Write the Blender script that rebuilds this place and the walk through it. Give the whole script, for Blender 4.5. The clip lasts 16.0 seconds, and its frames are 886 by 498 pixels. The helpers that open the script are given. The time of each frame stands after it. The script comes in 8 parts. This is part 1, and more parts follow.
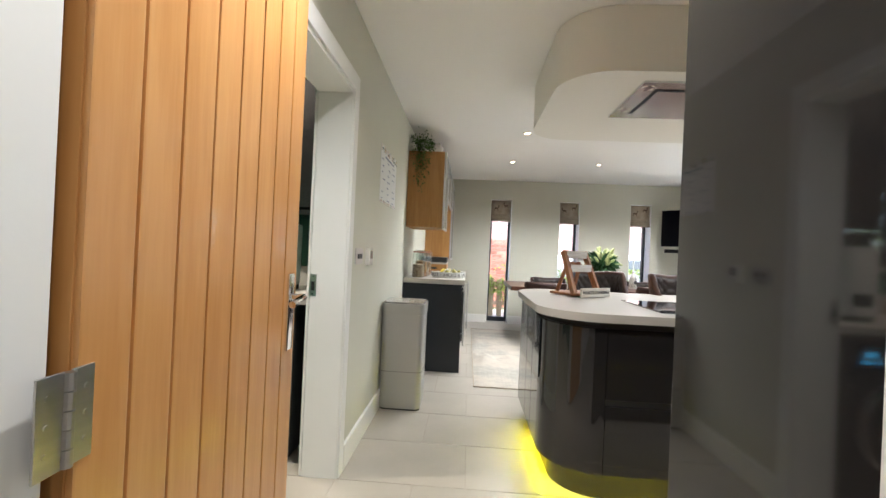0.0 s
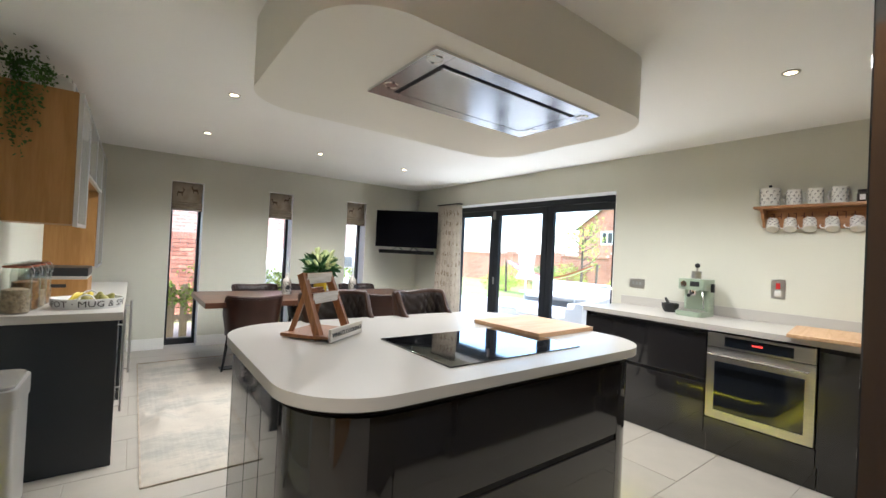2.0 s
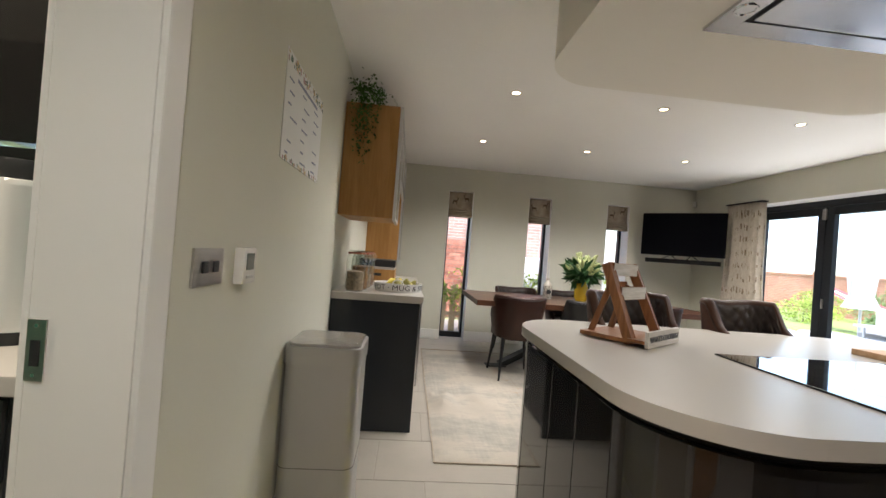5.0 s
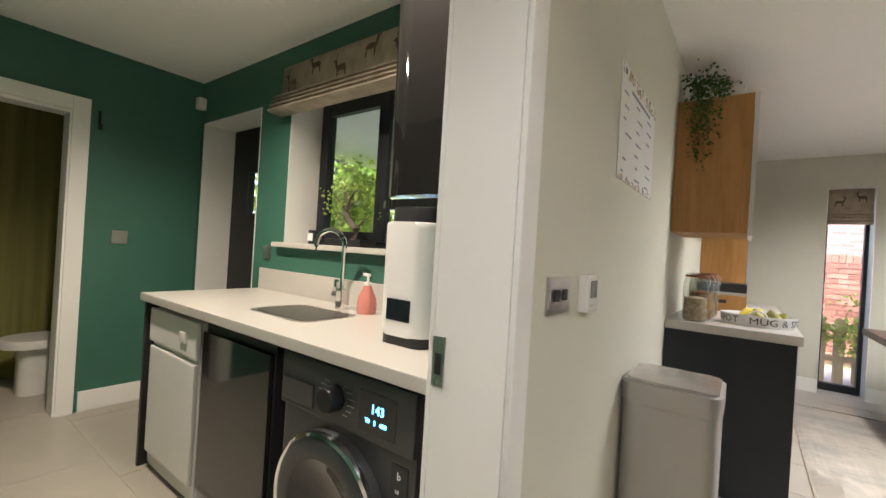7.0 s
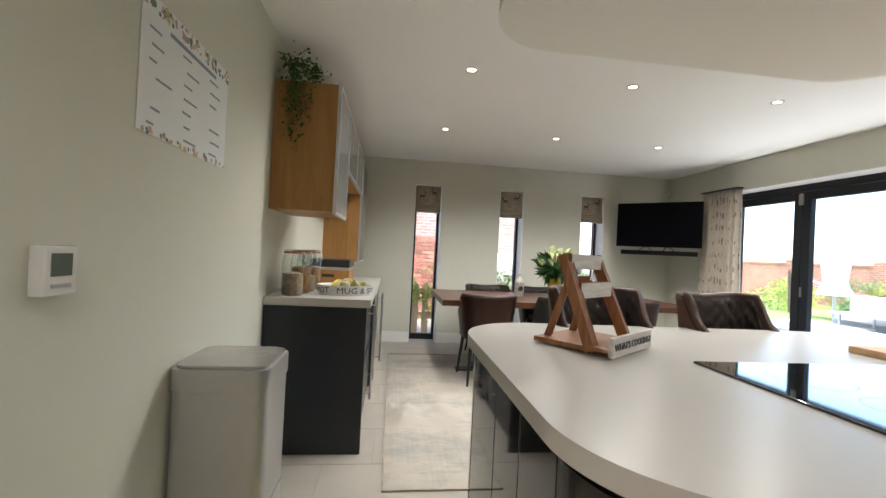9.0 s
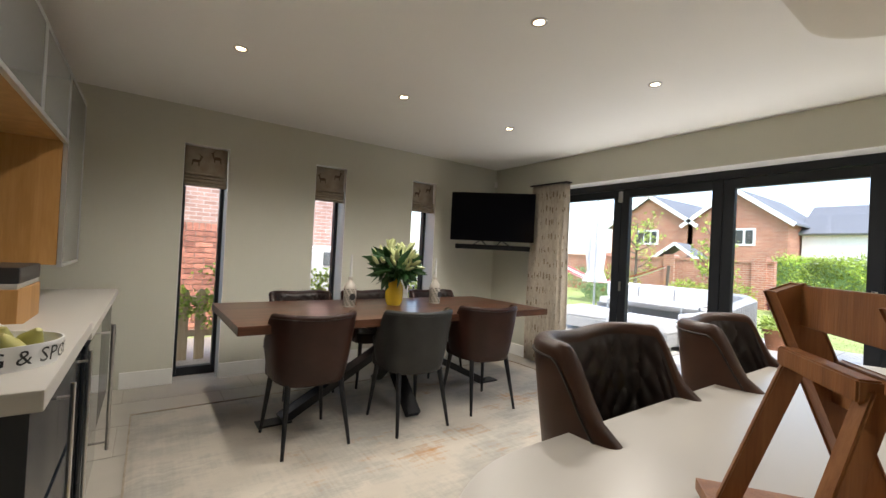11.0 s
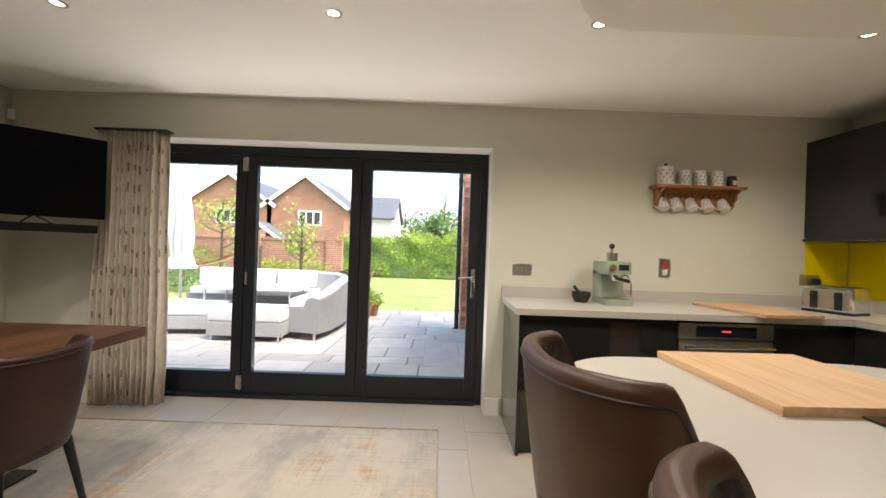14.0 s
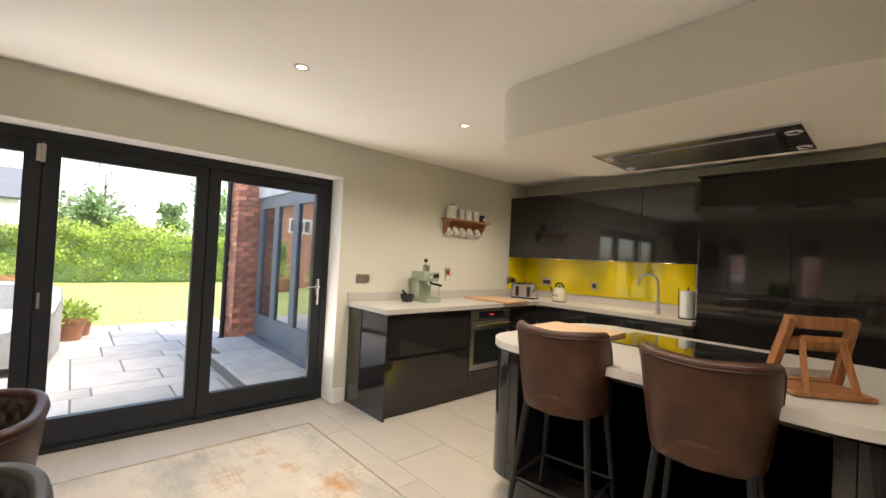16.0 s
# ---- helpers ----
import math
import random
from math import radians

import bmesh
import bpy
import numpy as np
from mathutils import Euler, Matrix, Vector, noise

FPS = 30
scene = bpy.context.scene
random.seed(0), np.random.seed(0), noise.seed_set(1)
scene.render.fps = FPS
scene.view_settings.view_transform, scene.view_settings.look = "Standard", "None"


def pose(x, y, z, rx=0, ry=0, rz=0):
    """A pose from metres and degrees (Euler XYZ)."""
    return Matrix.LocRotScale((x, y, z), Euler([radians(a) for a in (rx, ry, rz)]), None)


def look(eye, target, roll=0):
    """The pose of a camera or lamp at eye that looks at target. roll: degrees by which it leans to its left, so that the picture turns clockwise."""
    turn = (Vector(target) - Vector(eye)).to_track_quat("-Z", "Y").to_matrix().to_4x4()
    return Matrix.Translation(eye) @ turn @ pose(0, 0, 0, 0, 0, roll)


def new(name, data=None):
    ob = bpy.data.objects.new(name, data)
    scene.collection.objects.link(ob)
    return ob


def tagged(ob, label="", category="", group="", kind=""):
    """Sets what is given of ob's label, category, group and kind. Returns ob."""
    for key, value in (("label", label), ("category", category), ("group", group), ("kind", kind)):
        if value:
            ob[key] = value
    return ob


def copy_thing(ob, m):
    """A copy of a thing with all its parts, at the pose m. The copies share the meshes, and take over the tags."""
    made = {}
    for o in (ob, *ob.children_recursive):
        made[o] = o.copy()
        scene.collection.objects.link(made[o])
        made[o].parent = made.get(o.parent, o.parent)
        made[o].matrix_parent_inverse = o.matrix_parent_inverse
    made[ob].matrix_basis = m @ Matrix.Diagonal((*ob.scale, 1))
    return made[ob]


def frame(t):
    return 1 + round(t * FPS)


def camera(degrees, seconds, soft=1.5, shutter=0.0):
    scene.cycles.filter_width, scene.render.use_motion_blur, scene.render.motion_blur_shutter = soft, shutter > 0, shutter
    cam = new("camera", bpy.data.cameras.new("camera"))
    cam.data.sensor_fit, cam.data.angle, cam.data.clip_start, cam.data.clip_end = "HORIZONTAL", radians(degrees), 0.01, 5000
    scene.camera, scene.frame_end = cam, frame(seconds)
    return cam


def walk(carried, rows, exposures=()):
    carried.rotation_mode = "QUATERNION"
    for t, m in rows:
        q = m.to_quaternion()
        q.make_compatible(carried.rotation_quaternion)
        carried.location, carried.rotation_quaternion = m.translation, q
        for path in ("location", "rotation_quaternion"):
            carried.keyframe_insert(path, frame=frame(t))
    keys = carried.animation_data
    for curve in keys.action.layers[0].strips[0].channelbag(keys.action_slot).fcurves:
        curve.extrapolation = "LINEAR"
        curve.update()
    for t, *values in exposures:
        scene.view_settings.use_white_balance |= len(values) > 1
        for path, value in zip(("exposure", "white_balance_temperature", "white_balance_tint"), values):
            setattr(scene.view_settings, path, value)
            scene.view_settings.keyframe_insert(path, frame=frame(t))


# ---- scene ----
cam = camera(94.0, 16.0)
PATH = [
    (0, (0.395, 1.148, 1.18), (0.277, 3.144, 1.187), 2.6),
    (0.5, (0.394, 1.488, 1.181), (0.771, 3.452, 1.19), 2.8),
    (1, (0.393, 1.774, 1.219), (1.164, 3.619, 1.231), 2.9),
    (1.1, (0.413, 1.793, 1.232), (1.241, 3.613, 1.244), 2.8),
    (1.5, (0.417, 1.948, 1.296), (1.454, 3.659, 1.309), 2.8),
    (2, (0.413, 2.066, 1.342), (1.613, 3.667, 1.361), 2.8),
    (2.5, (0.424, 2.135, 1.332), (1.702, 3.672, 1.355), 2.9),
    (3, (0.438, 2.178, 1.307), (1.732, 3.703, 1.332), 3.0),
    (3.5, (0.444, 2.236, 1.268), (1.694, 3.797, 1.295), 3.2),
    (4, (0.433, 2.32, 1.239), (1.535, 3.989, 1.267), 3.6),
    (4.5, (0.362, 2.382, 1.222), (1.089, 4.245, 1.249), 4.1),
    (5, (0.263, 2.418, 1.204), (0.426, 4.411, 1.221), 4.5),
    (5.2, (0.223, 2.424, 1.209), (0.142, 4.422, 1.22), 4.5),
    (7.3, (0.15, 2.516, 1.219), (-1.061, 4.108, 1.221), 3.5),
    (7.5, (0.17, 2.551, 1.215), (-0.962, 4.199, 1.225), 3.2),
    (8, (0.253, 2.634, 1.21), (-0.552, 4.464, 1.222), 3.0),
    (8.5, (0.373, 2.654, 1.212), (0.083, 4.633, 1.224), 2.9),
    (9, (0.491, 2.705, 1.2), (0.735, 4.69, 1.216), 2.9),
    (9.5, (0.541, 2.89, 1.22), (1.216, 4.773, 1.234), 3.2),
    (10, (0.536, 3.248, 1.247), (1.483, 5.009, 1.262), 3.4),
    (10.2, (0.54, 3.385, 1.255), (1.554, 5.109, 1.268), 3.3),
    (12.3, (0.601, 4.579, 1.191), (2.009, 5.999, 1.227), 2.5),
    (12.5, (0.64, 4.608, 1.199), (2.121, 5.951, 1.231), 2.5),
    (13, (0.803, 4.626, 1.208), (2.484, 5.709, 1.229), 2.3),
    (13.2, (0.881, 4.67, 1.215), (2.659, 5.585, 1.225), 2.2),
    (13.5, (1.023, 4.747, 1.227), (2.928, 5.354, 1.243), 2.0),
    (13.8, (1.132, 4.744, 1.252), (3.113, 5.017, 1.259), 1.9),
    (14, (1.179, 4.793, 1.274), (3.179, 4.786, 1.276), 2.0),
    (14.2, (1.154, 4.825, 1.28), (3.134, 4.553, 1.304), 1.7),
    (14.5, (1.2, 4.978, 1.347), (3.072, 4.273, 1.351), 2.0),
    (14.6, (1.141, 5.047, 1.342), (2.976, 4.248, 1.363), 2.2),
    (15, (1.1, 5.347, 1.407), (2.764, 4.239, 1.424), 2.5),
    (15.3, (1.047, 5.629, 1.367), (2.629, 4.407, 1.414), 2.7),
    (15.5, (1.033, 5.832, 1.391), (2.579, 4.564, 1.423), 2.8),
    (16, (0.927, 6.258, 1.378), (2.414, 4.921, 1.42), 2.8),
]
# exposure (stops) of the clip's camera along the way
EXPO = [(0.0, 2.92, 5700, 8), (1.0, 2.8, 5700, 8), (3.5, 2.35, 5800, 8), (5.0, 2.27, 6150, 11), (7.5, 2.75, 5950, 12), (8.5, 2.62, 5800, 8), (10.0, 2.0, 6350, 10), (12.5, 1.9, 6450, 10), (14.5, 1.93, 7000, 12), (16.0, 2.15, 7100, 13)]
walk(cam, [(t, look(eye, target, roll)) for t, eye, target, roll in PATH], EXPO)

# ---- sky and sun ----
world = bpy.data.worlds.new("world")
scene.world = world
world.use_nodes = True
wn = world.node_tree
sky = wn.nodes.new("ShaderNodeTexSky")
sky.sky_type = "NISHITA"
sky.sun_disc = False
SUN_AZ, SUN_EL = radians(215), radians(56)   # clockwise from the y axis; height
sky.sun_elevation = SUN_EL
sky.sun_rotation = SUN_AZ
sky.air_density, sky.dust_density, sky.ozone_density = 1.0, 1.5, 1.2
wn.links.new(sky.outputs[0], wn.nodes["Background"].inputs[0])
wn.nodes["Background"].inputs[1].default_value = 0.15

sun_data = bpy.data.lights.new("sun", "SUN")
sun_data.energy, sun_data.angle, sun_data.color = 1.4, radians(25), (1.0, 0.97, 0.93)
sun = new("sun", sun_data)
sun.matrix_world = look((0, 0, 0), (-math.sin(SUN_AZ) * math.cos(SUN_EL), -math.cos(SUN_AZ) * math.cos(SUN_EL), -math.sin(SUN_EL)))

# ---- main sizes ----
LX, RX, FY, BY, CZ = -0.22, 4.39, 8.157, 1.62, 2.40
GZ = -0.05   # patio level
ULX, UFY = -3.35, 3.93   # utility room: far wall and window wall
DOOR = (4.42, 7.32, 2.075)   # garden doors: from y, to y, height
WINDOWS = [(0.76, 1.115), (1.905, 2.24), (3.06, 3.40)]

# ---- material helpers ----
def mat(name, col, rough=0.5, metal=0.0, var=0.06, scale=6.0, bump=0.05, bscale=60.0, coat=0.0, spec=0.5, stretch=(1, 1, 1), col2=None, rvar=0.08):
    m = bpy.data.materials.new(name)
    m.use_nodes = True
    nt = m.node_tree
    n, l = nt.nodes, nt.links
    p = n["Principled BSDF"]
    p.inputs["Metallic"].default_value = metal
    p.inputs["Coat Weight"].default_value = coat
    p.inputs["Coat Roughness"].default_value = 0.05
    p.inputs["Specular IOR Level"].default_value = spec
    tc = n.new("ShaderNodeTexCoord")
    mp = n.new("ShaderNodeMapping")
    mp.inputs["Scale"].default_value = stretch
    l.new(tc.outputs["Object"], mp.inputs[0])
    nz = n.new("ShaderNodeTexNoise")
    nz.inputs["Scale"].default_value = scale
    nz.inputs["Detail"].default_value = 6
    l.new(mp.outputs[0], nz.inputs[0])
    rp = n.new("ShaderNodeValToRGB")
    c2 = col2 or [min(1, c * (1 + var)) for c in col]
    c1 = [c * (1 - var) for c in col] if not col2 else col
    rp.color_ramp.elements[0].color = (*c1, 1)
    rp.color_ramp.elements[1].color = (*c2, 1)
    rp.color_ramp.elements[0].position, rp.color_ramp.elements[1].position = 0.3, 0.7
    l.new(nz.outputs["Fac"], rp.inputs[0])
    l.new(rp.outputs[0], p.inputs["Base Color"])
    mr = n.new("ShaderNodeMapRange")
    mr.inputs["To Min"].default_value, mr.inputs["To Max"].default_value = max(0.01, rough - rvar * rough), min(1, rough + rvar * rough)
    l.new(nz.outputs["Fac"], mr.inputs["Value"])
    l.new(mr.outputs[0], p.inputs["Roughness"])
    if bump:
        nb = n.new("ShaderNodeTexNoise")
        nb.inputs["Scale"].default_value = bscale
        nb.inputs["Detail"].default_value = 4
        l.new(mp.outputs[0], nb.inputs[0])
        bp = n.new("ShaderNodeBump")
        bp.inputs["Strength"].default_value = bump
        bp.inputs["Distance"].default_value = 0.01
        l.new(nb.outputs["Fac"], bp.inputs["Height"])
        l.new(bp.outputs[0], p.inputs["Normal"])
    return m


def per_piece(m, amount=0.12, island=False):
    """Varies a material's colour from piece to piece."""
    nt = m.node_tree
    n, l = nt.nodes, nt.links
    p = n["Principled BSDF"]
    src = p.inputs["Base Color"].links[0].from_socket
    r = n.new("ShaderNodeNewGeometry").outputs["Random Per Island"] if island else n.new("ShaderNodeObjectInfo").outputs["Random"]
    mr = n.new("ShaderNodeMapRange")
    mr.inputs["To Min"].default_value, mr.inputs["To Max"].default_value = 1 - amount, 1 + amount
    l.new(r, mr.inputs["Value"])
    hsv = n.new("ShaderNodeHueSaturation")
    l.new(mr.outputs[0], hsv.inputs["Value"])
    l.new(src, hsv.inputs["Color"])
    l.new(hsv.outputs[0], p.inputs["Base Color"])
    return m


def glow(name, col, strength):
    m = bpy.data.materials.new(name)
    m.use_nodes = True
    p = m.node_tree.nodes["Principled BSDF"]
    p.inputs["Base Color"].default_value = (*col, 1)
    p.inputs["Emission Color"].default_value = (*col, 1)
    p.inputs["Emission Strength"].default_value = strength
    return m


def wood(name, c1, c2, rough=0.45, axis=0, ring=9.0, coat=0.0):
    m = bpy.data.materials.new(name)
    m.use_nodes = True
    nt = m.node_tree
    n, l = nt.nodes, nt.links
    p = n["Principled BSDF"]
    tc = n.new("ShaderNodeTexCoord")
    mp = n.new("ShaderNodeMapping")
    s = [ring, ring, ring]
    s[axis] = ring * 0.09
    mp.inputs["Scale"].default_value = s
    l.new(tc.outputs["Object"], mp.inputs[0])
    a = n.new("ShaderNodeTexNoise")
    a.inputs["Scale"].default_value = 1.6
    a.inputs["Detail"].default_value = 8
    a.inputs["Distortion"].default_value = 1.2
    l.new(mp.outputs[0], a.inputs[0])
    b = n.new("ShaderNodeTexNoise")
    b.inputs["Scale"].default_value = 14
    b.inputs["Detail"].default_value = 3
    l.new(mp.outputs[0], b.inputs[0])
    mx = n.new("ShaderNodeMath")
    mx.operation = "MULTIPLY_ADD"
    mx.inputs[1].default_value = 0.35
    l.new(b.outputs["Fac"], mx.inputs[0])
    l.new(a.outputs["Fac"], mx.inputs[2])
    rp = n.new("ShaderNodeValToRGB")
    rp.color_ramp.elements[0].color, rp.color_ramp.elements[1].color = (*c1, 1), (*c2, 1)
    rp.color_ramp.elements[0].position, rp.color_ramp.elements[1].position = 0.5, 0.85
    l.new(mx.outputs[0], rp.inputs[0])
    l.new(rp.outputs[0], p.inputs["Base Color"])
    p.inputs["Roughness"].default_value = rough
    p.inputs["Coat Weight"].default_value = coat
    bp = n.new("ShaderNodeBump")
    bp.inputs["Strength"].default_value = 0.12
    bp.inputs["Distance"].default_value = 0.004
    l.new(b.outputs["Fac"], bp.inputs["Height"])
    l.new(bp.outputs[0], p.inputs["Normal"])
    return m


def rug_mat(name, base, stain, grey, stretch=(1, 1, 1), amount=0.55, fade=None):
    m = mat(name, base, 0.95, var=0.1, scale=3, bump=0.5, bscale=220)
    nt = m.node_tree
    n, l = nt.nodes, nt.links
    p = n["Principled BSDF"]
    src = p.inputs["Base Color"].links[0].from_socket
    tc = n.new("ShaderNodeTexCoord")
    for col, sc, st, lo, hi in ((grey, 1.7, stretch, 0.45, 0.62), (stain, 1.1, stretch, 0.56, 0.68)):
        mp = n.new("ShaderNodeMapping")
        mp.inputs["Scale"].default_value = st
        l.new(tc.outputs["Object"], mp.inputs[0])
        nz = n.new("ShaderNodeTexNoise")
        nz.inputs["Scale"].default_value, nz.inputs["Detail"].default_value, nz.inputs["Roughness"].default_value = sc, 10, 0.72
        l.new(mp.outputs[0], nz.inputs[0])
        mr = n.new("ShaderNodeMapRange")
        mr.inputs["From Min"].default_value, mr.inputs["From Max"].default_value = lo, hi
        mr.inputs["To Max"].default_value = amount
        threads = []
        for along in ((2.0, 70.0, 1.0), (70.0, 2.0, 1.0)):
            ms = n.new("ShaderNodeMapping")
            ms.inputs["Scale"].default_value = along
            l.new(tc.outputs["Object"], ms.inputs[0])
            ns = n.new("ShaderNodeTexNoise")
            ns.inputs["Scale"].default_value, ns.inputs["Detail"].default_value = 0.7, 3
            l.new(ms.outputs[0], ns.inputs[0])
            threads.append(ns.outputs["Fac"])
        th = n.new("ShaderNodeMath")
        l.new(threads[0], th.inputs[0])
        l.new(threads[1], th.inputs[1])
        ad = n.new("ShaderNodeMath")
        ad.operation = "MULTIPLY_ADD"
        ad.inputs[1].default_value = 0.14
        l.new(th.outputs[0], ad.inputs[0])
        sb_ = n.new("ShaderNodeMath")
        sb_.operation = "SUBTRACT"
        sb_.inputs[1].default_value = 0.14
        l.new(nz.outputs["Fac"], sb_.inputs[0])
        l.new(sb_.outputs[0], ad.inputs[2])
        l.new(ad.outputs[0], mr.inputs["Value"])
        fac = mr.outputs[0]
        if col is stain and fade:
            sx_ = n.new("ShaderNodeSeparateXYZ")
            l.new(tc.outputs["Object"], sx_.inputs[0])
            fd = n.new("ShaderNodeMapRange")
            fd.inputs["From Min"].default_value, fd.inputs["From Max"].default_value = fade
            l.new(sx_.outputs[0], fd.inputs["Value"])
            ml = n.new("ShaderNodeMath")
            ml.operation = "MULTIPLY"
            l.new(fac, ml.inputs[0])
            l.new(fd.outputs[0], ml.inputs[1])
            fac = ml.outputs[0]
        mx = n.new("ShaderNodeMix")
        mx.data_type = "RGBA"
        l.new(fac, mx.inputs[0])
        l.new(src, mx.inputs[6])
        mx.inputs[7].default_value = (*col, 1)
        src = mx.outputs[2]
    l.new(src, p.inputs["Base Color"])
    return m


def brick_mat(name, c1, c2, mortar, sc=1.0, axis="XZ"):
    """Brickwork for surfaces that stay far off."""
    m = mat(name, c1, 0.9, var=0.1, scale=2)
    nt = m.node_tree
    n, l = nt.nodes, nt.links
    p = n["Principled BSDF"]
    tc = n.new("ShaderNodeTexCoord")
    sp = n.new("ShaderNodeSeparateXYZ")
    cb = n.new("ShaderNodeCombineXYZ")
    l.new(tc.outputs["Object"], sp.inputs[0])
    l.new(sp.outputs[0 if axis[0] == "X" else 1], cb.inputs[0])
    l.new(sp.outputs[2], cb.inputs[1])
    br = n.new("ShaderNodeTexBrick")
    br.inputs["Scale"].default_value = sc
    br.inputs["Color1"].default_value, br.inputs["Color2"].default_value, br.inputs["Mortar"].default_value = (*c1, 1), (*c2, 1), (*mortar, 1)
    br.inputs["Brick Width"].default_value, br.inputs["Row Height"].default_value, br.inputs["Mortar Size"].default_value = 0.225, 0.075, 0.006
    l.new(cb.outputs[0], br.inputs[0])
    nz = n.new("ShaderNodeTexNoise")
    nz.inputs["Scale"].default_value, nz.inputs["Detail"].default_value = 0.9, 8
    l.new(tc.outputs["Object"], nz.inputs[0])
    hs = n.new("ShaderNodeHueSaturation")
    mr = n.new("ShaderNodeMapRange")
    mr.inputs["To Min"].default_value, mr.inputs["To Max"].default_value = 0.6, 1.45
    l.new(nz.outputs["Fac"], mr.inputs["Value"])
    l.new(mr.outputs[0], hs.inputs["Value"])
    l.new(br.outputs["Color"], hs.inputs["Color"])
    l.new(hs.outputs[0], p.inputs["Base Color"])
    bp = n.new("ShaderNodeBump")
    bp.inputs["Strength"].default_value = 0.5
    bp.inputs["Distance"].default_value = 0.01
    bp.invert = True
    l.new(br.outputs["Fac"], bp.inputs["Height"])
    l.new(bp.outputs[0], p.inputs["Normal"])
    return m


def glass_mat(name, tint=(1, 1, 1), rough=0.0, edge=5.0):
    """Pane glass: clear, with a true mirror reflection by Fresnel."""
    m = bpy.data.materials.new(name)
    m.use_nodes = True
    nt = m.node_tree
    n, l = nt.nodes, nt.links
    n.remove(n["Principled BSDF"])
    t = n.new("ShaderNodeBsdfTransparent")
    t.inputs[0].default_value = (*tint, 1)
    g = n.new("ShaderNodeBsdfGlossy")
    g.inputs["Roughness"].default_value = rough
    w = n.new("ShaderNodeLayerWeight")
    w.inputs[0].default_value = 0.5
    pw = n.new("ShaderNodeMath")
    pw.operation = "POWER"
    pw.inputs[1].default_value = edge
    f = n.new("ShaderNodeMath")
    f.operation = "MULTIPLY_ADD"
    f.inputs[1].default_value, f.inputs[2].default_value = 0.6, 0.03
    l.new(w.outputs["Facing"], pw.inputs[0])
    l.new(pw.outputs[0], f.inputs[0])
    mx = n.new("ShaderNodeMixShader")
    l.new(f.outputs[0], mx.inputs[0])
    l.new(t.outputs[0], mx.inputs[1])
    l.new(g.outputs[0], mx.inputs[2])
    l.new(mx.outputs[0], n["Material Output"].inputs[0])
    return m


M = {}
M["wall"] = mat("wall_paint", (0.60, 0.59, 0.50), 0.75, var=0.03, scale=1.5, bump=0.08, bscale=140)
M["green"] = mat("green_paint", (0.042, 0.135, 0.095), 0.6, var=0.08, scale=2, bump=0.1, bscale=120)
M["wc"] = mat("olive_wallpaper", (0.22, 0.21, 0.06), 0.7, var=0.25, scale=3, stretch=(1, 6, 0.2))
M["white"] = mat("white_paint", (0.78, 0.77, 0.74), 0.4, var=0.02, scale=3, bump=0.03)
M["ceil"] = mat("ceiling_paint", (0.88, 0.87, 0.845), 0.85, var=0.015, scale=1.2, bump=0.05, bscale=120)
# ceiling white made greyer, so the soffit's shade sits in its colour
M["soffit"] = mat("shaded_soffit_white", (0.80, 0.78, 0.72), 0.85, var=0.015, scale=1.2, bump=0.05, bscale=120)
M["tile"] = per_piece(mat("floor_tile", (0.40, 0.365, 0.31), 0.3, var=0.05, scale=5, bump=0.02, bscale=30), 0.04)
M["grout"] = mat("grout", (0.40, 0.36, 0.30), 0.9, var=0.1, scale=20)
M["gloss"] = mat("gloss_graphite", (0.017, 0.0155, 0.0155), 0.06, var=0.04, scale=3, bump=0.0, bscale=9, coat=0.42, spec=0.45)
M["blue"] = mat("matt_blue_grey", (0.015, 0.018, 0.023), 0.24, var=0.06, scale=3, bump=0.0, bscale=9, coat=0.0, spec=0.4)
M["carc"] = mat("dark_carcass", (0.02, 0.02, 0.02), 0.5)
M["top"] = mat("white_quartz", (0.47, 0.445, 0.405), 0.30, var=0.02, scale=3, bump=0.0, coat=0.0)
M["yellow"] = mat("yellow_glass", (0.72, 0.60, 0.005), 0.06, var=0.02, scale=2, bump=0.0, coat=0.6)
M["oak"] = wood("oak_veneer", (0.30, 0.145, 0.035), (0.40, 0.21, 0.065), 0.5, axis=2, ring=7)
M["oakdoor"] = wood("oak_door", (0.52, 0.24, 0.065), (0.62, 0.32, 0.11), 0.32, axis=2, ring=6, coat=0.25)
M["walnut"] = wood("walnut_top", (0.030, 0.011, 0.006), (0.12, 0.048, 0.024), 0.33, axis=0, ring=8, coat=0.1)
M["standw"] = wood("stand_wood", (0.20, 0.075, 0.025), (0.33, 0.14, 0.05), 0.42, axis=2, ring=22)
M["paleboard"] = wood("board_wood", (0.50, 0.30, 0.15), (0.62, 0.41, 0.24), 0.5, axis=0, ring=12)
M["pine"] = wood("pine_shelf", (0.25, 0.11, 0.04), (0.38, 0.19, 0.08), 0.4, axis=1, ring=14)
M["fence"] = wood("fence_wood", (0.45, 0.33, 0.20), (0.62, 0.49, 0.33), 0.85, axis=2, ring=10)
M["whitewash"] = wood("whitewashed_wood", (0.5, 0.47, 0.42), (0.75, 0.73, 0.69), 0.7, axis=0, ring=20)
M["brown"] = mat("brown_leather", (0.015, 0.0055, 0.0035), 0.36, col2=(0.034, 0.0125, 0.008), scale=6, bump=0.10, bscale=420, rvar=0.35, spec=0.3)
M["brownd"] = mat("dark_leather", (0.014, 0.007, 0.0055), 0.38, var=0.3, scale=9, bump=0.08, bscale=420, rvar=0.25)
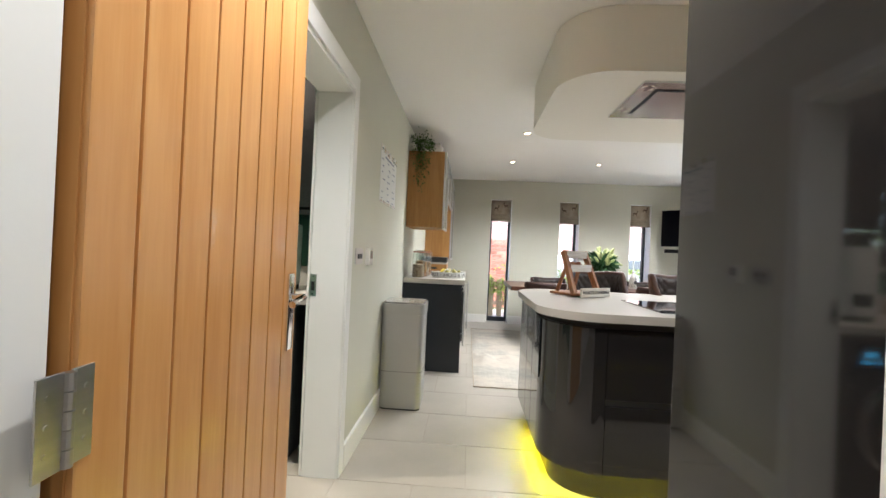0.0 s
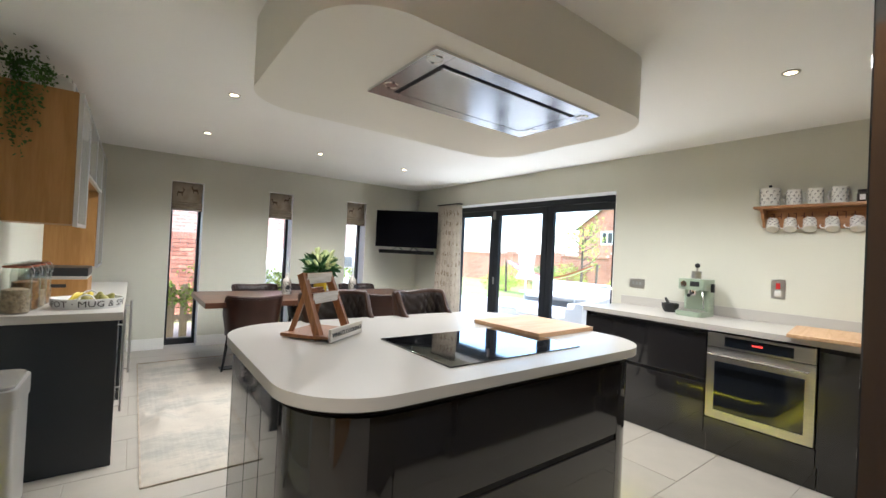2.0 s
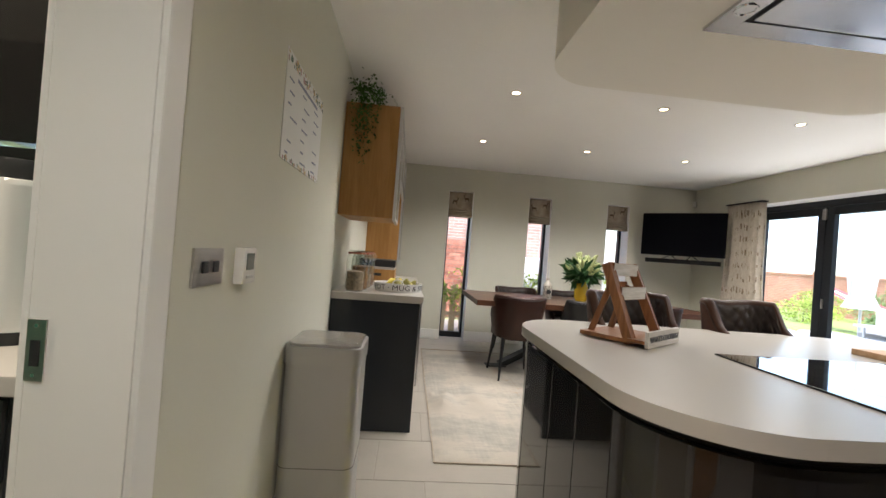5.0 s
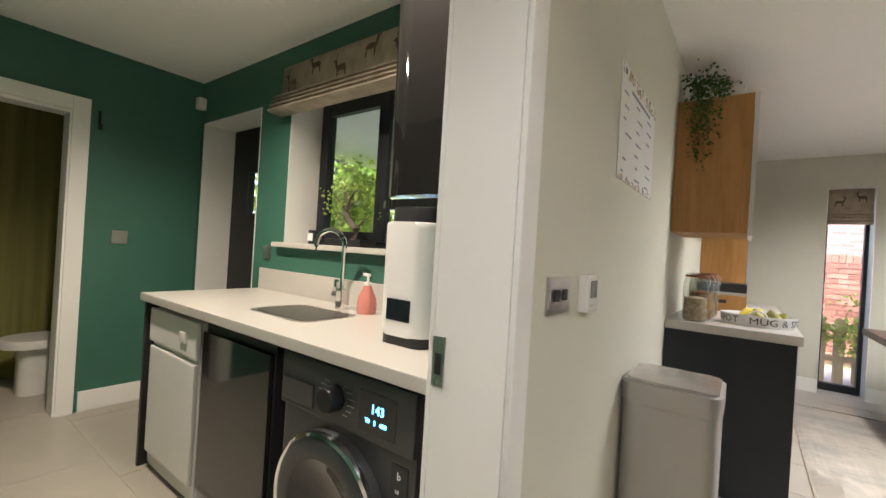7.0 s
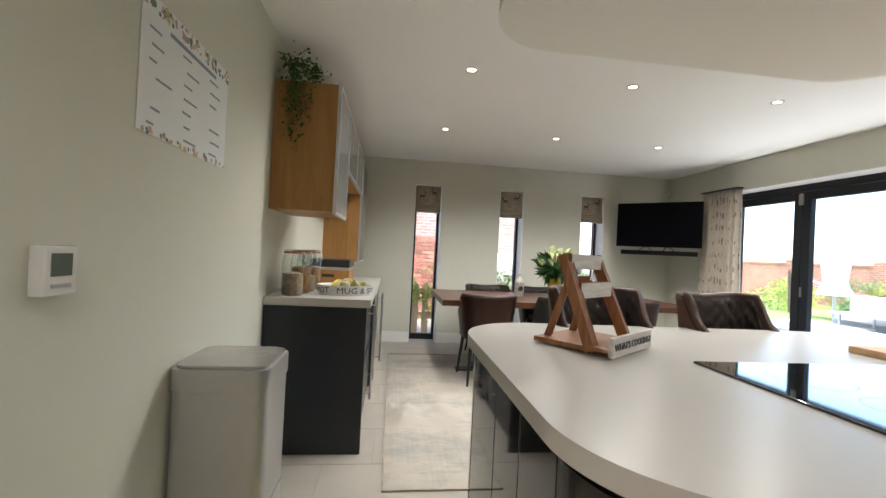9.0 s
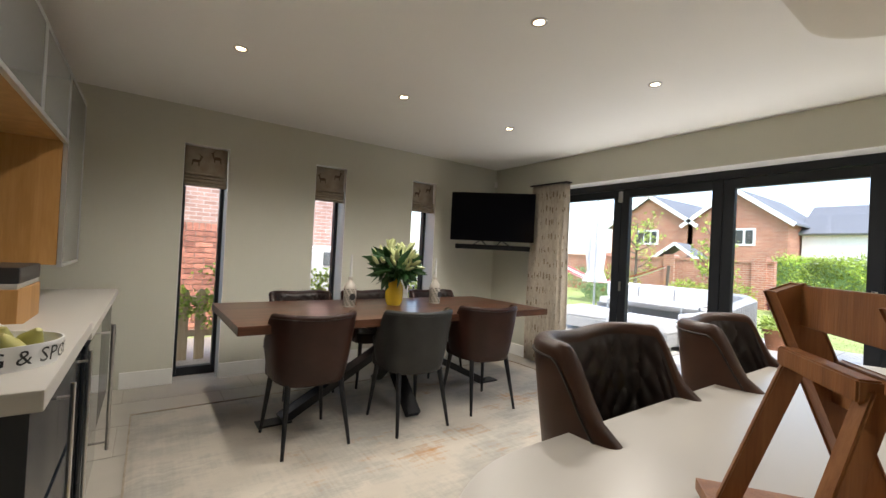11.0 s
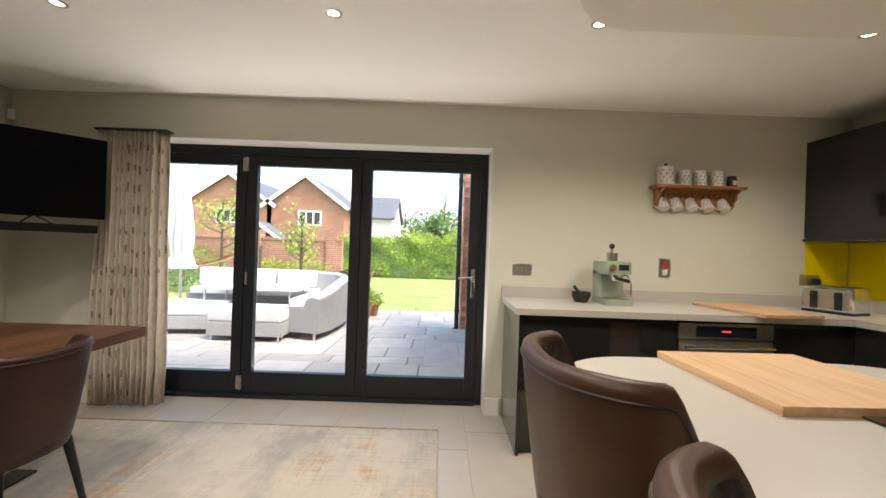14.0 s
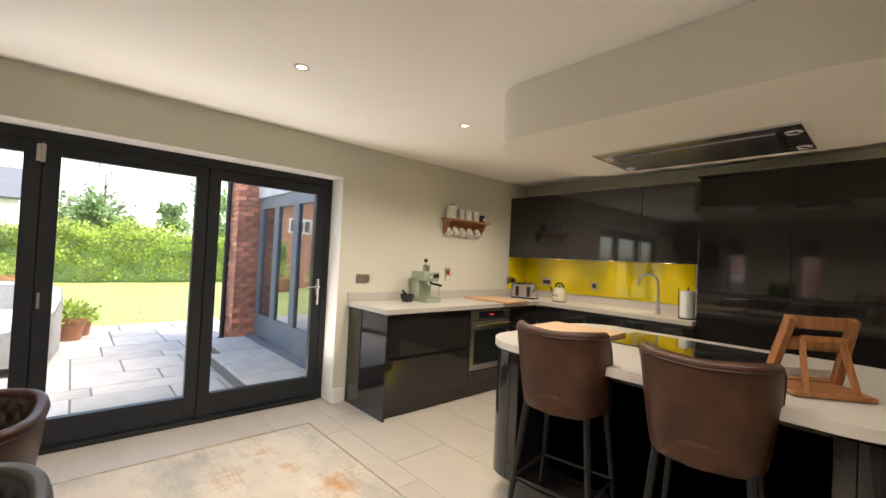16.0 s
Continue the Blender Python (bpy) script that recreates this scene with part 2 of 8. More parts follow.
M["stoolb"] = mat("tan_leather", (0.030, 0.0125, 0.0075), 0.38, col2=(0.070, 0.031, 0.018), scale=6, bump=0.12, bscale=420, rvar=0.35, spec=0.32)
M["greyl"] = mat("grey_leather", (0.020, 0.0195, 0.018), 0.42, var=0.25, scale=8, bump=0.08, bscale=420, spec=0.35)
M["black"] = mat("black_metal", (0.009, 0.009, 0.010), 0.38, var=0.1, spec=0.35)
M["matblack"] = mat("matt_black", (0.014, 0.014, 0.015), 0.55, var=0.1)
M["frame"] = mat("anthracite_frame", (0.013, 0.015, 0.019), 0.42, var=0.06, bump=0.02, spec=0.35)
M["framegrey"] = mat("grey_joinery", (0.17, 0.19, 0.21), 0.45, var=0.05)
M["steel"] = mat("brushed_steel", (0.55, 0.53, 0.51), 0.3, 1.0, var=0.06, scale=8, bump=0.02, bscale=200, stretch=(1, 1, 12))
M["chrome"] = mat("chrome", (0.8, 0.8, 0.8), 0.09, 1.0, var=0.02, bump=0)
M["hoodsteel"] = mat("hood_panel", (0.66, 0.67, 0.70), 0.2, 1.0, var=0.06, scale=5, bump=0.0, bscale=6, rvar=0.3)
M["screen"] = mat("tv_screen", (0.002, 0.002, 0.003), 0.14, bump=0, var=0, spec=0.06)
M["hob"] = mat("hob_glass", (0.008, 0.008, 0.009), 0.03, bump=0, var=0, coat=1)
M["ovenglass"] = mat("oven_glass", (0.01, 0.012, 0.016), 0.04, bump=0, var=0, coat=0.5)
M["bin"] = mat("bin_silver", (0.44, 0.43, 0.41), 0.38, 0.55, var=0.03, scale=3, bump=0.02)
M["binlid"] = mat("bin_lid", (0.42, 0.40, 0.38), 0.16, 0.5, var=0.05)
M["leaf"] = per_piece(mat("leaf", (0.06, 0.14, 0.03), 0.5, var=0.4, scale=3, bump=0), 0.35, True)
M["lilyleaf"] = per_piece(mat("lily_leaf", (0.03, 0.085, 0.025), 0.35, var=0.3, scale=12, bump=0), 0.3, True)
M["bud"] = per_piece(mat("lily_bud", (0.46, 0.50, 0.24), 0.45, var=0.2, scale=20, bump=0), 0.2, True)
M["hedge"] = per_piece(mat("hedge_leaf", (0.42, 0.52, 0.11), 0.6, var=0.45, scale=1.3, bump=0), 0.45, True)
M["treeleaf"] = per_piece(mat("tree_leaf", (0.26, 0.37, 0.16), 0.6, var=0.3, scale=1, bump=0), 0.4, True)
M["redleaf"] = per_piece(mat("copper_leaf", (0.10, 0.02, 0.03), 0.6, var=0.3, scale=1, bump=0), 0.4, True)
M["bark"] = mat("bark", (0.10, 0.08, 0.06), 0.9, var=0.3, scale=8, bump=0.6, bscale=20)
M["grass"] = mat("lawn", (0.28, 0.34, 0.10), 0.95, scale=0.8, bump=0.5, bscale=60, col2=(0.38, 0.42, 0.14))
M["slab"] = per_piece(mat("patio_slab", (0.44, 0.42, 0.375), 0.75, var=0.14, scale=4, bump=0.25, bscale=25), 0.16)
M["patio"] = mat("patio_joint", (0.16, 0.155, 0.14), 0.95, var=0.2, scale=20)
M["gravel"] = mat("gravel", (0.44, 0.38, 0.31), 0.95, var=0.35, scale=60, bump=0.8, bscale=80)
M["brick"] = per_piece(mat("brick_piece", (0.50, 0.215, 0.145), 0.9, var=0.25, scale=9, bump=0.4, bscale=50), 0.3, True)
M["brickpart"] = per_piece(mat("brick_single", (0.60, 0.25, 0.155), 0.9, var=0.25, scale=9, bump=0.4, bscale=50), 0.3)
M["mortar"] = mat("mortar", (0.34, 0.28, 0.23), 0.95, var=0.15, scale=30, bump=0.3)
M["brickfar"] = brick_mat("brick_far", (0.44, 0.19, 0.115), (0.33, 0.135, 0.085), (0.50, 0.42, 0.35), 1.0, "YZ")
M["brickfar_x"] = brick_mat("brick_far_x", (0.50, 0.30, 0.235), (0.38, 0.21, 0.16), (0.56, 0.50, 0.44), 1.0, "XZ")
M["roof"] = mat("slate", (0.16, 0.165, 0.175), 0.7, var=0.2, scale=3, stretch=(1, 6, 8), bump=0.4, bscale=8)
M["render"] = mat("white_render", (0.72, 0.71, 0.68), 0.85, var=0.04)
M["wicker"] = mat("pale_wicker", (0.40, 0.40, 0.385), 0.8, var=0.28, scale=55, bump=1.0, bscale=90, stretch=(1, 1, 2.2))
M["cushion"] = mat("pale_cushion", (0.68, 0.67, 0.65), 0.95, var=0.03, scale=6, bump=0.15)
M["terracotta"] = mat("terracotta", (0.33, 0.14, 0.07), 0.85, var=0.2, scale=8, bump=0.2)
M["umbrella"] = mat("umbrella_cloth", (0.60, 0.60, 0.58), 0.9, var=0.05)
M["glass"] = glass_mat("pane_glass")
M["wingglass"] = mat("wing_glass", (0.03, 0.035, 0.04), 0.02, bump=0, var=0, coat=1.0, spec=1.0)
M["wingglass"].node_tree.nodes["Principled BSDF"].inputs["IOR"].default_value = 2.2
M["jar"] = glass_mat("jar_glass", (0.88, 0.90, 0.88), 0.04, 2.2)
M["frost"] = mat("frosted_grey_glass", (0.16, 0.165, 0.16), 0.16, var=0.04, bump=0, coat=0.4)
M["alu"] = mat("aluminium_edge", (0.62, 0.63, 0.64), 0.35, 0.9, var=0.04)
M["ceramic"] = mat("white_ceramic", (0.72, 0.70, 0.66), 0.2, var=0.03)
M["ink"] = mat("black_print", (0.03, 0.03, 0.03), 0.6)
M["redprint"] = mat("dark_print", (0.10, 0.03, 0.02), 0.6)
M["sage"] = mat("sage_enamel", (0.30, 0.36, 0.27), 0.35, var=0.04)
M["vase"] = mat("yellow_vase", (0.62, 0.42, 0.03), 0.2, var=0.08, scale=6)
M["pots"] = mat("black_plastic", (0.015, 0.015, 0.016), 0.4)
M["wmgrey"] = mat("appliance_grey", (0.075, 0.075, 0.078), 0.32, 0.5, var=0.04)
M["appl"] = mat("appliance_white", (0.70, 0.69, 0.67), 0.35, var=0.03)
M["display"] = glow("blue_display", (0.1, 0.55, 0.9), 1.6)
M["redglow"] = glow("red_display", (0.7, 0.04, 0.03), 0.3)
M["led"] = glow("lamp_disc", (1.0, 0.72, 0.42), 7.0)
M["yled"] = glow("yellow_strip", (1.0, 0.86, 0.0), 5.0)
M["food1"] = mat("oats", (0.33, 0.25, 0.17), 0.9, var=0.4, scale=50, bump=0.9, bscale=60)
M["food2"] = mat("pasta", (0.30, 0.15, 0.06), 0.9, var=0.5, scale=45, bump=0.9, bscale=60)
M["banana"] = mat("banana", (0.62, 0.50, 0.05), 0.5, var=0.2, scale=12)
M["pear"] = mat("pear", (0.35, 0.33, 0.10), 0.5, var=0.2, scale=12)
M["pinksoap"] = mat("pink_soap", (0.55, 0.20, 0.16), 0.15, var=0.05, coat=0.5)
M["linen"] = mat("patterned_linen", (0.46, 0.40, 0.32), 0.95, scale=14, bump=0.3, bscale=250, col2=(0.33, 0.27, 0.20), stretch=(1, 1, 0.6))
M["curtain"] = mat("printed_curtain", (0.58, 0.52, 0.43), 0.95, scale=22, bump=0.3, bscale=250, col2=(0.46, 0.40, 0.32), stretch=(1.0, 1.3, 0.8))
M["linend"] = mat("figure_print", (0.13, 0.09, 0.06), 0.95, var=0.3, scale=30)
M["dgreen"] = mat("copper_red_cloth", (0.45, 0.10, 0.10), 0.9)
M["rug"] = rug_mat("large_rug", (0.50, 0.45, 0.375), (0.42, 0.20, 0.055), (0.33, 0.315, 0.28), (0.8, 1.3, 1), 0.9, (0.8, 1.7))
M["runner"] = rug_mat("runner", (0.60, 0.53, 0.44), (0.42, 0.30, 0.19), (0.50, 0.45, 0.40), (1.0, 0.45, 1), 0.45)
M["paper"] = mat("paper", (0.74, 0.74, 0.73), 0.7, var=0.02)
M["blueprint"] = mat("planner_ink", (0.25, 0.27, 0.36), 0.8)
M["skyback"] = mat("far_hill", (0.2, 0.25, 0.22), 1.0)


def thin_leaf(m, share=0.4):
    """Lets daylight through leaves."""
    nt = m.node_tree
    n, l = nt.nodes, nt.links
    p = n["Principled BSDF"]
    t = n.new("ShaderNodeBsdfTranslucent")
    l.new(p.inputs["Base Color"].links[0].from_socket, t.inputs[0])
    mx = n.new("ShaderNodeMixShader")
    mx.inputs[0].default_value = share
    l.new(p.outputs[0], mx.inputs[1])
    l.new(t.outputs[0], mx.inputs[2])
    l.new(mx.outputs[0], n["Material Output"].inputs[0])


for k in ("leaf", "hedge", "treeleaf", "redleaf", "lilyleaf"):
    thin_leaf(M[k])

# ---- mesh helpers ----
def bm_new():
    return bmesh.new()


def box(bm, x0, x1, y0, y1, z0, z1, bev=0.0, seg=2):
    r = bmesh.ops.create_cube(bm, size=1.0)
    vs = r["verts"]
    for v in vs:
        v.co = Vector(((x0 + x1) / 2 + v.co.x * (x1 - x0), (y0 + y1) / 2 + v.co.y * (y1 - y0), (z0 + z1) / 2 + v.co.z * (z1 - z0)))
    if bev:
        es = {e for v in vs for e in v.link_edges}
        bmesh.ops.bevel(bm, geom=list(es), offset=bev, segments=seg, profile=0.7, affect="EDGES")
    return bm


def one_box(x0, x1, y0, y1, z0, z1, bev=0.0, seg=2):
    return box(bm_new(), x0, x1, y0, y1, z0, z1, bev, seg)


def prism(bm, pts, z0, z1, bev=0.0, seg=2):
    lo = [bm.verts.new((x, y, z0)) for x, y in pts]
    hi = [bm.verts.new((x, y, z1)) for x, y in pts]
    n = len(pts)
    fb = bm.faces.new(lo[::-1])
    ft = bm.faces.new(hi)
    for i in range(n):
        bm.faces.new((lo[i], lo[(i + 1) % n], hi[(i + 1) % n], hi[i]))
    if bev:
        bmesh.ops.bevel(bm, geom=list(ft.edges) + list(fb.edges), offset=bev, segments=seg, profile=0.7, affect="EDGES")
    return bm


def rrect(x0, x1, y0, y1, r, n=8):
    """Outline of a rectangle with rounded corners; r is one radius or four (x0y0, x1y0, x1y1, x0y1)."""
    rs = [r] * 4 if not hasattr(r, "__len__") else r
    out = []
    for (cx, cy, a0), q in zip(((x0, y0, 180), (x1, y0, 270), (x1, y1, 0), (x0, y1, 90)), rs):
        sx, sy = (1 if cx == x0 else -1), (1 if cy == y0 else -1)
        if q <= 0:
            out.append((cx, cy))
            continue
        for i in range(n + 1):
            a = radians(a0 + 90 * i / n)
            out.append((cx + sx * q + q * math.cos(a), cy + sy * q + q * math.sin(a)))
    return out


def lathe(bm, prof, x=0, y=0, n=24):
    """Turns a profile of (radius, height) about the upright through x, y."""
    rings = []
    for r, z in prof:
        if r < 1e-5:
            rings.append([bm.verts.new((x, y, z))])
        else:
            rings.append([bm.verts.new((x + r * math.cos(2 * math.pi * i / n), y + r * math.sin(2 * math.pi * i / n), z)) for i in range(n)])
    for a, b in zip(rings, rings[1:]):
        for i in range(n):
            j = (i + 1) % n
            f = [a[i % len(a)], a[j % len(a)], b[j % len(b)], b[i % len(b)]]
            f = list(dict.fromkeys(f))
            if len(f) > 2:
                bm.faces.new(f)
    return bm


def tube(bm, pts, r0, r1=None, n=10, cap=True):
    """A round bar along points, tapering from r0 to r1."""
    r1 = r0 if r1 is None else r1
    P = [Vector(p) for p in pts]
    rings = []
    up = Vector((0, 0, 1))
    for i, p in enumerate(P):
        d = (P[min(i + 1, len(P) - 1)] - P[max(i - 1, 0)]).normalized()
        u = d.cross(up)
        if u.length < 0.05:
            u = d.cross(Vector((1, 0, 0)))
        u.normalize()
        w = d.cross(u)
        r = r0 + (r1 - r0) * i / (len(P) - 1)
        rings.append([bm.verts.new(p + r * (u * math.cos(2 * math.pi * k / n) + w * math.sin(2 * math.pi * k / n))) for k in range(n)])
    for a, b in zip(rings, rings[1:]):
        for k in range(n):
            bm.faces.new((a[k], a[(k + 1) % n], b[(k + 1) % n], b[k]))
    if cap:
        bm.faces.new(rings[0][::-1])
        bm.faces.new(rings[-1])
    return bm


def beam(bm, a, b, w, h, bev=0.0):
    """A rectangular bar from a to b; w is across, h is the other way."""
    a, b = Vector(a), Vector(b)
    d = b - a
    t0 = len(bm.verts)
    r = bmesh.ops.create_cube(bm, size=1.0)["verts"]
    q = d.to_track_quat("Z", "Y")
    for v in r:
        v.co = (a + b) / 2 + q @ Vector((v.co.x * w, v.co.y * h, v.co.z * d.length))
    if bev:
        es = {e for v in r for e in v.link_edges}
        bmesh.ops.bevel(bm, geom=list(es), offset=bev, segments=2, affect="EDGES")
    return bm


def ring_frame(x0, x1, y0, y1, z0, z1, ty, tz):
    """A rectangular frame in the yz plane, in one piece: ty is the width of its uprights, tz of its rails."""
    bm = bm_new()
    loops = []
    for x in (x0, x1):
        for a, b in ((0, 0), (ty, tz)):
            loops.append([bm.verts.new(p) for p in ((x, y0 + a, z0 + b), (x, y1 - a, z0 + b), (x, y1 - a, z1 - b), (x, y0 + a, z1 - b))])
    o0, i0, o1, i1 = loops
    for i in range(4):
        k = (i + 1) % 4
        for p, q in ((o0, i0), (i1, o1), (o1, o0), (i0, i1)):
            bm.faces.new((p[i], p[k], q[k], q[i]))
    return bm


def arc(c, r, a0, a1, n=10, plane="xz"):
    out = []
    for i in range(n + 1):
        a = radians(a0 + (a1 - a0) * i / n)
        u, w = r * math.cos(a), r * math.sin(a)
        out.append((c[0] + u, c[1], c[2] + w) if plane == "xz" else (c[0], c[1] + u, c[2] + w) if plane == "yz" else (c[0] + u, c[1] + w, c[2]))
    return out


def to_mesh(name, bm, material, smooth=True):
    bmesh.ops.recalc_face_normals(bm, faces=bm.faces)
    if smooth:
        area = {}
        for f in bm.faces:
            f.smooth = True
            area[f] = f.calc_area()
        for e in bm.edges:
            fs = e.link_faces
            if len(fs) == 2:
                a, b = area[fs[0]], area[fs[1]]
                ang = e.calc_face_angle(0.0)
                if ang > 0.56 or (ang > 0.03 and max(a, b) > 0.002 and min(a, b) < 0.12 * max(a, b)):
                    e.smooth = False
    me = bpy.data.meshes.new(name)
    bm.to_mesh(me)
    bm.free()
    me.materials.append(material)
    return me


def part(name, bm, material, parent, label="", at=None):
    ob = new(name, to_mesh(name, bm, material) if isinstance(bm, bmesh.types.BMesh) else bm)
    ob.parent = parent
    if at:
        ob.matrix_basis = at
    return tagged(ob, label)


def thing(name, at, label, category, group="", rz=0):
    ob = new(name)
    ob.empty_display_size = 0.1
    ob.matrix_basis = pose(*at, 0, 0, rz)
    return tagged(ob, label, category, group)


def solo(name, bm, material, label, category, group="", at=None):
    ob = new(name, to_mesh(name, bm, material))
    if at:
        ob.matrix_basis = at
    return tagged(ob, label, category, group)


def struct(name, bm, material, parent=None):
    ob = new(name, to_mesh(name, bm, material))
    ob.parent = parent
    return tagged(ob, kind="structure")


def words(text, size, material, name, parent, at, label="", depth=0.0015, space=1.0):
    """Lettering as a thin raised mesh, centred on its place, reading along x and up along y."""
    cu = bpy.data.curves.new(name, "FONT")
    cu.body, cu.size, cu.extrude, cu.align_x, cu.align_y, cu.space_character, cu.resolution_u = text, size, depth, "CENTER", "CENTER", space, 2
    tmp = bpy.data.objects.new("tmp", cu)
    scene.collection.objects.link(tmp)
    me = bpy.data.meshes.new_from_object(tmp)
    bpy.data.objects.remove(tmp)
    me.materials.clear()
    me.materials.append(material)
    ob = new(name, me)
    ob.parent = parent
    ob.matrix_basis = at
    return tagged(ob, label)


def wrap_words(text, size, radius, z, material, name, parent, a0=0.0, label=""):
    """Lettering bent round an upright cylinder about the parent's origin."""
    cu = bpy.data.curves.new(name, "FONT")
    cu.body, cu.size, cu.extrude, cu.align_x, cu.align_y, cu.resolution_u = text, size, 0.0006, "CENTER", "CENTER", 2
    tmp = bpy.data.objects.new("tmp", cu)
    scene.collection.objects.link(tmp)
    me = bpy.data.meshes.new_from_object(tmp)
    bpy.data.objects.remove(tmp)
    for v in me.vertices:
        a = a0 + v.co.x / radius
        rr = radius + 0.0008 + v.co.z
        v.co = Vector((rr * math.cos(a), rr * math.sin(a), z + v.co.y))
    me.materials.clear()
    me.materials.append(material)
    return part(name, me, material, parent, label)


def leaves(name, pts, size, material, seed=1, long=1.6, droop=0.3, dirs=None):
    """Many small folded leaves at points, as one mesh."""
    rng = np.random.default_rng(seed)
    n = len(pts)
    pts = np.asarray(pts, float)
    d = rng.normal(size=(n, 3)) if dirs is None else np.asarray(dirs, float) + 0.35 * rng.normal(size=(n, 3))
    d[:, 2] -= droop
    d /= np.linalg.norm(d, axis=1)[:, None]
    s = np.cross(d, rng.normal(size=(n, 3)))
    s /= np.linalg.norm(s, axis=1)[:, None] + 1e-9
    nn = np.cross(d, s)
    z = size * rng.uniform(0.6, 1.3, n)[:, None]
    tip = pts + d * z * long
    mid = pts + d * z * long * 0.5
    a, b = mid + s * z * 0.42 + nn * z * 0.12, mid - s * z * 0.42 + nn * z * 0.12
    V = np.stack([pts, a, tip, b], 1).reshape(-1, 3)
    F = [(4 * i, 4 * i + 1, 4 * i + 2) for i in range(n)] + [(4 * i, 4 * i + 2, 4 * i + 3) for i in range(n)]
    me = bpy.data.meshes.new(name)
    me.from_pydata(V.tolist(), [], F)
    me.materials.append(material)
    return me


def ground_mesh(pts, z, thick=0.0):
    bm = bm_new()
    bm.faces.new([bm.verts.new((x, y, z)) for x, y in pts])
    return bm

# ---- large structure ----
def wall_y(name, y0, y1, x0, x1, z0, z1, holes, material):
    """A wall that runs along x; holes are (x0, x1, z0, z1) in order of x."""
    bm = bm_new()
    x = x0
    for a, b, c, d in holes:
        if a > x:
            box(bm, x, a, y0, y1, z0, z1)
        if c > z0:
            box(bm, a, b, y0, y1, z0, c)
        if d < z1:
            box(bm, a, b, y0, y1, d, z1)
        x = b
    if x < x1:
        box(bm, x, x1, y0, y1, z0, z1)
    return struct(name, bm, material)


def wall_x(name, x0, x1, y0, y1, z0, z1, holes, material):
    """A wall that runs along y; holes are (y0, y1, z0, z1) in order of y."""
    bm = bm_new()
    y = y0
    for a, b, c, d in holes:
        if a > y:
            box(bm, x0, x1, y, a, z0, z1)
        if c > z0:
            box(bm, x0, x1, a, b, z0, c)
        if d < z1:
            box(bm, x0, x1, a, b, d, z1)
        y = b
    if y < y1:
        box(bm, x0, x1, y, y1, z0, z1)
    return struct(name, bm, material)


UD = (2.45, 3.238, 1.99)   # doorway to the utility room
floor = struct("floor", one_box(-4.6, RX + 0.31, -1.2, FY + 0.30, -0.12, -0.0035), M["grout"])
wall_y("wall_north", FY, FY + 0.30, LX - 0.2, RX + 0.3, -0.003, CZ, [(a, b, -0.003, 2.08) for a, b in WINDOWS], M["wall"])
wall_x("wall_east", RX, RX + 0.30, BY - 0.2, FY, -0.003, CZ, [(DOOR[0], DOOR[1], -0.003, DOOR[2])], M["wall"])
wall_x("wall_west", LX - 0.18, LX, BY, FY, -0.003, CZ, [(UD[0], UD[1], -0.003, UD[2])], M["wall"])
wall_y("wall_south", BY - 0.14, BY, LX, RX, -0.003, CZ, [(-0.12, 0.86, -0.003, 2.03)], M["wall"])
struct("ceiling", one_box(-4.6, RX + 0.3, -1.2, FY + 0.3, CZ, CZ + 0.2), M["ceil"])
# hall behind the camera
wall_x("hall_wall_west", -0.62, -0.52, -1.1, BY - 0.14, -0.003, CZ, [], M["white"])
wall_x("hall_wall_east", 1.35, 1.45, -1.1, BY - 0.14, -0.003, CZ, [], M["white"])
wall_y("hall_wall_south", -1.2, -1.1, -0.62, 1.45, -0.003, CZ, [], M["white"])
# utility room walls
UDR = (-3.30, -2.47, 2.08)
UWN = (-2.13, -0.95, 1.185, 2.12)
wall_y("utility_wall_north", UFY, UFY + 0.34, ULX, LX - 0.18, -0.003, CZ, [(UDR[0], UDR[1], -0.003, UDR[2]), UWN], M["green"])
wall_x("utility_wall_west", ULX - 0.14, ULX, 1.7, UFY + 0.34, -0.003, CZ, [(2.45, 3.18, -0.003, 1.97)], M["green"])
wall_y("utility_wall_south", 1.6, 1.7, -4.6, LX - 0.18, -0.003, CZ, [], M["green"])
struct("utility_wall_east", one_box(LX - 0.186, LX - 0.18, UD[1] + 0.07, UFY, -0.003, CZ), M["green"])
wall_x("cloakroom_wall_west", -4.55, -4.45, 1.7, 4.3, -0.003, CZ, [], M["wc"])
wall_y("cloakroom_wall_north", 3.62, 3.72, -4.45, ULX - 0.14, -0.003, CZ, [], M["wc"])

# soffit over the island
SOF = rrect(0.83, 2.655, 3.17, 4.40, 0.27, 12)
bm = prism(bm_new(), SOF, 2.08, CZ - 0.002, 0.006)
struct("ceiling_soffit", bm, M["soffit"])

# white linings of window and door openings, skirtings
def lining(name, x0, x1, y0, y1, z0, z1, t=0.006, axis="y", sill=False):
    bm = bm_new()
    if axis == "y":
        box(bm, x0, x0 + t, y0, y1, z0, z1)
        box(bm, x1 - t, x1, y0, y1, z0, z1)
        box(bm, x0 + t, x1 - t, y0, y1, z1 - t, z1)
    else:
        box(bm, x0, x1, y0, y0 + t, z0, z1)
        box(bm, x0, x1, y1 - t, y1, z0, z1)
        box(bm, x0, x1, y0 + t, y1 - t, z1 - t, z1)
    return struct(name, bm, M["white"])


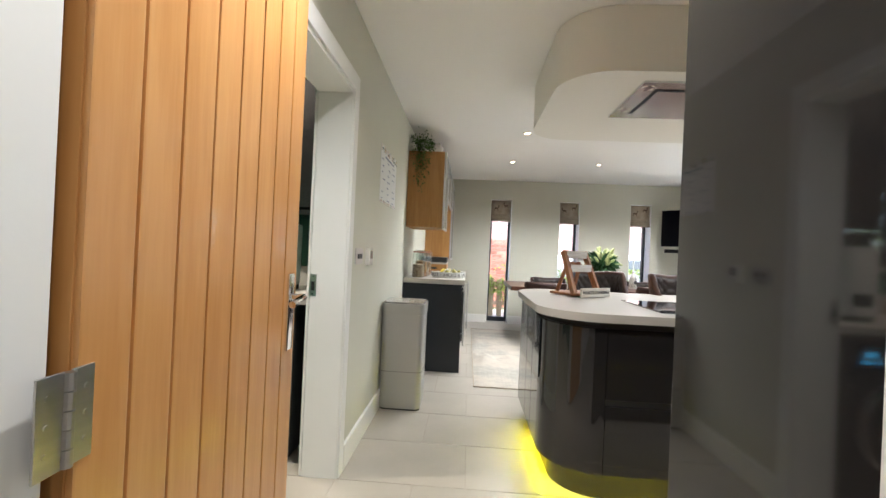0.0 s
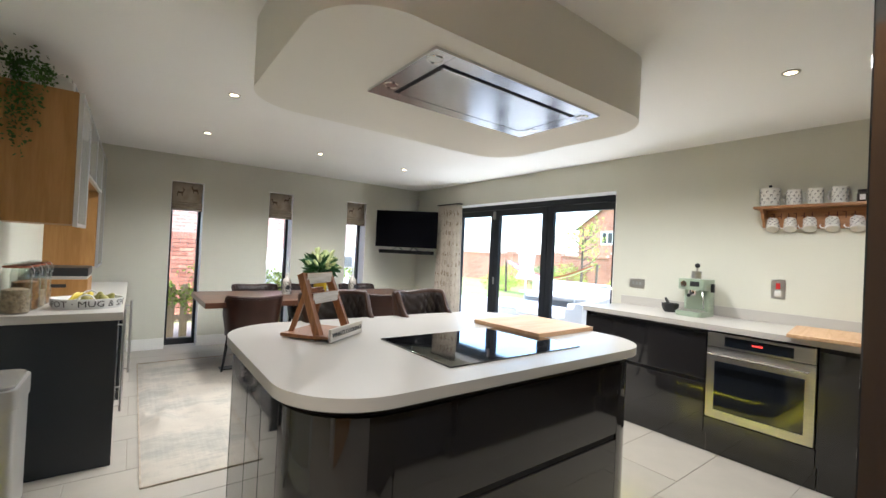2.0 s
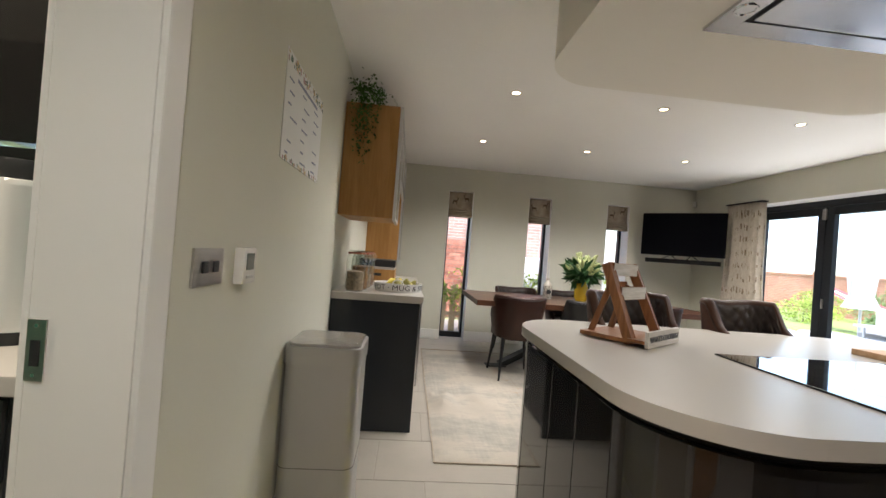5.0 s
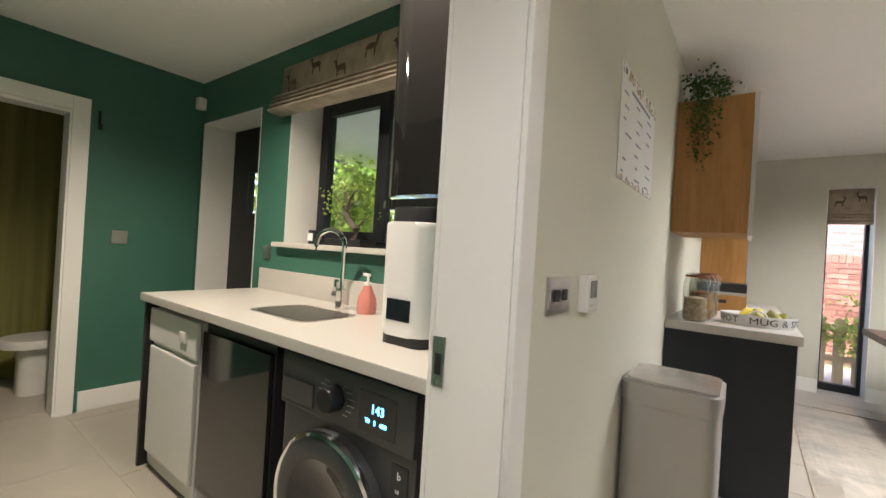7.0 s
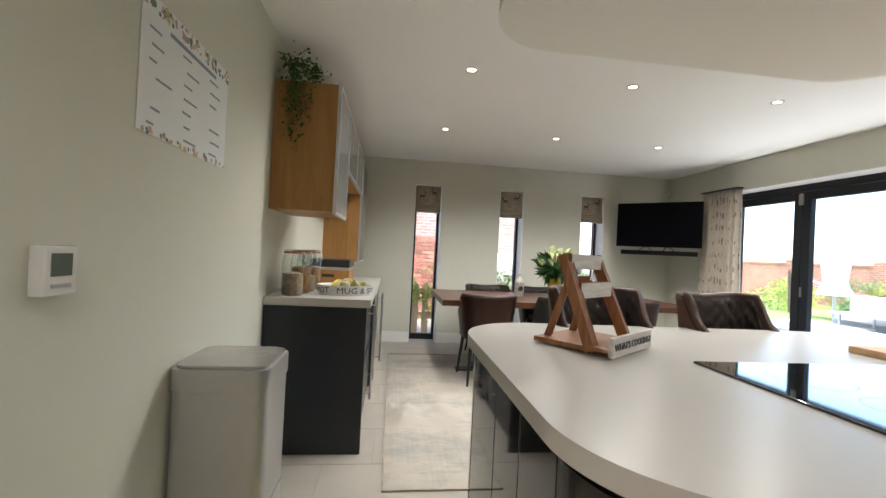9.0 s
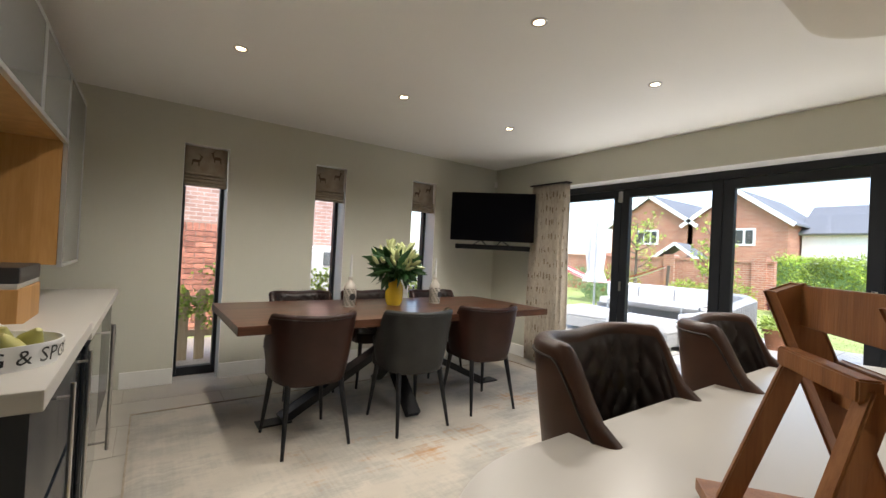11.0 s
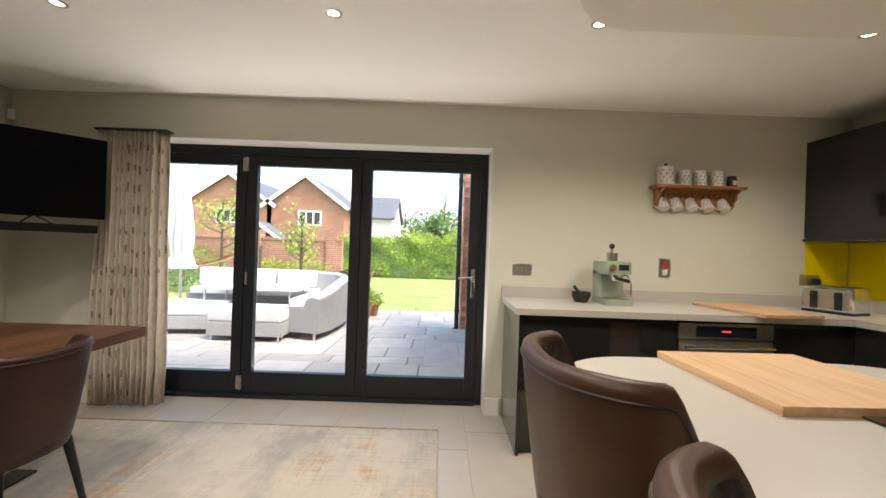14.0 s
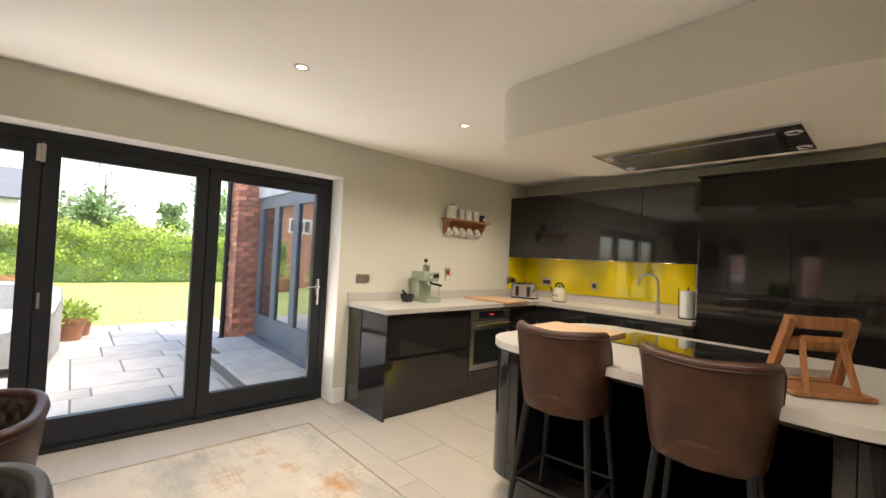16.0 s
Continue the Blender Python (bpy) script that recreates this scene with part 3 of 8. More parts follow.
for a, b in WINDOWS:
    lining("window_reveal", a, b, FY - 0.003, FY + 0.20, 0, 2.08)
lining("door_reveal", RX - 0.003, RX + 0.20, DOOR[0], DOOR[1], 0, DOOR[2], axis="x")
lining("window_reveal", UWN[0], UWN[1], UFY - 0.003, UFY + 0.22, UWN[2], UWN[3])
lining("door_reveal", UDR[0], UDR[1], UFY - 0.003, UFY + 0.24, 0, UDR[2])

SK = []
for a, b in ((LX + 0.62, WINDOWS[0][0]), (WINDOWS[0][1], WINDOWS[1][0]), (WINDOWS[1][1], WINDOWS[2][0]), (WINDOWS[2][1], RX - 0.018)):
    SK.append((a, b, FY - 0.018, FY - 0.001))
SK += [(RX - 0.018, RX - 0.001, DOOR[1], FY - 0.018), (RX - 0.018, RX - 0.001, 4.31, DOOR[0]), (LX + 0.001, LX + 0.018, 3.288, 5.15),
       (LX + 0.001, LX + 0.018, BY + 0.02, 2.37), (ULX + 0.001, ULX + 0.018, 3.27, UFY - 0.018), (ULX + 0.018, UDR[0], UFY - 0.018, UFY - 0.001)]
for x0, x1, y0, y1 in SK:
    struct("baseboard", one_box(x0, x1, y0, y1, 0, 0.135, 0.005), M["white"])

# utility doorway: lining and architrave
bm = bm_new()
box(bm, LX - 0.176, LX + 0.002, UD[1] - 0.03, UD[1] + 0.002, 0, UD[2])
box(bm, LX - 0.176, LX + 0.002, UD[0] - 0.002, UD[0] + 0.03, 0, UD[2])
box(bm, LX - 0.176, LX + 0.002, UD[0] + 0.03, UD[1] - 0.03, UD[2] - 0.03, UD[2] + 0.002)
for s0, s1 in ((LX + 0.002, LX + 0.016), (LX - 0.194, LX - 0.180)):
    box(bm, s0, s1, UD[1] - 0.027, UD[1] + 0.047, 0, UD[2] + 0.07, 0.006)
    box(bm, s0, s1, UD[0] - 0.075, UD[0] + 0.012, 0, UD[2] + 0.07, 0.006)
    box(bm, s0, s1, UD[0] + 0.012, UD[1] - 0.012, UD[2] - 0.012, UD[2] + 0.07, 0.004)
struct("door_frame", bm, M["white"])
# kitchen entrance: lining and architraves
bm = bm_new()
box(bm, -0.15, -0.118, BY - 0.15, BY + 0.01, 0, 2.03)
box(bm, 0.858, 0.872, BY - 0.15, BY + 0.01, 0, 2.03)
box(bm, -0.118, 0.858, BY - 0.15, BY + 0.01, 2.0, 2.03)
struct("door_frame", bm, M["white"])
# cloakroom doorway
bm = bm_new()
box(bm, ULX - 0.145, ULX + 0.004, 3.15, 3.182, 0, 1.972)
box(bm, ULX - 0.145, ULX + 0.004, 2.448, 2.48, 0, 1.972)
box(bm, ULX - 0.145, ULX + 0.004, 2.48, 3.15, 1.94, 1.972)
box(bm, ULX + 0.004, ULX + 0.02, 3.16, 3.25, 0, 2.05, 0.005)
box(bm, ULX + 0.004, ULX + 0.02, 2.38, 2.47, 0, 2.05, 0.005)
box(bm, ULX + 0.004, ULX + 0.02, 2.47, 3.16, 1.96, 2.05, 0.005)
struct("door_frame", bm, M["white"])

# ---- windows and outside doors ----
def window_unit(name, x0, x1, y, z0, z1, t=0.055, bottom=0.075):
    bm = bm_new()
    box(bm, x0, x0 + t, y, y + 0.07, z0, z1, 0.003)
    box(bm, x1 - t, x1, y, y + 0.07, z0, z1, 0.003)
    box(bm, x0 + t, x1 - t, y, y + 0.07, z0, z0 + bottom, 0.003)
    box(bm, x0 + t, x1 - t, y, y + 0.07, z1 - t, z1, 0.003)
    w = struct(name, bm, M["frame"])
    g = struct("pane", one_box(x0 + t, x1 - t, y + 0.03, y + 0.036, z0 + bottom, z1 - t), M["glass"], w)
    g.visible_shadow = False
    return w


for i, (a, b) in enumerate(WINDOWS):
    w = window_unit("window_%d" % (i + 1), a + 0.006, b - 0.006, FY + 0.20, 0.0, 2.074, 0.032)
    if i == 1:
        struct("window_rail", one_box(a + 0.06, b - 0.06, FY + 0.205, FY + 0.225, 0.70, 0.722), M["frame"], w)
bm = bm_new()
uw = window_unit("window_4", UWN[0] + 0.006, UWN[1] - 0.006, UFY + 0.22, UWN[2], UWN[3] - 0.006, 0.05, 0.05)
uw2 = bm_new()
cx = (UWN[0] + UWN[1]) / 2
for a, b in ((UWN[0] + 0.056, cx), (cx, UWN[1] - 0.056)):
    box(uw2, a, a + 0.042, UFY + 0.205, UFY + 0.25, 1.235, 2.07, 0.004)
    box(uw2, b - 0.042, b, UFY + 0.205, UFY + 0.25, 1.235, 2.07, 0.004)
    box(uw2, a + 0.055, b - 0.042, UFY + 0.205, UFY + 0.25, 1.235, 1.29, 0.004)
    box(uw2, a + 0.055, b - 0.042, UFY + 0.205, UFY + 0.25, 2.015, 2.07, 0.004)
struct("sash", uw2, M["frame"], uw)
struct("window_sill", one_box(UWN[0] - 0.06, UWN[1] + 0.06, UFY - 0.05, UFY + 0.22, UWN[2] - 0.012, UWN[2] + 0.016, 0.005), M["top"])

# folding garden doors: an outer frame and three leaves
fx0, fx1 = RX + 0.20, RX + 0.275
bm = bm_new()
box(bm, fx0, fx1, DOOR[0] + 0.006, DOOR[0] + 0.066, 0, DOOR[2] - 0.006, 0.003)
box(bm, fx0, fx1, DOOR[1] - 0.066, DOOR[1] - 0.006, 0, DOOR[2] - 0.006, 0.003)
box(bm, fx0, fx1, DOOR[0] + 0.066, DOOR[1] - 0.066, DOOR[2] - 0.076, DOOR[2] - 0.006, 0.003)
box(bm, fx0 - 0.03, fx1, DOOR[0] + 0.066, DOOR[1] - 0.066, 0, 0.03, 0.003)
bifold = struct("door_1", bm, M["frame"])
edges_y = [DOOR[0] + 0.064, 5.471, 6.42, DOOR[1] - 0.064]
for i in range(3):
    a, b = edges_y[i] + 0.003, edges_y[i + 1] - 0.003
    bm = bm_new()
    s = 0.084
    x0, x1 = fx0 + 0.008, fx1 - 0.008
    box(bm, x0, x1, a, a + s, 0.034, 1.995, 0.004)
    box(bm, x0, x1, b - s, b, 0.034, 1.995, 0.004)
    box(bm, x0, x1, a + s, b - s, 0.034, 0.207, 0.004)
    box(bm, x0, x1, a + s, b - s, 1.913, 1.995, 0.004)
    leaf = struct("door_leaf", bm, M["frame"], bifold)
    g = struct("pane", one_box(x0 + 0.025, x0 + 0.031, a + s, b - s, 0.207, 1.913), M["glass"], bifold)
    g.visible_shadow = False
# thin strips added inside the gaps to stop daylight showing between leaves
for y in edges_y[1:3]:
    part("seal", one_box(fx0 + 0.03, fx1 - 0.03, y - 0.003, y + 0.003, 0.034, 1.995), M["matblack"], bifold, "black strip added to close the gap between leaves")
# hinges, latch and handle of the garden doors
for z in (0.12, 1.92):
    bm = bm_new()
    box(bm, fx0 - 0.006, fx0 + 0.008, 6.405, 6.45, z - 0.055, z + 0.055, 0.003)
    tube(bm, [(fx0 - 0.004, 6.42, z - 0.06), (fx0 - 0.004, 6.42, z + 0.06)], 0.009)
    part("hinge", bm, M["steel"], bifold, "brushed steel folding-door hinge")
part("latch", one_box(fx0 - 0.008, fx0 + 0.008, 6.39, 6.405, 0.93, 1.03, 0.003), M["steel"], bifold, "small steel pull")
bm = bm_new()
box(bm, fx0 - 0.004, fx0 + 0.008, DOOR[0] + 0.09, DOOR[0] + 0.125, 0.88, 1.12, 0.004)
tube(bm, [(fx0 - 0.004, DOOR[0] + 0.107, 1.05), (fx0 - 0.05, DOOR[0] + 0.107, 1.05), (fx0 - 0.055, DOOR[0] + 0.16, 1.052), (fx0 - 0.052, DOOR[0] + 0.23, 1.045)], 0.009)
part("door_handle", bm, M["chrome"], bifold, "chrome lever handle on a long plate")

# utility back door
bm = bm_new()
for p in ((UDR[0] + 0.006, -3.04, 0, UDR[2] - 0.006), (-2.74, UDR[1] - 0.006, 0, UDR[2] - 0.006), (-3.04, -2.74, 0, 1.40), (-3.04, -2.74, 1.73, UDR[2] - 0.006)):
    box(bm, p[0], p[1], UFY + 0.24, UFY + 0.29, p[2], p[3])
ud = struct("door_2", bm, M["matblack"])
g = struct("pane", one_box(-3.04, -2.74, UFY + 0.262, UFY + 0.268, 1.40, 1.73), M["glass"], ud)
g.visible_shadow = False
bm = bm_new()
for p in ((-3.052, -3.035, 1.388, 1.742), (-2.745, -2.728, 1.388, 1.742), (-3.035, -2.745, 1.388, 1.405), (-3.035, -2.745, 1.725, 1.742)):
    box(bm, p[0], p[1], UFY + 0.230, UFY + 0.2395, p[2], p[3], 0.002)
struct("glazing_bead", bm, M["matblack"], ud)

# oak entrance door, standing open along the west wall
oak = thing("door_3", (-0.112, BY + 0.035, 0), "honey-coloured oak plank door standing open against the wall", "door", rz=2.5)
bm = bm_new()
edges = [0.0, 0.095] + [0.095 + 0.0955 * k for k in range(1, 7)] + [0.765]
box(bm, -0.034, -0.002, 0.0, 0.765, 0.008, 1.975, 0.001)
for a, b in zip(edges, edges[1:]):
    box(bm, -0.003, 0.008, a + 0.003, b - 0.003, 0.008, 1.975, 0.004)
part("door_leaf", bm, M["oakdoor"], oak, "vertical grooved oak planks")
for z in (0.25, 0.945, 1.78):
    bm = bm_new()
    box(bm, 0.0075, 0.011, -0.006, 0.026, z - 0.062, z + 0.062, 0.001)
    box(bm, 0.0075, 0.011, -0.054, -0.018, z - 0.062, z + 0.062, 0.001)
    for k in range(5):
        tube(bm, [(0.012, -0.012, z - 0.061 + k * 0.0245), (0.012, -0.012, z - 0.038 + k * 0.0245)], 0.007)
    for k in (-0.035, 0, 0.035):
        tube(bm, [(0.0105, 0.014, z + k), (0.0125, 0.014, z + k)], 0.004, n=8)
        tube(bm, [(0.0105, -0.040, z + k), (0.0125, -0.040, z + k)], 0.004, n=8)
    part("hinge", bm, M["steel"], oak, "steel butt hinge with knuckles")
bm = bm_new()
box(bm, 0.008, 0.016, 0.69, 0.735, 0.86, 1.09, 0.006)
tube(bm, [(0.014, 0.712, 1.02), (0.055, 0.712, 1.02), (0.062, 0.68, 1.022), (0.06, 0.60, 1.012)], 0.010)
part("door_handle", bm, M["chrome"], oak, "chrome lever handle on a long plate")

# strike plate on the doorway lining
sp_ = thing("strike_plate", (LX - 0.158, UD[1] - 0.03, 0.975), "small worn steel strike plate let into the white door lining", "door fitting")
part("plate", one_box(-0.018, 0.014, -0.003, 0.0, -0.055, 0.055, 0.001), M["steel"], sp_)
part("latch_hole", one_box(-0.010, 0.006, -0.0045, -0.0028, -0.028, 0.018), M["matblack"], sp_)
for z in (-0.044, 0.044):
    part("screw", tube(bm_new(), [(-0.002, -0.0045, z), (-0.002, -0.002, z)], 0.0035, n=8), M["chrome"], sp_)

# ---- lights ----
def spot(x, y, z, watts, size=150, blend=0.8, col=(1.0, 0.93, 0.84)):
    d = bpy.data.lights.new("downlight_lamp", "SPOT")
    d.energy, d.color, d.spot_size, d.spot_blend, d.shadow_soft_size = watts, col, radians(size), blend, 0.03
    o = new("downlight_lamp", d)
    o.matrix_basis = pose(x, y, z)
    return o


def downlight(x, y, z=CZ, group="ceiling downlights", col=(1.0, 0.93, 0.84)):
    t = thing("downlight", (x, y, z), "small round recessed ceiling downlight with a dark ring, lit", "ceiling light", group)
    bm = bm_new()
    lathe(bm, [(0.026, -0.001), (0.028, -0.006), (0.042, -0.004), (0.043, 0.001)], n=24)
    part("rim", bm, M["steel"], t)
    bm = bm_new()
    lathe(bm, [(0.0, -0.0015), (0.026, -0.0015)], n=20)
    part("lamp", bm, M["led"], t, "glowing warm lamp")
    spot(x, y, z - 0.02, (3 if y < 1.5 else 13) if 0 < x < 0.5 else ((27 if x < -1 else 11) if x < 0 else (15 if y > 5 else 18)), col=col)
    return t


# added fill lamp low at the garden doors, for patio daylight thrown up inside
dl = bpy.data.lights.new("bounce_fill_at_doors", "AREA")
dl.shape, dl.size, dl.size_y, dl.energy, dl.color = "RECTANGLE", 0.09, 2.6, 20, (1.0, 0.95, 0.87)
dlo = new("bounce_fill_at_doors", dl)
dlo.matrix_basis = pose(RX + 0.325, 5.87, 0.115, 0, 107, 0)
for x in (0.945, 2.07, 3.18):
    for y in (5.355, 6.69):
        downlight(x, y)
# the last one is guessed, added to light the entrance door and west wall
for x, y in ((3.19, 4.06), (3.19, 2.74), (0.3, 2.2)):
    downlight(x, y)
downlight(-1.8, 2.9, group="utility downlights", col=(1.0, 0.84, 0.64))
downlight(-0.75, 3.35, group="utility downlights", col=(1.0, 0.84, 0.64))
# unseen lamps behind the camera, added to light the hall and entrance door
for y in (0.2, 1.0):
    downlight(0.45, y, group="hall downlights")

# ---- island ----
IX0, IX1, IY0, IY1 = 0.773, 2.643, 3.118, 4.42
island = thing("kitchen_island", (0, 0, 0), "gloss graphite kitchen island with curved corners, lit yellow below", "kitchen island")
bx0, bx1, by0, by1 = IX0 + 0.035, IX1 - 0.035, IY0 + 0.035, IY1 - 0.05
part("plinth", prism(bm_new(), rrect(bx0 + 0.07, bx1 - 0.07, by0 + 0.07, by1 - 0.06, 0.22), 0, 0.135), M["gloss"], island)
part("light_strip", prism(bm_new(), rrect(bx0 + 0.05, bx1 - 0.05, by0 + 0.05, by1 - 0.36, (0.23, 0.23, 0.02, 0.02)), 0.128, 0.139), M["yled"], island, "yellow light strip under the cabinets")
part("carcass", prism(bm_new(), rrect(bx0 + 0.012, bx1 - 0.012, by0 + 0.012, by1 - 0.33, (0.26, 0.26, 0.02, 0.02)), 0.14, 0.84), M["carc"], island)


def curved_panel(x, y, r, a0, a1, z0, z1, t=0.018, n=14):
    bm = bm_new()
    pts = [(x + r * math.cos(radians(a0 + (a1 - a0) * i / n)), y + r * math.sin(radians(a0 + (a1 - a0) * i / n))) for i in range(n + 1)]
    pts += [(x + (r - t) * math.cos(radians(a1 + (a0 - a1) * i / n)), y + (r - t) * math.sin(radians(a1 + (a0 - a1) * i / n))) for i in range(n + 1)]
    return prism(bm, pts, z0, z1, 0.003)


R = 0.27
part("curved_door", curved_panel(bx0 + R, by0 + R, R, 180, 270, 0.145, 0.842), M["gloss"], island, "curved gloss corner door")
part("curved_door", curved_panel(bx1 - R, by0 + R, R, 270, 360, 0.145, 0.842), M["gloss"], island, "curved gloss corner door")
part("curved_door", curved_panel(bx1 - 0.2, by1 - 0.2, 0.2, 0, 90, 0.145, 0.855), M["gloss"], island, "curved gloss corner panel")
part("curved_door", curved_panel(bx0 + 0.2, by1 - 0.2, 0.2, 90, 180, 0.145, 0.855), M["gloss"], island, "curved gloss corner panel")
# front: two wide pan drawers
for z0, z1 in ((0.145, 0.475), (0.505, 0.842)):
    part("drawer_front", one_box(bx0 + R + 0.003, bx1 - R - 0.003, by0, by0 + 0.018, z0, z1, 0.003), M["gloss"], island)
# left side: doors; right side: doors
ys = [by0 + R + 0.003, by0 + R + 0.22, by0 + R + 0.44, by1 - 0.203]
for a, b in zip(ys, ys[1:]):
    part("side_door", one_box(bx0, bx0 + 0.018, a, b - 0.004, 0.145, 0.842, 0.003), M["gloss"], island)
    part("side_door", one_box(bx1 - 0.018, bx1, a, b - 0.004, 0.145, 0.842, 0.003), M["gloss"], island)
# seating side: end piers and recessed back
for x0, x1 in ((bx0 + 0.203, bx0 + 0.26), (bx1 - 0.26, bx1 - 0.203)):
    part("end_pier", one_box(x0, x1, by1 - 0.33, by1, 0.145, 0.855, 0.003), M["gloss"], island)
part("back_panel", one_box(bx0 + 0.26, bx1 - 0.26, by1 - 0.345, by1 - 0.33, 0.02, 0.855, 0.002), M["gloss"], island)
solo("island_worktop", prism(bm_new(), rrect(IX0, IX1, IY0, IY1, (0.285, 0.285, 0.30, 0.30), 16), 0.876, 0.916, 0.008, 3), M["top"],
     "thick off-white quartz worktop with rounded corners on the island", "worktop")
part("shadow_rail", prism(bm_new(), rrect(bx0 + 0.02, bx1 - 0.02, by0 + 0.02, by1 - 0.02, 0.27), 0.842, 0.876), M["carc"], island)

hob = thing("induction_hob", (1.772, 3.535, 0.916), "black glass induction hob set in the white worktop", "hob")
part("glass", one_box(-0.40, 0.40, -0.27, 0.27, 0.0, 0.006, 0.002), M["hob"], hob)
for cx_, cy_, r in ((-0.2, 0.11, 0.09), (0.2, 0.11, 0.075), (-0.2, -0.1, 0.075), (0.2, -0.1, 0.1)):
    part("zone_mark", lathe(bm_new(), [(r, 0.0062), (r + 0.0006, 0.0064), (r + 0.0012, 0.0062)], cx_, cy_, 36), M["greyl"], hob, "thin grey cooking-zone ring")

solo("chopping_board", one_box(-0.26, 0.26, -0.25, 0.25, 0, 0.025, 0.004), M["paleboard"], "large square pale wooden board on the island worktop", "board", at=pose(2.395, 3.755, 0.916, 0, 0, 2))

# recipe stand
st = thing("recipe_stand", (1.14, 4.045, 0.916), "brown wooden recipe-book easel with whitewashed rails, on the island", "book stand", rz=37)
part("base", one_box(-0.135, 0.135, -0.115, 0.095, 0.006, 0.022, 0.002), M["standw"], st)
bm = bm_new()
for sx in (-0.125, 0.125):
    beam(bm, (sx, -0.105, 0.01), (sx * 0.86, 0.012, 0.295), 0.024, 0.032, 0.002)
part("front_leg", bm, M["standw"], st)
bm = bm_new()
for sx in (-0.085, 0.085):
    beam(bm, (sx, 0.075, 0.015), (sx * 0.8, 0.012, 0.215), 0.018, 0.022, 0.002)
beam(bm, (-0.075, 0.02, 0.215), (0.075, 0.02, 0.215), 0.02, 0.022, 0.002)
part("back_prop", bm, M["standw"], st)
for z, y, hw in ((0.275, 0.004, 0.105), (0.185, -0.034, 0.108)):
    rail = part("rail", beam(bm_new(), (-hw, y - 0.012, z), (hw, y - 0.012, z), 0.012, 0.05, 0.001), M["standw"], st)
    part("painted_face", one_box(-hw, hw, y - 0.0205, y - 0.0183, z - 0.024, z + 0.024), M["whitewash"], rail, "whitewashed front face")
part("ledge", one_box(-0.15, 0.15, -0.165, -0.10, 0.016, 0.028, 0.002), M["standw"], st)
part("ledge_front", one_box(-0.148, 0.148, -0.178, -0.165, 0.004, 0.062, 0.002), M["whitewash"], st, "whitewashed lip with lettering")
words("WHAT'S COOKING?", 0.030, M["wmgrey"], "lettering", st, pose(0, -0.179, 0.033, 90, 0, 0), "dark capital lettering")

# ---- extractor in the soffit ----
hood = thing("ceiling_extractor", (1.755, 3.545, 2.08), "stainless steel ceiling extractor set flush in the soffit", "extractor hood")
bm = bm_new()
for x0, x1, y0, y1 in ((-0.51, -0.42, -0.27, 0.27), (0.42, 0.51, -0.27, 0.27), (-0.42, 0.42, -0.27, -0.19), (-0.42, 0.42, 0.19, 0.27)):
    box(bm, x0, x1, y0, y1, -0.012, 0.0, 0.0015)
part("frame", bm, M["hoodsteel"], hood)
bm = bm_new()
for x0, x1, y0, y1 in ((-0.42, -0.402, -0.19, 0.19), (0.402, 0.42, -0.19, 0.19), (-0.402, 0.402, -0.19, -0.172), (-0.402, 0.402, 0.172, 0.19)):
    box(bm, x0, x1, y0, y1, -0.004, 0.0)
part("gap", bm, M["matblack"], hood, "dark intake gap")
part("panel", one_box(-0.402, 0.402, -0.172, 0.172, -0.018, -0.001, 0.004), M["hoodsteel"], hood, "brushed steel centre panel")
for x in (-0.465, 0.465):
    for y in (-0.20, 0.13):
        bm = bm_new()
        lathe(bm, [(0.0, -0.0128), (0.026, -0.0128), (0.028, -0.016), (0.034, -0.016), (0.036, -0.012)], x, y, 24)
        part("spotlight", bm, M["chrome"], hood, "small round chrome spotlight, off")

# ---- kitchen run on the east wall and the south wall ----
WT = 0.925
CXF = 3.76     # fronts of the east run
CYF = 2.19     # fronts of the south run


def doors_cab(name, label, x0, x1, y0, y1, fronts, face, material="gloss", z0=0.15, z1=0.88, group="gloss base units"):
    """A base unit; fronts is a list of (u0, u1, z0, z1) along its face, which is '-x' or '+y' or '+x'."""
    c = thing(name, (0, 0, 0), label, "kitchen cabinet", group)
    t = 0.02
    if face == "-x":
        part("body", one_box(x0 + t, x1, y0 + 0.001, y1 - 0.001, z0, z1), M["carc"], c)
        for a, b, c0, c1 in fronts:
            part("door", one_box(x0, x0 + t - 0.001, a + 0.0015, b - 0.0015, c0, c1, 0.0025), M[material], c)
        part("plinth", one_box(x0 + 0.05, x0 + 0.065, y0 + 0.001, y1 - 0.001, 0, z0), M[material], c)
    elif face == "+y":
        part("body", one_box(x0 + 0.001, x1 - 0.001, y0, y1 - t, z0, z1), M["carc"], c)
        for a, b, c0, c1 in fronts:
            part("door", one_box(a + 0.0015, b - 0.0015, y1 - t + 0.001, y1, c0, c1, 0.0025), M[material], c)
        part("plinth", one_box(x0 + 0.001, x1 - 0.001, y1 - 0.065, y1 - 0.05, 0, z0), M[material], c)
    else:
        part("body", one_box(x0, x1 - t, y0 + 0.001, y1 - 0.001, z0, z1), M["carc"], c)
        for a, b, c0, c1 in fronts:
            part("door", one_box(x1 - t + 0.001, x1, a + 0.0015, b - 0.0015, c0, c1, 0.0025), M[material], c)
        part("plinth", one_box(x1 - 0.065, x1 - 0.05, y0 + 0.001, y1 - 0.001, 0, z0), M[material], c)
    return c


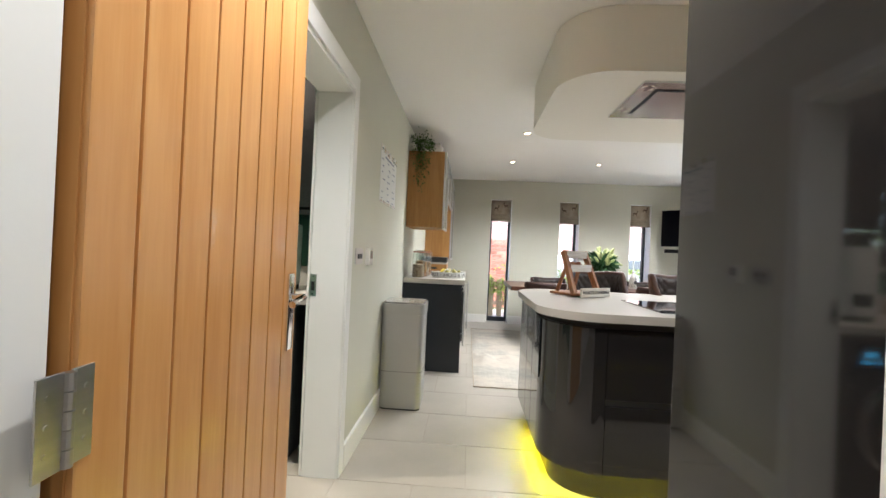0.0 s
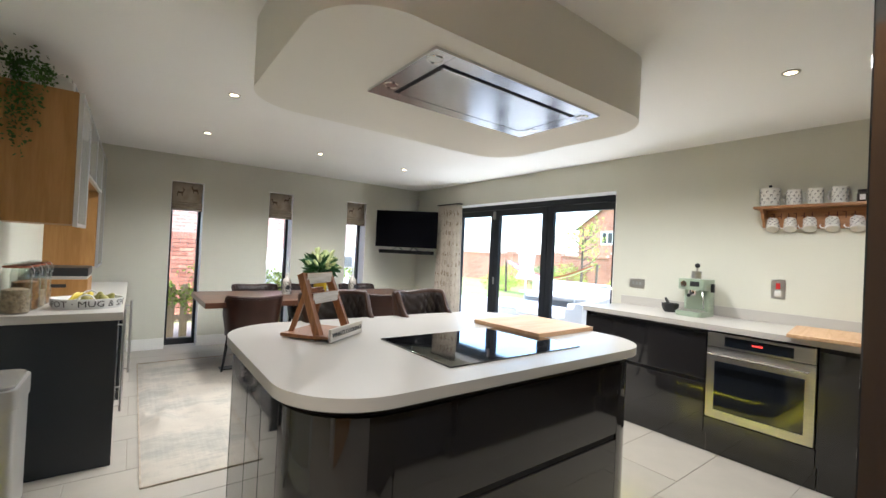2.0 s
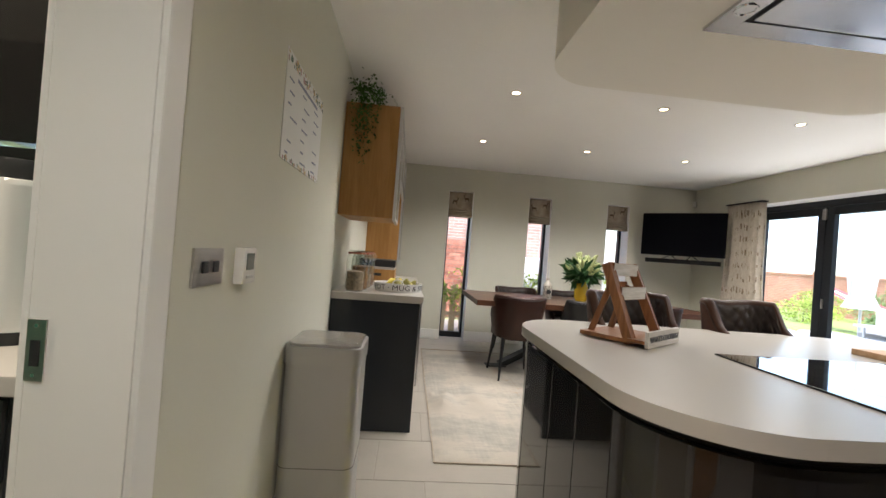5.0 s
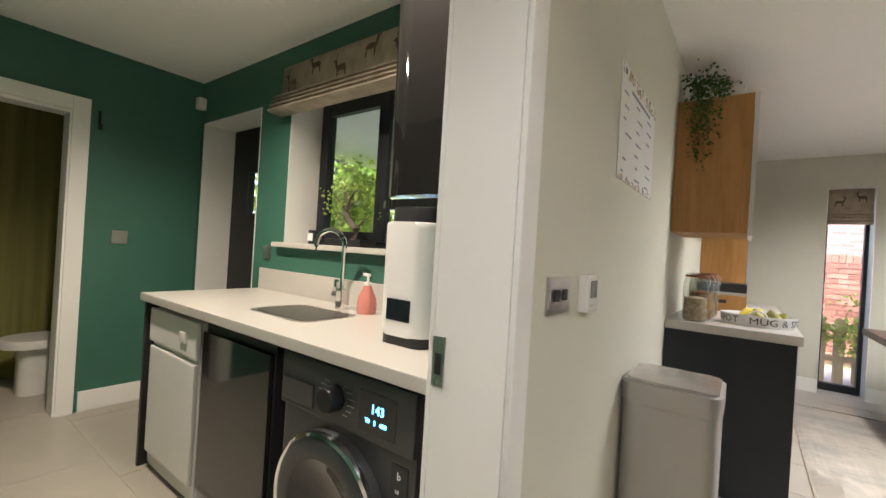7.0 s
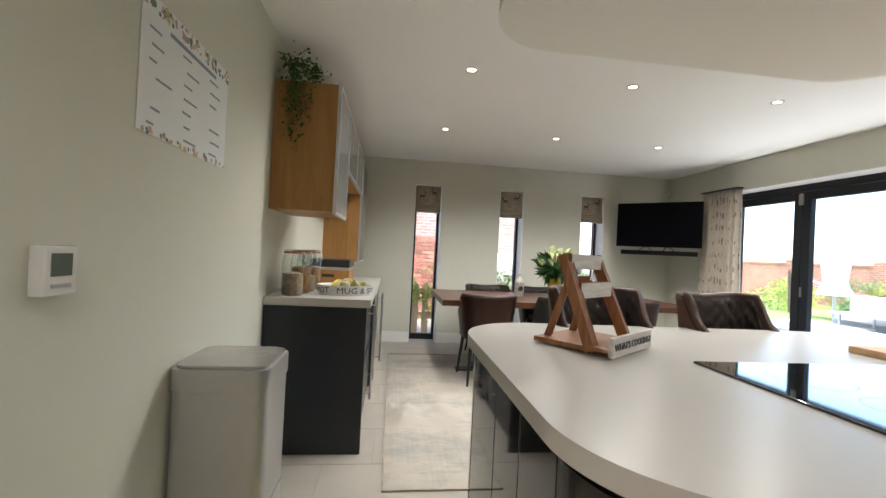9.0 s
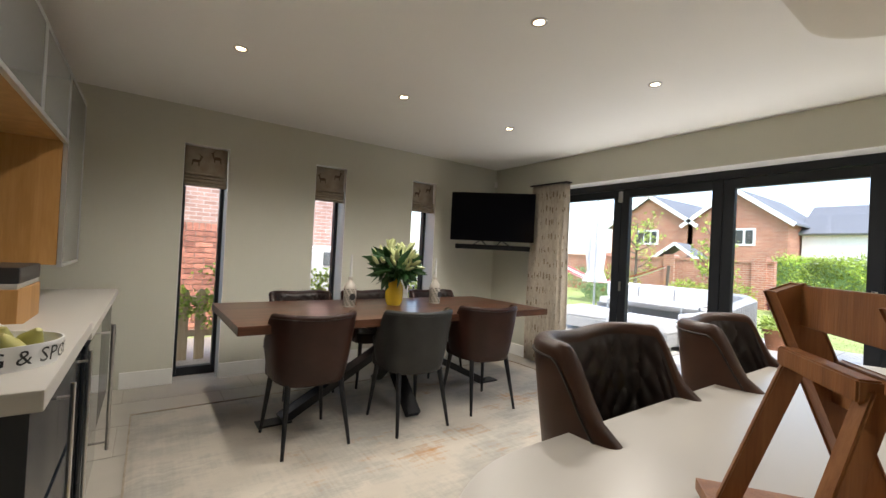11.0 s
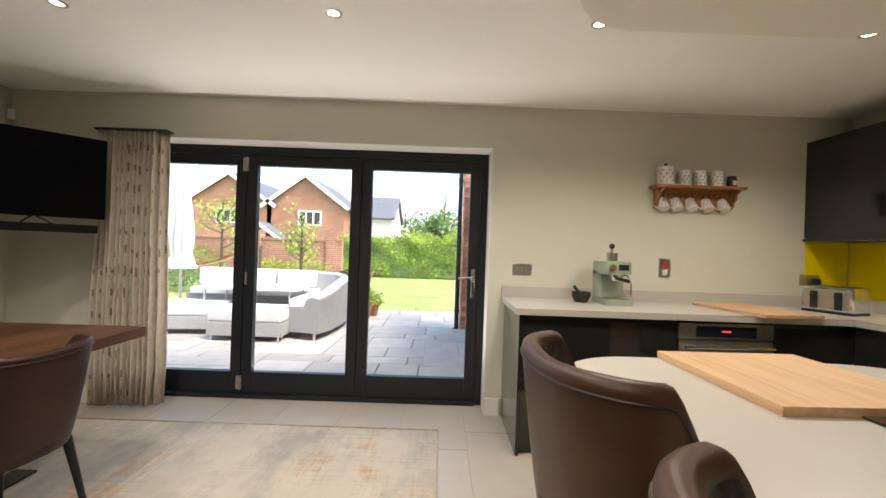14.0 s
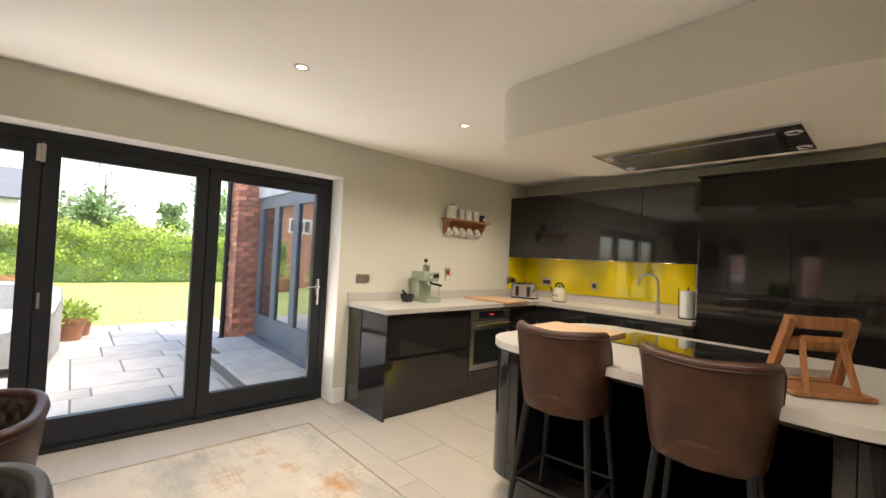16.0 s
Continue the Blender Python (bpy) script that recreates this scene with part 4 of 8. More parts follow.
WZ = WT - 0.04
doors_cab("base_cabinet", "gloss graphite two-drawer base unit by the garden doors", CXF, RX - 0.002, 3.302, 4.27, [(3.302, 4.27, 0.15, 0.495), (3.302, 4.27, 0.52, WZ - 0.03)], "-x")
solo("end_panel", one_box(CXF - 0.003, RX - 0.002, 4.272, 4.292, 0, WZ, 0.002), M["gloss"], "gloss graphite end panel of the kitchen run", "kitchen cabinet")
doors_cab("oven_housing", "gloss graphite housing below the built-in oven", CXF, RX - 0.002, 2.69, 3.30, [(2.69, 3.30, 0.15, 0.262)], "-x", z1=0.26)
doors_cab("base_cabinet", "gloss graphite corner base unit", CXF, RX - 0.002, CYF, 2.688, [(CYF, 2.688, 0.15, WZ - 0.03)], "-x")
sx = [2.145, 2.72, 3.32, CXF - 0.003]
for a, b in zip(sx, sx[1:]):
    doors_cab("base_cabinet", "gloss graphite base unit below the yellow splashback", a, b, BY + 0.002, CYF, [(a, b, 0.15, WZ - 0.03)], "+y")
# worktop in an L
bm = prism(bm_new(), [(2.145, BY + 0.002), (RX - 0.002, BY + 0.002), (RX - 0.002, 4.315), (CXF - 0.025, 4.315), (CXF - 0.025, CYF + 0.02), (2.145, CYF + 0.02)], WZ, WT, 0.004)
solo("worktop", bm, M["top"], "off-white quartz worktop turning the corner of the kitchen", "worktop")
solo("upstand", one_box(RX - 0.016, RX - 0.002, BY + 0.02, 4.315, WT, WT + 0.085, 0.002), M["top"], "low quartz upstand along the wall", "worktop")
solo("upstand", one_box(2.145, RX - 0.018, BY + 0.002, BY + 0.016, WT, WT + 0.085, 0.002), M["top"], "low quartz upstand below the splashback", "worktop")
solo("splashback", one_box(2.30, RX - 0.012, BY + 0.002, BY + 0.010, WT + 0.087, 1.43), M["yellow"], "bright yellow glass splashback", "splashback")
solo("splashback", one_box(RX - 0.010, RX - 0.002, BY + 0.012, 1.96, WT + 0.087, 1.43), M["yellow"], "short return of the yellow glass splashback", "splashback")
# wall units
UB, UT = 1.435, 2.20
wu = [2.145, 2.70, 3.54, RX - 0.002]
for a, b in zip(wu, wu[1:]):
    c = thing("wall_cabinet", (0, 0, 0), "gloss graphite wall unit over the yellow splashback", "kitchen cabinet", "gloss wall units")
    part("body", one_box(a + 0.001, b - 0.001, BY + 0.002, 1.955, UB + 0.004, UT - 0.002), M["carc"], c)
    part("door", one_box(a + 0.0015, b - 0.0015, 1.957, 1.976, UB + 0.02, (UB + UT) / 2 - 0.002 if b < 4 else UT, 0.0025), M["gloss"], c)
    if b < 4:
        part("door", one_box(a + 0.0015, b - 0.0015, 1.957, 1.976, (UB + UT) / 2 + 0.001, UT, 0.0025), M["gloss"], c)
solo("pelmet", one_box(2.145, RX - 0.002, 1.92, 1.985, UB - 0.004, UB + 0.018, 0.002), M["gloss"], "graphite light pelmet under the wall units", "kitchen cabinet")
for x in (2.5, 3.1, 3.75):
    lt = thing("cabinet_light", (x, 1.80, UB + 0.003), "small round light under the wall units, lit", "cabinet light", "lights under the wall units")
    bm = bm_new()
    lathe(bm, [(0.0, -0.006), (0.028, -0.006), (0.032, 0.0)], n=20)
    part("lamp", bm, M["led"], lt)
    spot(x, 1.80, UB - 0.012, 0.5, 140, 0.9, (1.0, 0.83, 0.6))
# tall units
TX = [0.90, 1.50, 2.14]
TYF = 2.125    # fronts of the tall units
for i, (a, b) in enumerate(zip(TX, TX[1:])):
    c = thing("tall_cabinet", (0, 0, 0), "full-height gloss graphite larder unit with two doors", "kitchen cabinet", "tall gloss units")
    part("body", one_box(a + 0.001, b - 0.001, BY + 0.002, TYF - 0.02, 0.15, 2.19), M["carc"], c)
    part("door", one_box(a + 0.0015, b - 0.0015, TYF - 0.019, TYF, 0.15, 1.165, 0.0025), M["gloss"], c)
    part("door", one_box(a + 0.0015, b - 0.0015, TYF - 0.019, TYF, 1.20, 2.19, 0.0025), M["gloss"], c)
    part("plinth", one_box(a + 0.001, b - 0.001, TYF - 0.07, TYF - 0.055, 0, 0.15), M["gloss"], c)
solo("end_panel", one_box(0.878, 0.899, BY + 0.012, TYF + 0.003, 0, 2.215, 0.0015), M["gloss"], "full-height gloss graphite end panel by the entrance", "kitchen cabinet")
solo("cornice", one_box(0.899, 2.16, BY + 0.002, TYF + 0.012, 2.195, 2.215, 0.003), M["gloss"], "dark top board over the tall units", "kitchen cabinet")

# oven
ov = thing("oven", (CXF - 0.004, 2.995, 0.27), "built-in stainless steel oven with a black glass door", "oven")
part("body", one_box(0.03, 0.55, -0.29, 0.29, 0.0, 0.60), M["carc"], ov)
part("control_panel", one_box(0, 0.028, -0.297, 0.297, 0.50, 0.596, 0.004), M["steel"], ov, "steel control panel")
part("display", one_box(-0.003, 0.002, -0.19, 0.19, 0.515, 0.582, 0.002), M["ovenglass"], ov, "black glass display")
part("clock", one_box(-0.004, -0.002, -0.03, 0.03, 0.545, 0.556), M["redglow"], ov, "red lit clock")
bm = bm_new()
for y0, y1, z0, z1 in ((-0.297, -0.245, 0, 0.492), (0.245, 0.297, 0, 0.492), (-0.245, 0.245, 0, 0.06), (-0.245, 0.245, 0.40, 0.492)):
    box(bm, 0, 0.028, y0, y1, z0, z1)
part("door_frame", bm, M["steel"], ov)
part("door_glass", one_box(-0.003, 0.02, -0.247, 0.247, 0.058, 0.402, 0.002), M["ovenglass"], ov, "black oven glass")
bm = tube(bm_new(), [(-0.04, -0.275, 0.455), (-0.04, 0.275, 0.455)], 0.009)
for y in (-0.25, 0.25):
    tube(bm, [(-0.04, y, 0.455), (0.003, y, 0.455)], 0.007)
part("handle", bm, M["chrome"], ov, "round steel bar handle")

# ---- west run ----
LW = 0.90
cabw = [5.175, 5.60, 6.03]
for a, b in zip(cabw, cabw[1:]):
    c = doors_cab("base_cabinet", "grey base unit on the west wall with a steel bar handle", LX + 0.002, 0.355, a, b, [(a, b, 0.15, 0.50), (a, b, 0.53, 0.83)], "+x", "blue", z1=0.85, group="west wall base units")
    bm = tube(bm_new(), [(0.39, b - 0.05, 0.18), (0.39, b - 0.05, 0.80)], 0.007)
    for z in (0.22, 0.76):
        tube(bm, [(0.39, b - 0.05, z), (0.354, b - 0.05, z)], 0.005)
    part("handle", bm, M["steel"], c, "tall steel bar handle")
solo("end_panel", one_box(LX + 0.002, 0.362, 5.155, 5.174, 0, 0.852, 0.002), M["blue"], "dark blue-grey end panel of the west units", "kitchen cabinet")
solo("worktop", one_box(LX + 0.002, 0.385, 5.145, 6.05, 0.853, LW, 0.004), M["top"], "off-white quartz worktop on the west units", "worktop")
c = doors_cab("drinks_fridge", "low under-counter unit with a steel frame and tall handle", LX + 0.002, 0.375, 6.055, 6.65, [(6.055, 6.65, 0.10, 0.80)], "+x", "ovenglass", z0=0.10, z1=0.82, group="")
bm = tube(bm_new(), [(0.425, 6.60, 0.16), (0.425, 6.60, 0.79)], 0.009)
for z in (0.2, 0.75):
    tube(bm, [(0.425, 6.60, z), (0.373, 6.60, z)], 0.006)
part("handle", bm, M["steel"], c, "tall steel bar handle")
solo("worktop", one_box(LX + 0.002, 0.385, 6.055, 7.72, 0.823, 0.86, 0.003), M["top"], "lower pale worktop further along the west wall", "worktop")
doors_cab("base_cabinet", "grey base unit at the far end of the west wall", LX + 0.002, 0.355, 6.655, 7.70, [(6.655, 7.70, 0.15, 0.81)], "+x", "blue", z1=0.82, group="west wall base units")


def upper(name, label, y0, y1, z0, z1, ndoor, depth=0.355, open_front=False):
    c = thing(name, (0, 0, 0), label, "kitchen cabinet", "west wall units")
    x1 = LX + depth
    part("body", one_box(LX + 0.002, x1, y0 + 0.001, y1 - 0.001, z0, z1, 0.002), M["oak"], c)
    w = (y1 - y0) / ndoor
    for k in range(ndoor):
        a, b = y0 + k * w + 0.002, y0 + (k + 1) * w - 0.002
        bm = ring_frame(x1 + 0.002, x1 + 0.022, a, b, z0 - 0.012, z1, 0.02, 0.02)
        d = part("door", bm, M["alu"], c, "aluminium-framed door")
        part("glass", one_box(x1 + 0.005, x1 + 0.019, a + 0.02, b - 0.02, z0 + 0.008, z1 - 0.02), M["frost"], d, "grey frosted glass")
    return c


upper("wall_cabinet", "oak wall unit with a grey glass lift-up door", 5.155, 5.70, 1.40, 2.14, 1)
upper("wall_cabinet", "shallow oak bridging unit with grey glass doors", 5.702, 7.05, 1.75, 2.14, 2)
upper("wall_cabinet", "oak wall unit with stacked grey glass doors", 7.052, 7.72, 1.06, 2.14, 1)

# ---- utility room fittings ----
solo("worktop", prism(bm_new(), rrect(-2.37, LX - 0.205, 3.28, UFY - 0.003, (0.0, 0, 0, 0)), 0.86, 0.90, 0.004), M["top"], "off-white worktop in the utility room", "worktop")
solo("upstand", one_box(-2.36, LX - 0.205, UFY - 0.018, UFY - 0.003, 0.90, 1.03, 0.002), M["top"], "low off-white upstand under the window", "worktop")
solo("end_panel", one_box(-2.36, -2.335, 3.30, UFY - 0.003, 0, 0.86, 0.002), M["carc"], "dark end panel of the utility worktop", "kitchen cabinet")
c = thing("base_cabinet", (0, 0, 0), "dark brown-grey sink base unit", "kitchen cabinet")
part("body", one_box(-1.74, -1.20, 3.34, 3.9, 0.12, 0.855), M["carc"], c)
part("door", one_box(-1.735, -1.21, 3.32, 3.339, 0.12, 0.80, 0.003), M["gloss"], c)
# tumble dryer
c = thing("tumble_dryer", (-2.03, 3.33, 0), "white tumble dryer under the worktop", "tumble dryer")
part("body", one_box(-0.28, 0.26, 0.0, 0.55, 0.02, 0.83, 0.02), M["appl"], c)
part("control_panel", one_box(-0.28, 0.26, -0.02, 0.0, 0.66, 0.83, 0.01), M["appl"], c)
part("door", one_box(-0.26, 0.25, -0.02, 0.0, 0.10, 0.64, 0.01), M["appl"], c)
part("handle", one_box(0.10, 0.16, -0.03, -0.018, 0.72, 0.77, 0.005), M["ceramic"], c)
# washing machine
c = thing("washing_machine", (-0.82, 3.33, 0), "graphite washing machine with a round door and lit blue display", "washing machine")
part("body", one_box(-0.30, 0.30, 0.0, 0.55, 0.02, 0.845, 0.012), M["wmgrey"], c)
part("control_panel", one_box(-0.30, 0.30, -0.016, 0.0, 0.665, 0.84, 0.008), M["wmgrey"], c)
part("detergent_drawer", one_box(-0.28, -0.12, -0.022, -0.014, 0.685, 0.76, 0.004), M["wmgrey"], c)
bm = bm_new()
lathe(bm, [(0.0, 0.045), (0.034, 0.045), (0.038, 0.035), (0.040, 0.0)], n=28)
part("dial", bm, M["black"], c, at=pose(-0.015, -0.016, 0.75, 90))
for k in range(6):
    for s in (-1, 1):
        a = radians(-50 + 20 * k)
        bm = beam(bm_new(), (-0.015 + s * 0.055 * math.cos(a), -0.0165, 0.75 + 0.055 * math.sin(a)), (-0.015 + s * 0.085 * math.cos(a), -0.0165, 0.75 + 0.055 * math.sin(a)), 0.002, 0.002)
        part("programme_mark", bm, M["alu"], c)
part("display", one_box(0.09, 0.235, -0.0175, -0.015, 0.69, 0.805), M["ovenglass"], c)
words("143", 0.036, M["display"], "display_digits", c, pose(0.165, -0.0178, 0.758, 90))
words("70   2   400", 0.018, M["display"], "display_digits", c, pose(0.16, -0.0178, 0.722, 90))
bm = bm_new()
lathe(bm, [(0.165, 0.05), (0.20, 0.055), (0.225, 0.045), (0.238, 0.02), (0.242, 0.0)], n=48)
part("door_ring", bm, M["wmgrey"], c, "dark glossy door ring", at=pose(-0.02, -0.002, 0.40, 90))
part("chrome_ring", lathe(bm_new(), [(0.226, 0.044), (0.232, 0.052), (0.240, 0.046), (0.243, 0.030), (0.238, 0.022)], n=48), M["chrome"], c, "bright chrome trim ring", at=pose(-0.02, -0.002, 0.40, 90))
bm = bm_new()
lathe(bm, [(0.0, 0.015), (0.09, 0.02), (0.14, 0.04), (0.165, 0.05)], n=40)
part("door_glass", bm, M["ovenglass"], c, at=pose(-0.02, -0.002, 0.40, 90))
part("energy_sticker", one_box(0.215, 0.275, -0.0025, -0.0005, 0.545, 0.63), M["ink"], c, "black sticker with white print")
words("b", 0.03, M["paper"], "sticker_print", c, pose(0.245, -0.003, 0.60, 90))
words("10", 0.016, M["paper"], "sticker_print", c, pose(0.24, -0.003, 0.558, 90))
# sink
c = thing("sink", (-1.43, 3.60, 0.9), "stainless steel undermount sink bowl in the utility worktop", "sink")
bm = bm_new()
lathe_pts = rrect(-0.21, 0.21, -0.15, 0.15, 0.05, 5)
prism(bm, lathe_pts, -0.004, 0.0015)
part("bowl", bm, M["steel"], c)
bm = prism(bm_new(), rrect(-0.19, 0.19, -0.13, 0.13, 0.05, 5), 0.001, 0.003)
part("basin", bm, mat("sink_shadow", (0.18, 0.17, 0.16), 0.3, 0.9), c)
c = thing("kitchen_tap", (-1.415, 3.80, 0.9), "square chrome mixer tap with an arched spout", "tap")
bm = bm_new()
box(bm, -0.02, 0.02, -0.02, 0.02, 0, 0.10, 0.004)
tube(bm, [(0, 0, 0.10), (0, 0, 0.30)] + [(0 - 0.07 + 0.07 * math.cos(radians(a)), 0 - 0.03 * (1 - math.cos(radians(a))), 0.30 + 0.08 * math.sin(radians(a))) for a in range(15, 181, 15)] + [(-0.14, -0.06, 0.27)], 0.012)
part("spout", bm, M["chrome"], c)
bm = tube(bm_new(), [(-0.02, 0, 0.07), (-0.06, 0, 0.07)], 0.016)
box(bm, -0.055, -0.035, -0.008, 0.008, 0.08, 0.14, 0.003)
part("lever", bm, M["chrome"], c)
c = thing("soap_dispenser", (-1.26, 3.82, 0.9), "pink glass soap bottle with a white pump", "soap dispenser")
bm = bm_new()
lathe(bm, [(0, 0), (0.042, 0), (0.047, 0.02), (0.043, 0.07), (0.022, 0.115), (0.016, 0.13), (0, 0.13)])
part("bottle", bm, M["pinksoap"], c)
bm = bm_new()
lathe(bm, [(0.018, 0.13), (0.018, 0.145), (0.006, 0.148), (0.006, 0.175), (0, 0.175)])
box(bm, -0.03, 0.012, -0.007, 0.007, 0.172, 0.185, 0.003)
part("pump", bm, M["ceramic"], c)
# wall unit with a rounded end, white countertop appliance
c = thing("wall_cabinet", (0, 0, 0), "dark gloss wall unit with a rounded end in the utility room", "kitchen cabinet")
part("body", prism(bm_new(), rrect(-1.0, LX - 0.19, 3.56, UFY - 0.002, (0.16, 0, 0, 0), 12), 1.40, 2.25, 0.003), M["gloss"], c)
part("pelmet", prism(bm_new(), rrect(-1.015, LX - 0.19, 3.545, UFY - 0.002, (0.17, 0, 0, 0), 12), 1.355, 1.385, 0.003), M["gloss"], c)
c = thing("water_purifier", (-0.745, 3.60, 0.90), "tall white countertop appliance with a small dark panel", "small appliance")
part("body", prism(bm_new(), rrect(-0.10, 0.10, -0.13, 0.13, 0.05), 0.03, 0.40, 0.015), M["appl"], c)
part("foot", prism(bm_new(), rrect(-0.095, 0.095, -0.125, 0.125, 0.05), 0.0, 0.03), M["pots"], c)
part("lid", prism(bm_new(), rrect(-0.085, 0.085, -0.115, 0.115, 0.05), 0.40, 0.45, 0.01), M["matblack"], c)
part("panel", one_box(-0.05, 0.05, -0.134, -0.128, 0.08, 0.15, 0.003), M["ovenglass"], c)
c = thing("detergent_bottle", (-0.93, 3.72, 0.90), "white plastic bottle with a yellow label", "bottle")
bm = bm_new()
lathe(bm, [(0, 0), (0.04, 0), (0.042, 0.12), (0.02, 0.2), (0.015, 0.25), (0, 0.25)])
part("bottle", bm, M["ceramic"], c)
part("label", one_box(-0.02, 0.02, -0.044, -0.040, 0.12, 0.17), M["vase"], c)
# bonsai on the sill
c = thing("bonsai", (-1.66, UFY + 0.11, 1.20), "small bright green bonsai in a black dish on the sill", "plant")
part("dish", one_box(-0.15, 0.15, -0.06, 0.06, 0.0, 0.04, 0.008), M["pots"], c)
bm = bm_new()
tr = [(0.03, 0, 0.03), (0.05, 0, 0.10), (-0.02, 0, 0.15), (-0.06, 0.01, 0.20), (-0.03, 0, 0.26), (-0.07, 0, 0.31)]
tube(bm, tr, 0.026, 0.007, 8)
for a, b in ((tr[2], (-0.16, 0, 0.20)), (tr[3], (0.08, 0, 0.27)), (tr[4], (0.06, 0, 0.33)), (tr[1], (0.14, 0.01, 0.17)), (tr[3], (-0.15, 0, 0.29))):
    tube(bm, [a, ((a[0] + b[0]) / 2, 0, (a[2] + b[2]) / 2 + 0.012), b], 0.007, 0.002, 6)
part("trunk", bm, M["bark"], c)
rng = np.random.default_rng(5)
P = []
for cx_, cz_ in ((-0.16, 0.21), (0.08, 0.28), (0.06, 0.34), (0.14, 0.18), (-0.15, 0.30), (-0.07, 0.33), (-0.10, 0.24)):
    P += (rng.normal(size=(26, 3)) * (0.035, 0.03, 0.02) + (cx_, 0, cz_)).tolist()
part("foliage", leaves("foliage", P, 0.020, M["hedge"], 3, 1.1, 0.0), M["hedge"], c)
c = thing("sill_jar", (-1.99, UFY + 0.12, 1.201), "small black jar with a white label on the window sill", "jar")
part("jar", prism(bm_new(), rrect(-0.035, 0.035, -0.035, 0.035, 0.02), 0.0, 0.085, 0.004), M["pots"], c)
part("label", one_box(-0.024, 0.024, -0.0375, -0.0355, 0.02, 0.065), M["paper"], c)
# wall plates, alarm sensor, hook
for x, z, nm in ((-3.05, 1.17, "y"),):
    tagged(solo("wall_socket", one_box(ULX, ULX + 0.01, 3.40, 3.49, 1.12, 1.21, 0.002), M["steel"], "small steel wall plate on the green wall", "wall plate"))
solo("wall_socket", one_box(-2.34, -2.27, UFY - 0.01, UFY, 1.09, 1.17, 0.002), M["steel"], "small steel wall plate on the green wall", "wall plate")
solo("alarm_sensor", one_box(ULX + 0.01, ULX + 0.07, UFY - 0.06, UFY - 0.002, 2.18, 2.27, 0.01), M["ceramic"], "small white alarm sensor in the ceiling corner", "alarm sensor")
c = thing("coat_hook", (ULX, 3.30, 1.93), "black iron coat hook on the green wall", "hook")
part("hook", tube(bm_new(), [(0.004, 0, 0.06), (0.012, 0, 0.03), (0.012, 0, -0.05), (0.04, 0, -0.06), (0.05, 0, -0.03)], 0.007), M["matblack"], c)
# cloakroom toilet
c = thing("toilet", (-4.0, 3.25, 0), "white toilet in the cloakroom", "toilet")
bm = bm_new()
prism(bm, rrect(-0.18, 0.18, -0.28, 0.15, (0.17, 0.17, 0.02, 0.02)), 0.34, 0.40, 0.01)
prism(bm, rrect(-0.12, 0.12, -0.18, 0.15, 0.08), 0.0, 0.34)
part("bowl", bm, M["ceramic"], c)
part("cistern", one_box(-0.18, 0.18, 0.15, 0.34, 0.0, 0.82, 0.02), M["ceramic"], c)

# ---- dining chairs and bar stools ----
def shell(bm, w, d, z_bot, z_top, z_arm, span, t, flare=0.05, n=40, m=12, inner=False, quilt=0.0):
    """A curved tub back about the origin, open towards +y: its back is at -y."""
    def pt(u, v, off):
        a = radians(-90 + span * u)
        k = abs(u)
        q1 = min(1, max(0, (k - 0.60) / 0.24))
        drop = q1 * q1 * (3 - 2 * q1)
        q2 = min(1, max(0, (k - 0.93) / 0.07))
        top = z_top - 0.012 * (1 - min(1, k / 0.4)) ** 2 - (z_top - z_arm) * drop - 0.05 * q2 ** 2
        bot = z_bot + 0.05 * k * k
        z = bot + (top - bot) * v
        h = (z - z_bot) / (z_top - z_bot)
        s = 0.80 + (0.20 + flare) * max(0.0, h) ** 0.75
        e = 0.66
        c, q = math.cos(a), math.sin(a)
        x = math.copysign(abs(c) ** e, c) * (w / 2 * s - off)
        y = math.copysign(abs(q) ** e, q) * (d / 2 * s - off)
        return Vector((x, y, z))
    rows = []
    for j in range(m + 1):
        v = j / m
        rows.append([pt(-1 + 2 * i / n, v, t if inner else 0) for i in range(n + 1)])
    return rows


def skin(bm, rows):
    V = [[bm.verts.new(p) for p in r] for r in rows]
    for a, b in zip(V, V[1:]):
        for i in range(len(a) - 1):
            bm.faces.new((a[i], a[i + 1], b[i + 1], b[i]))
    return V


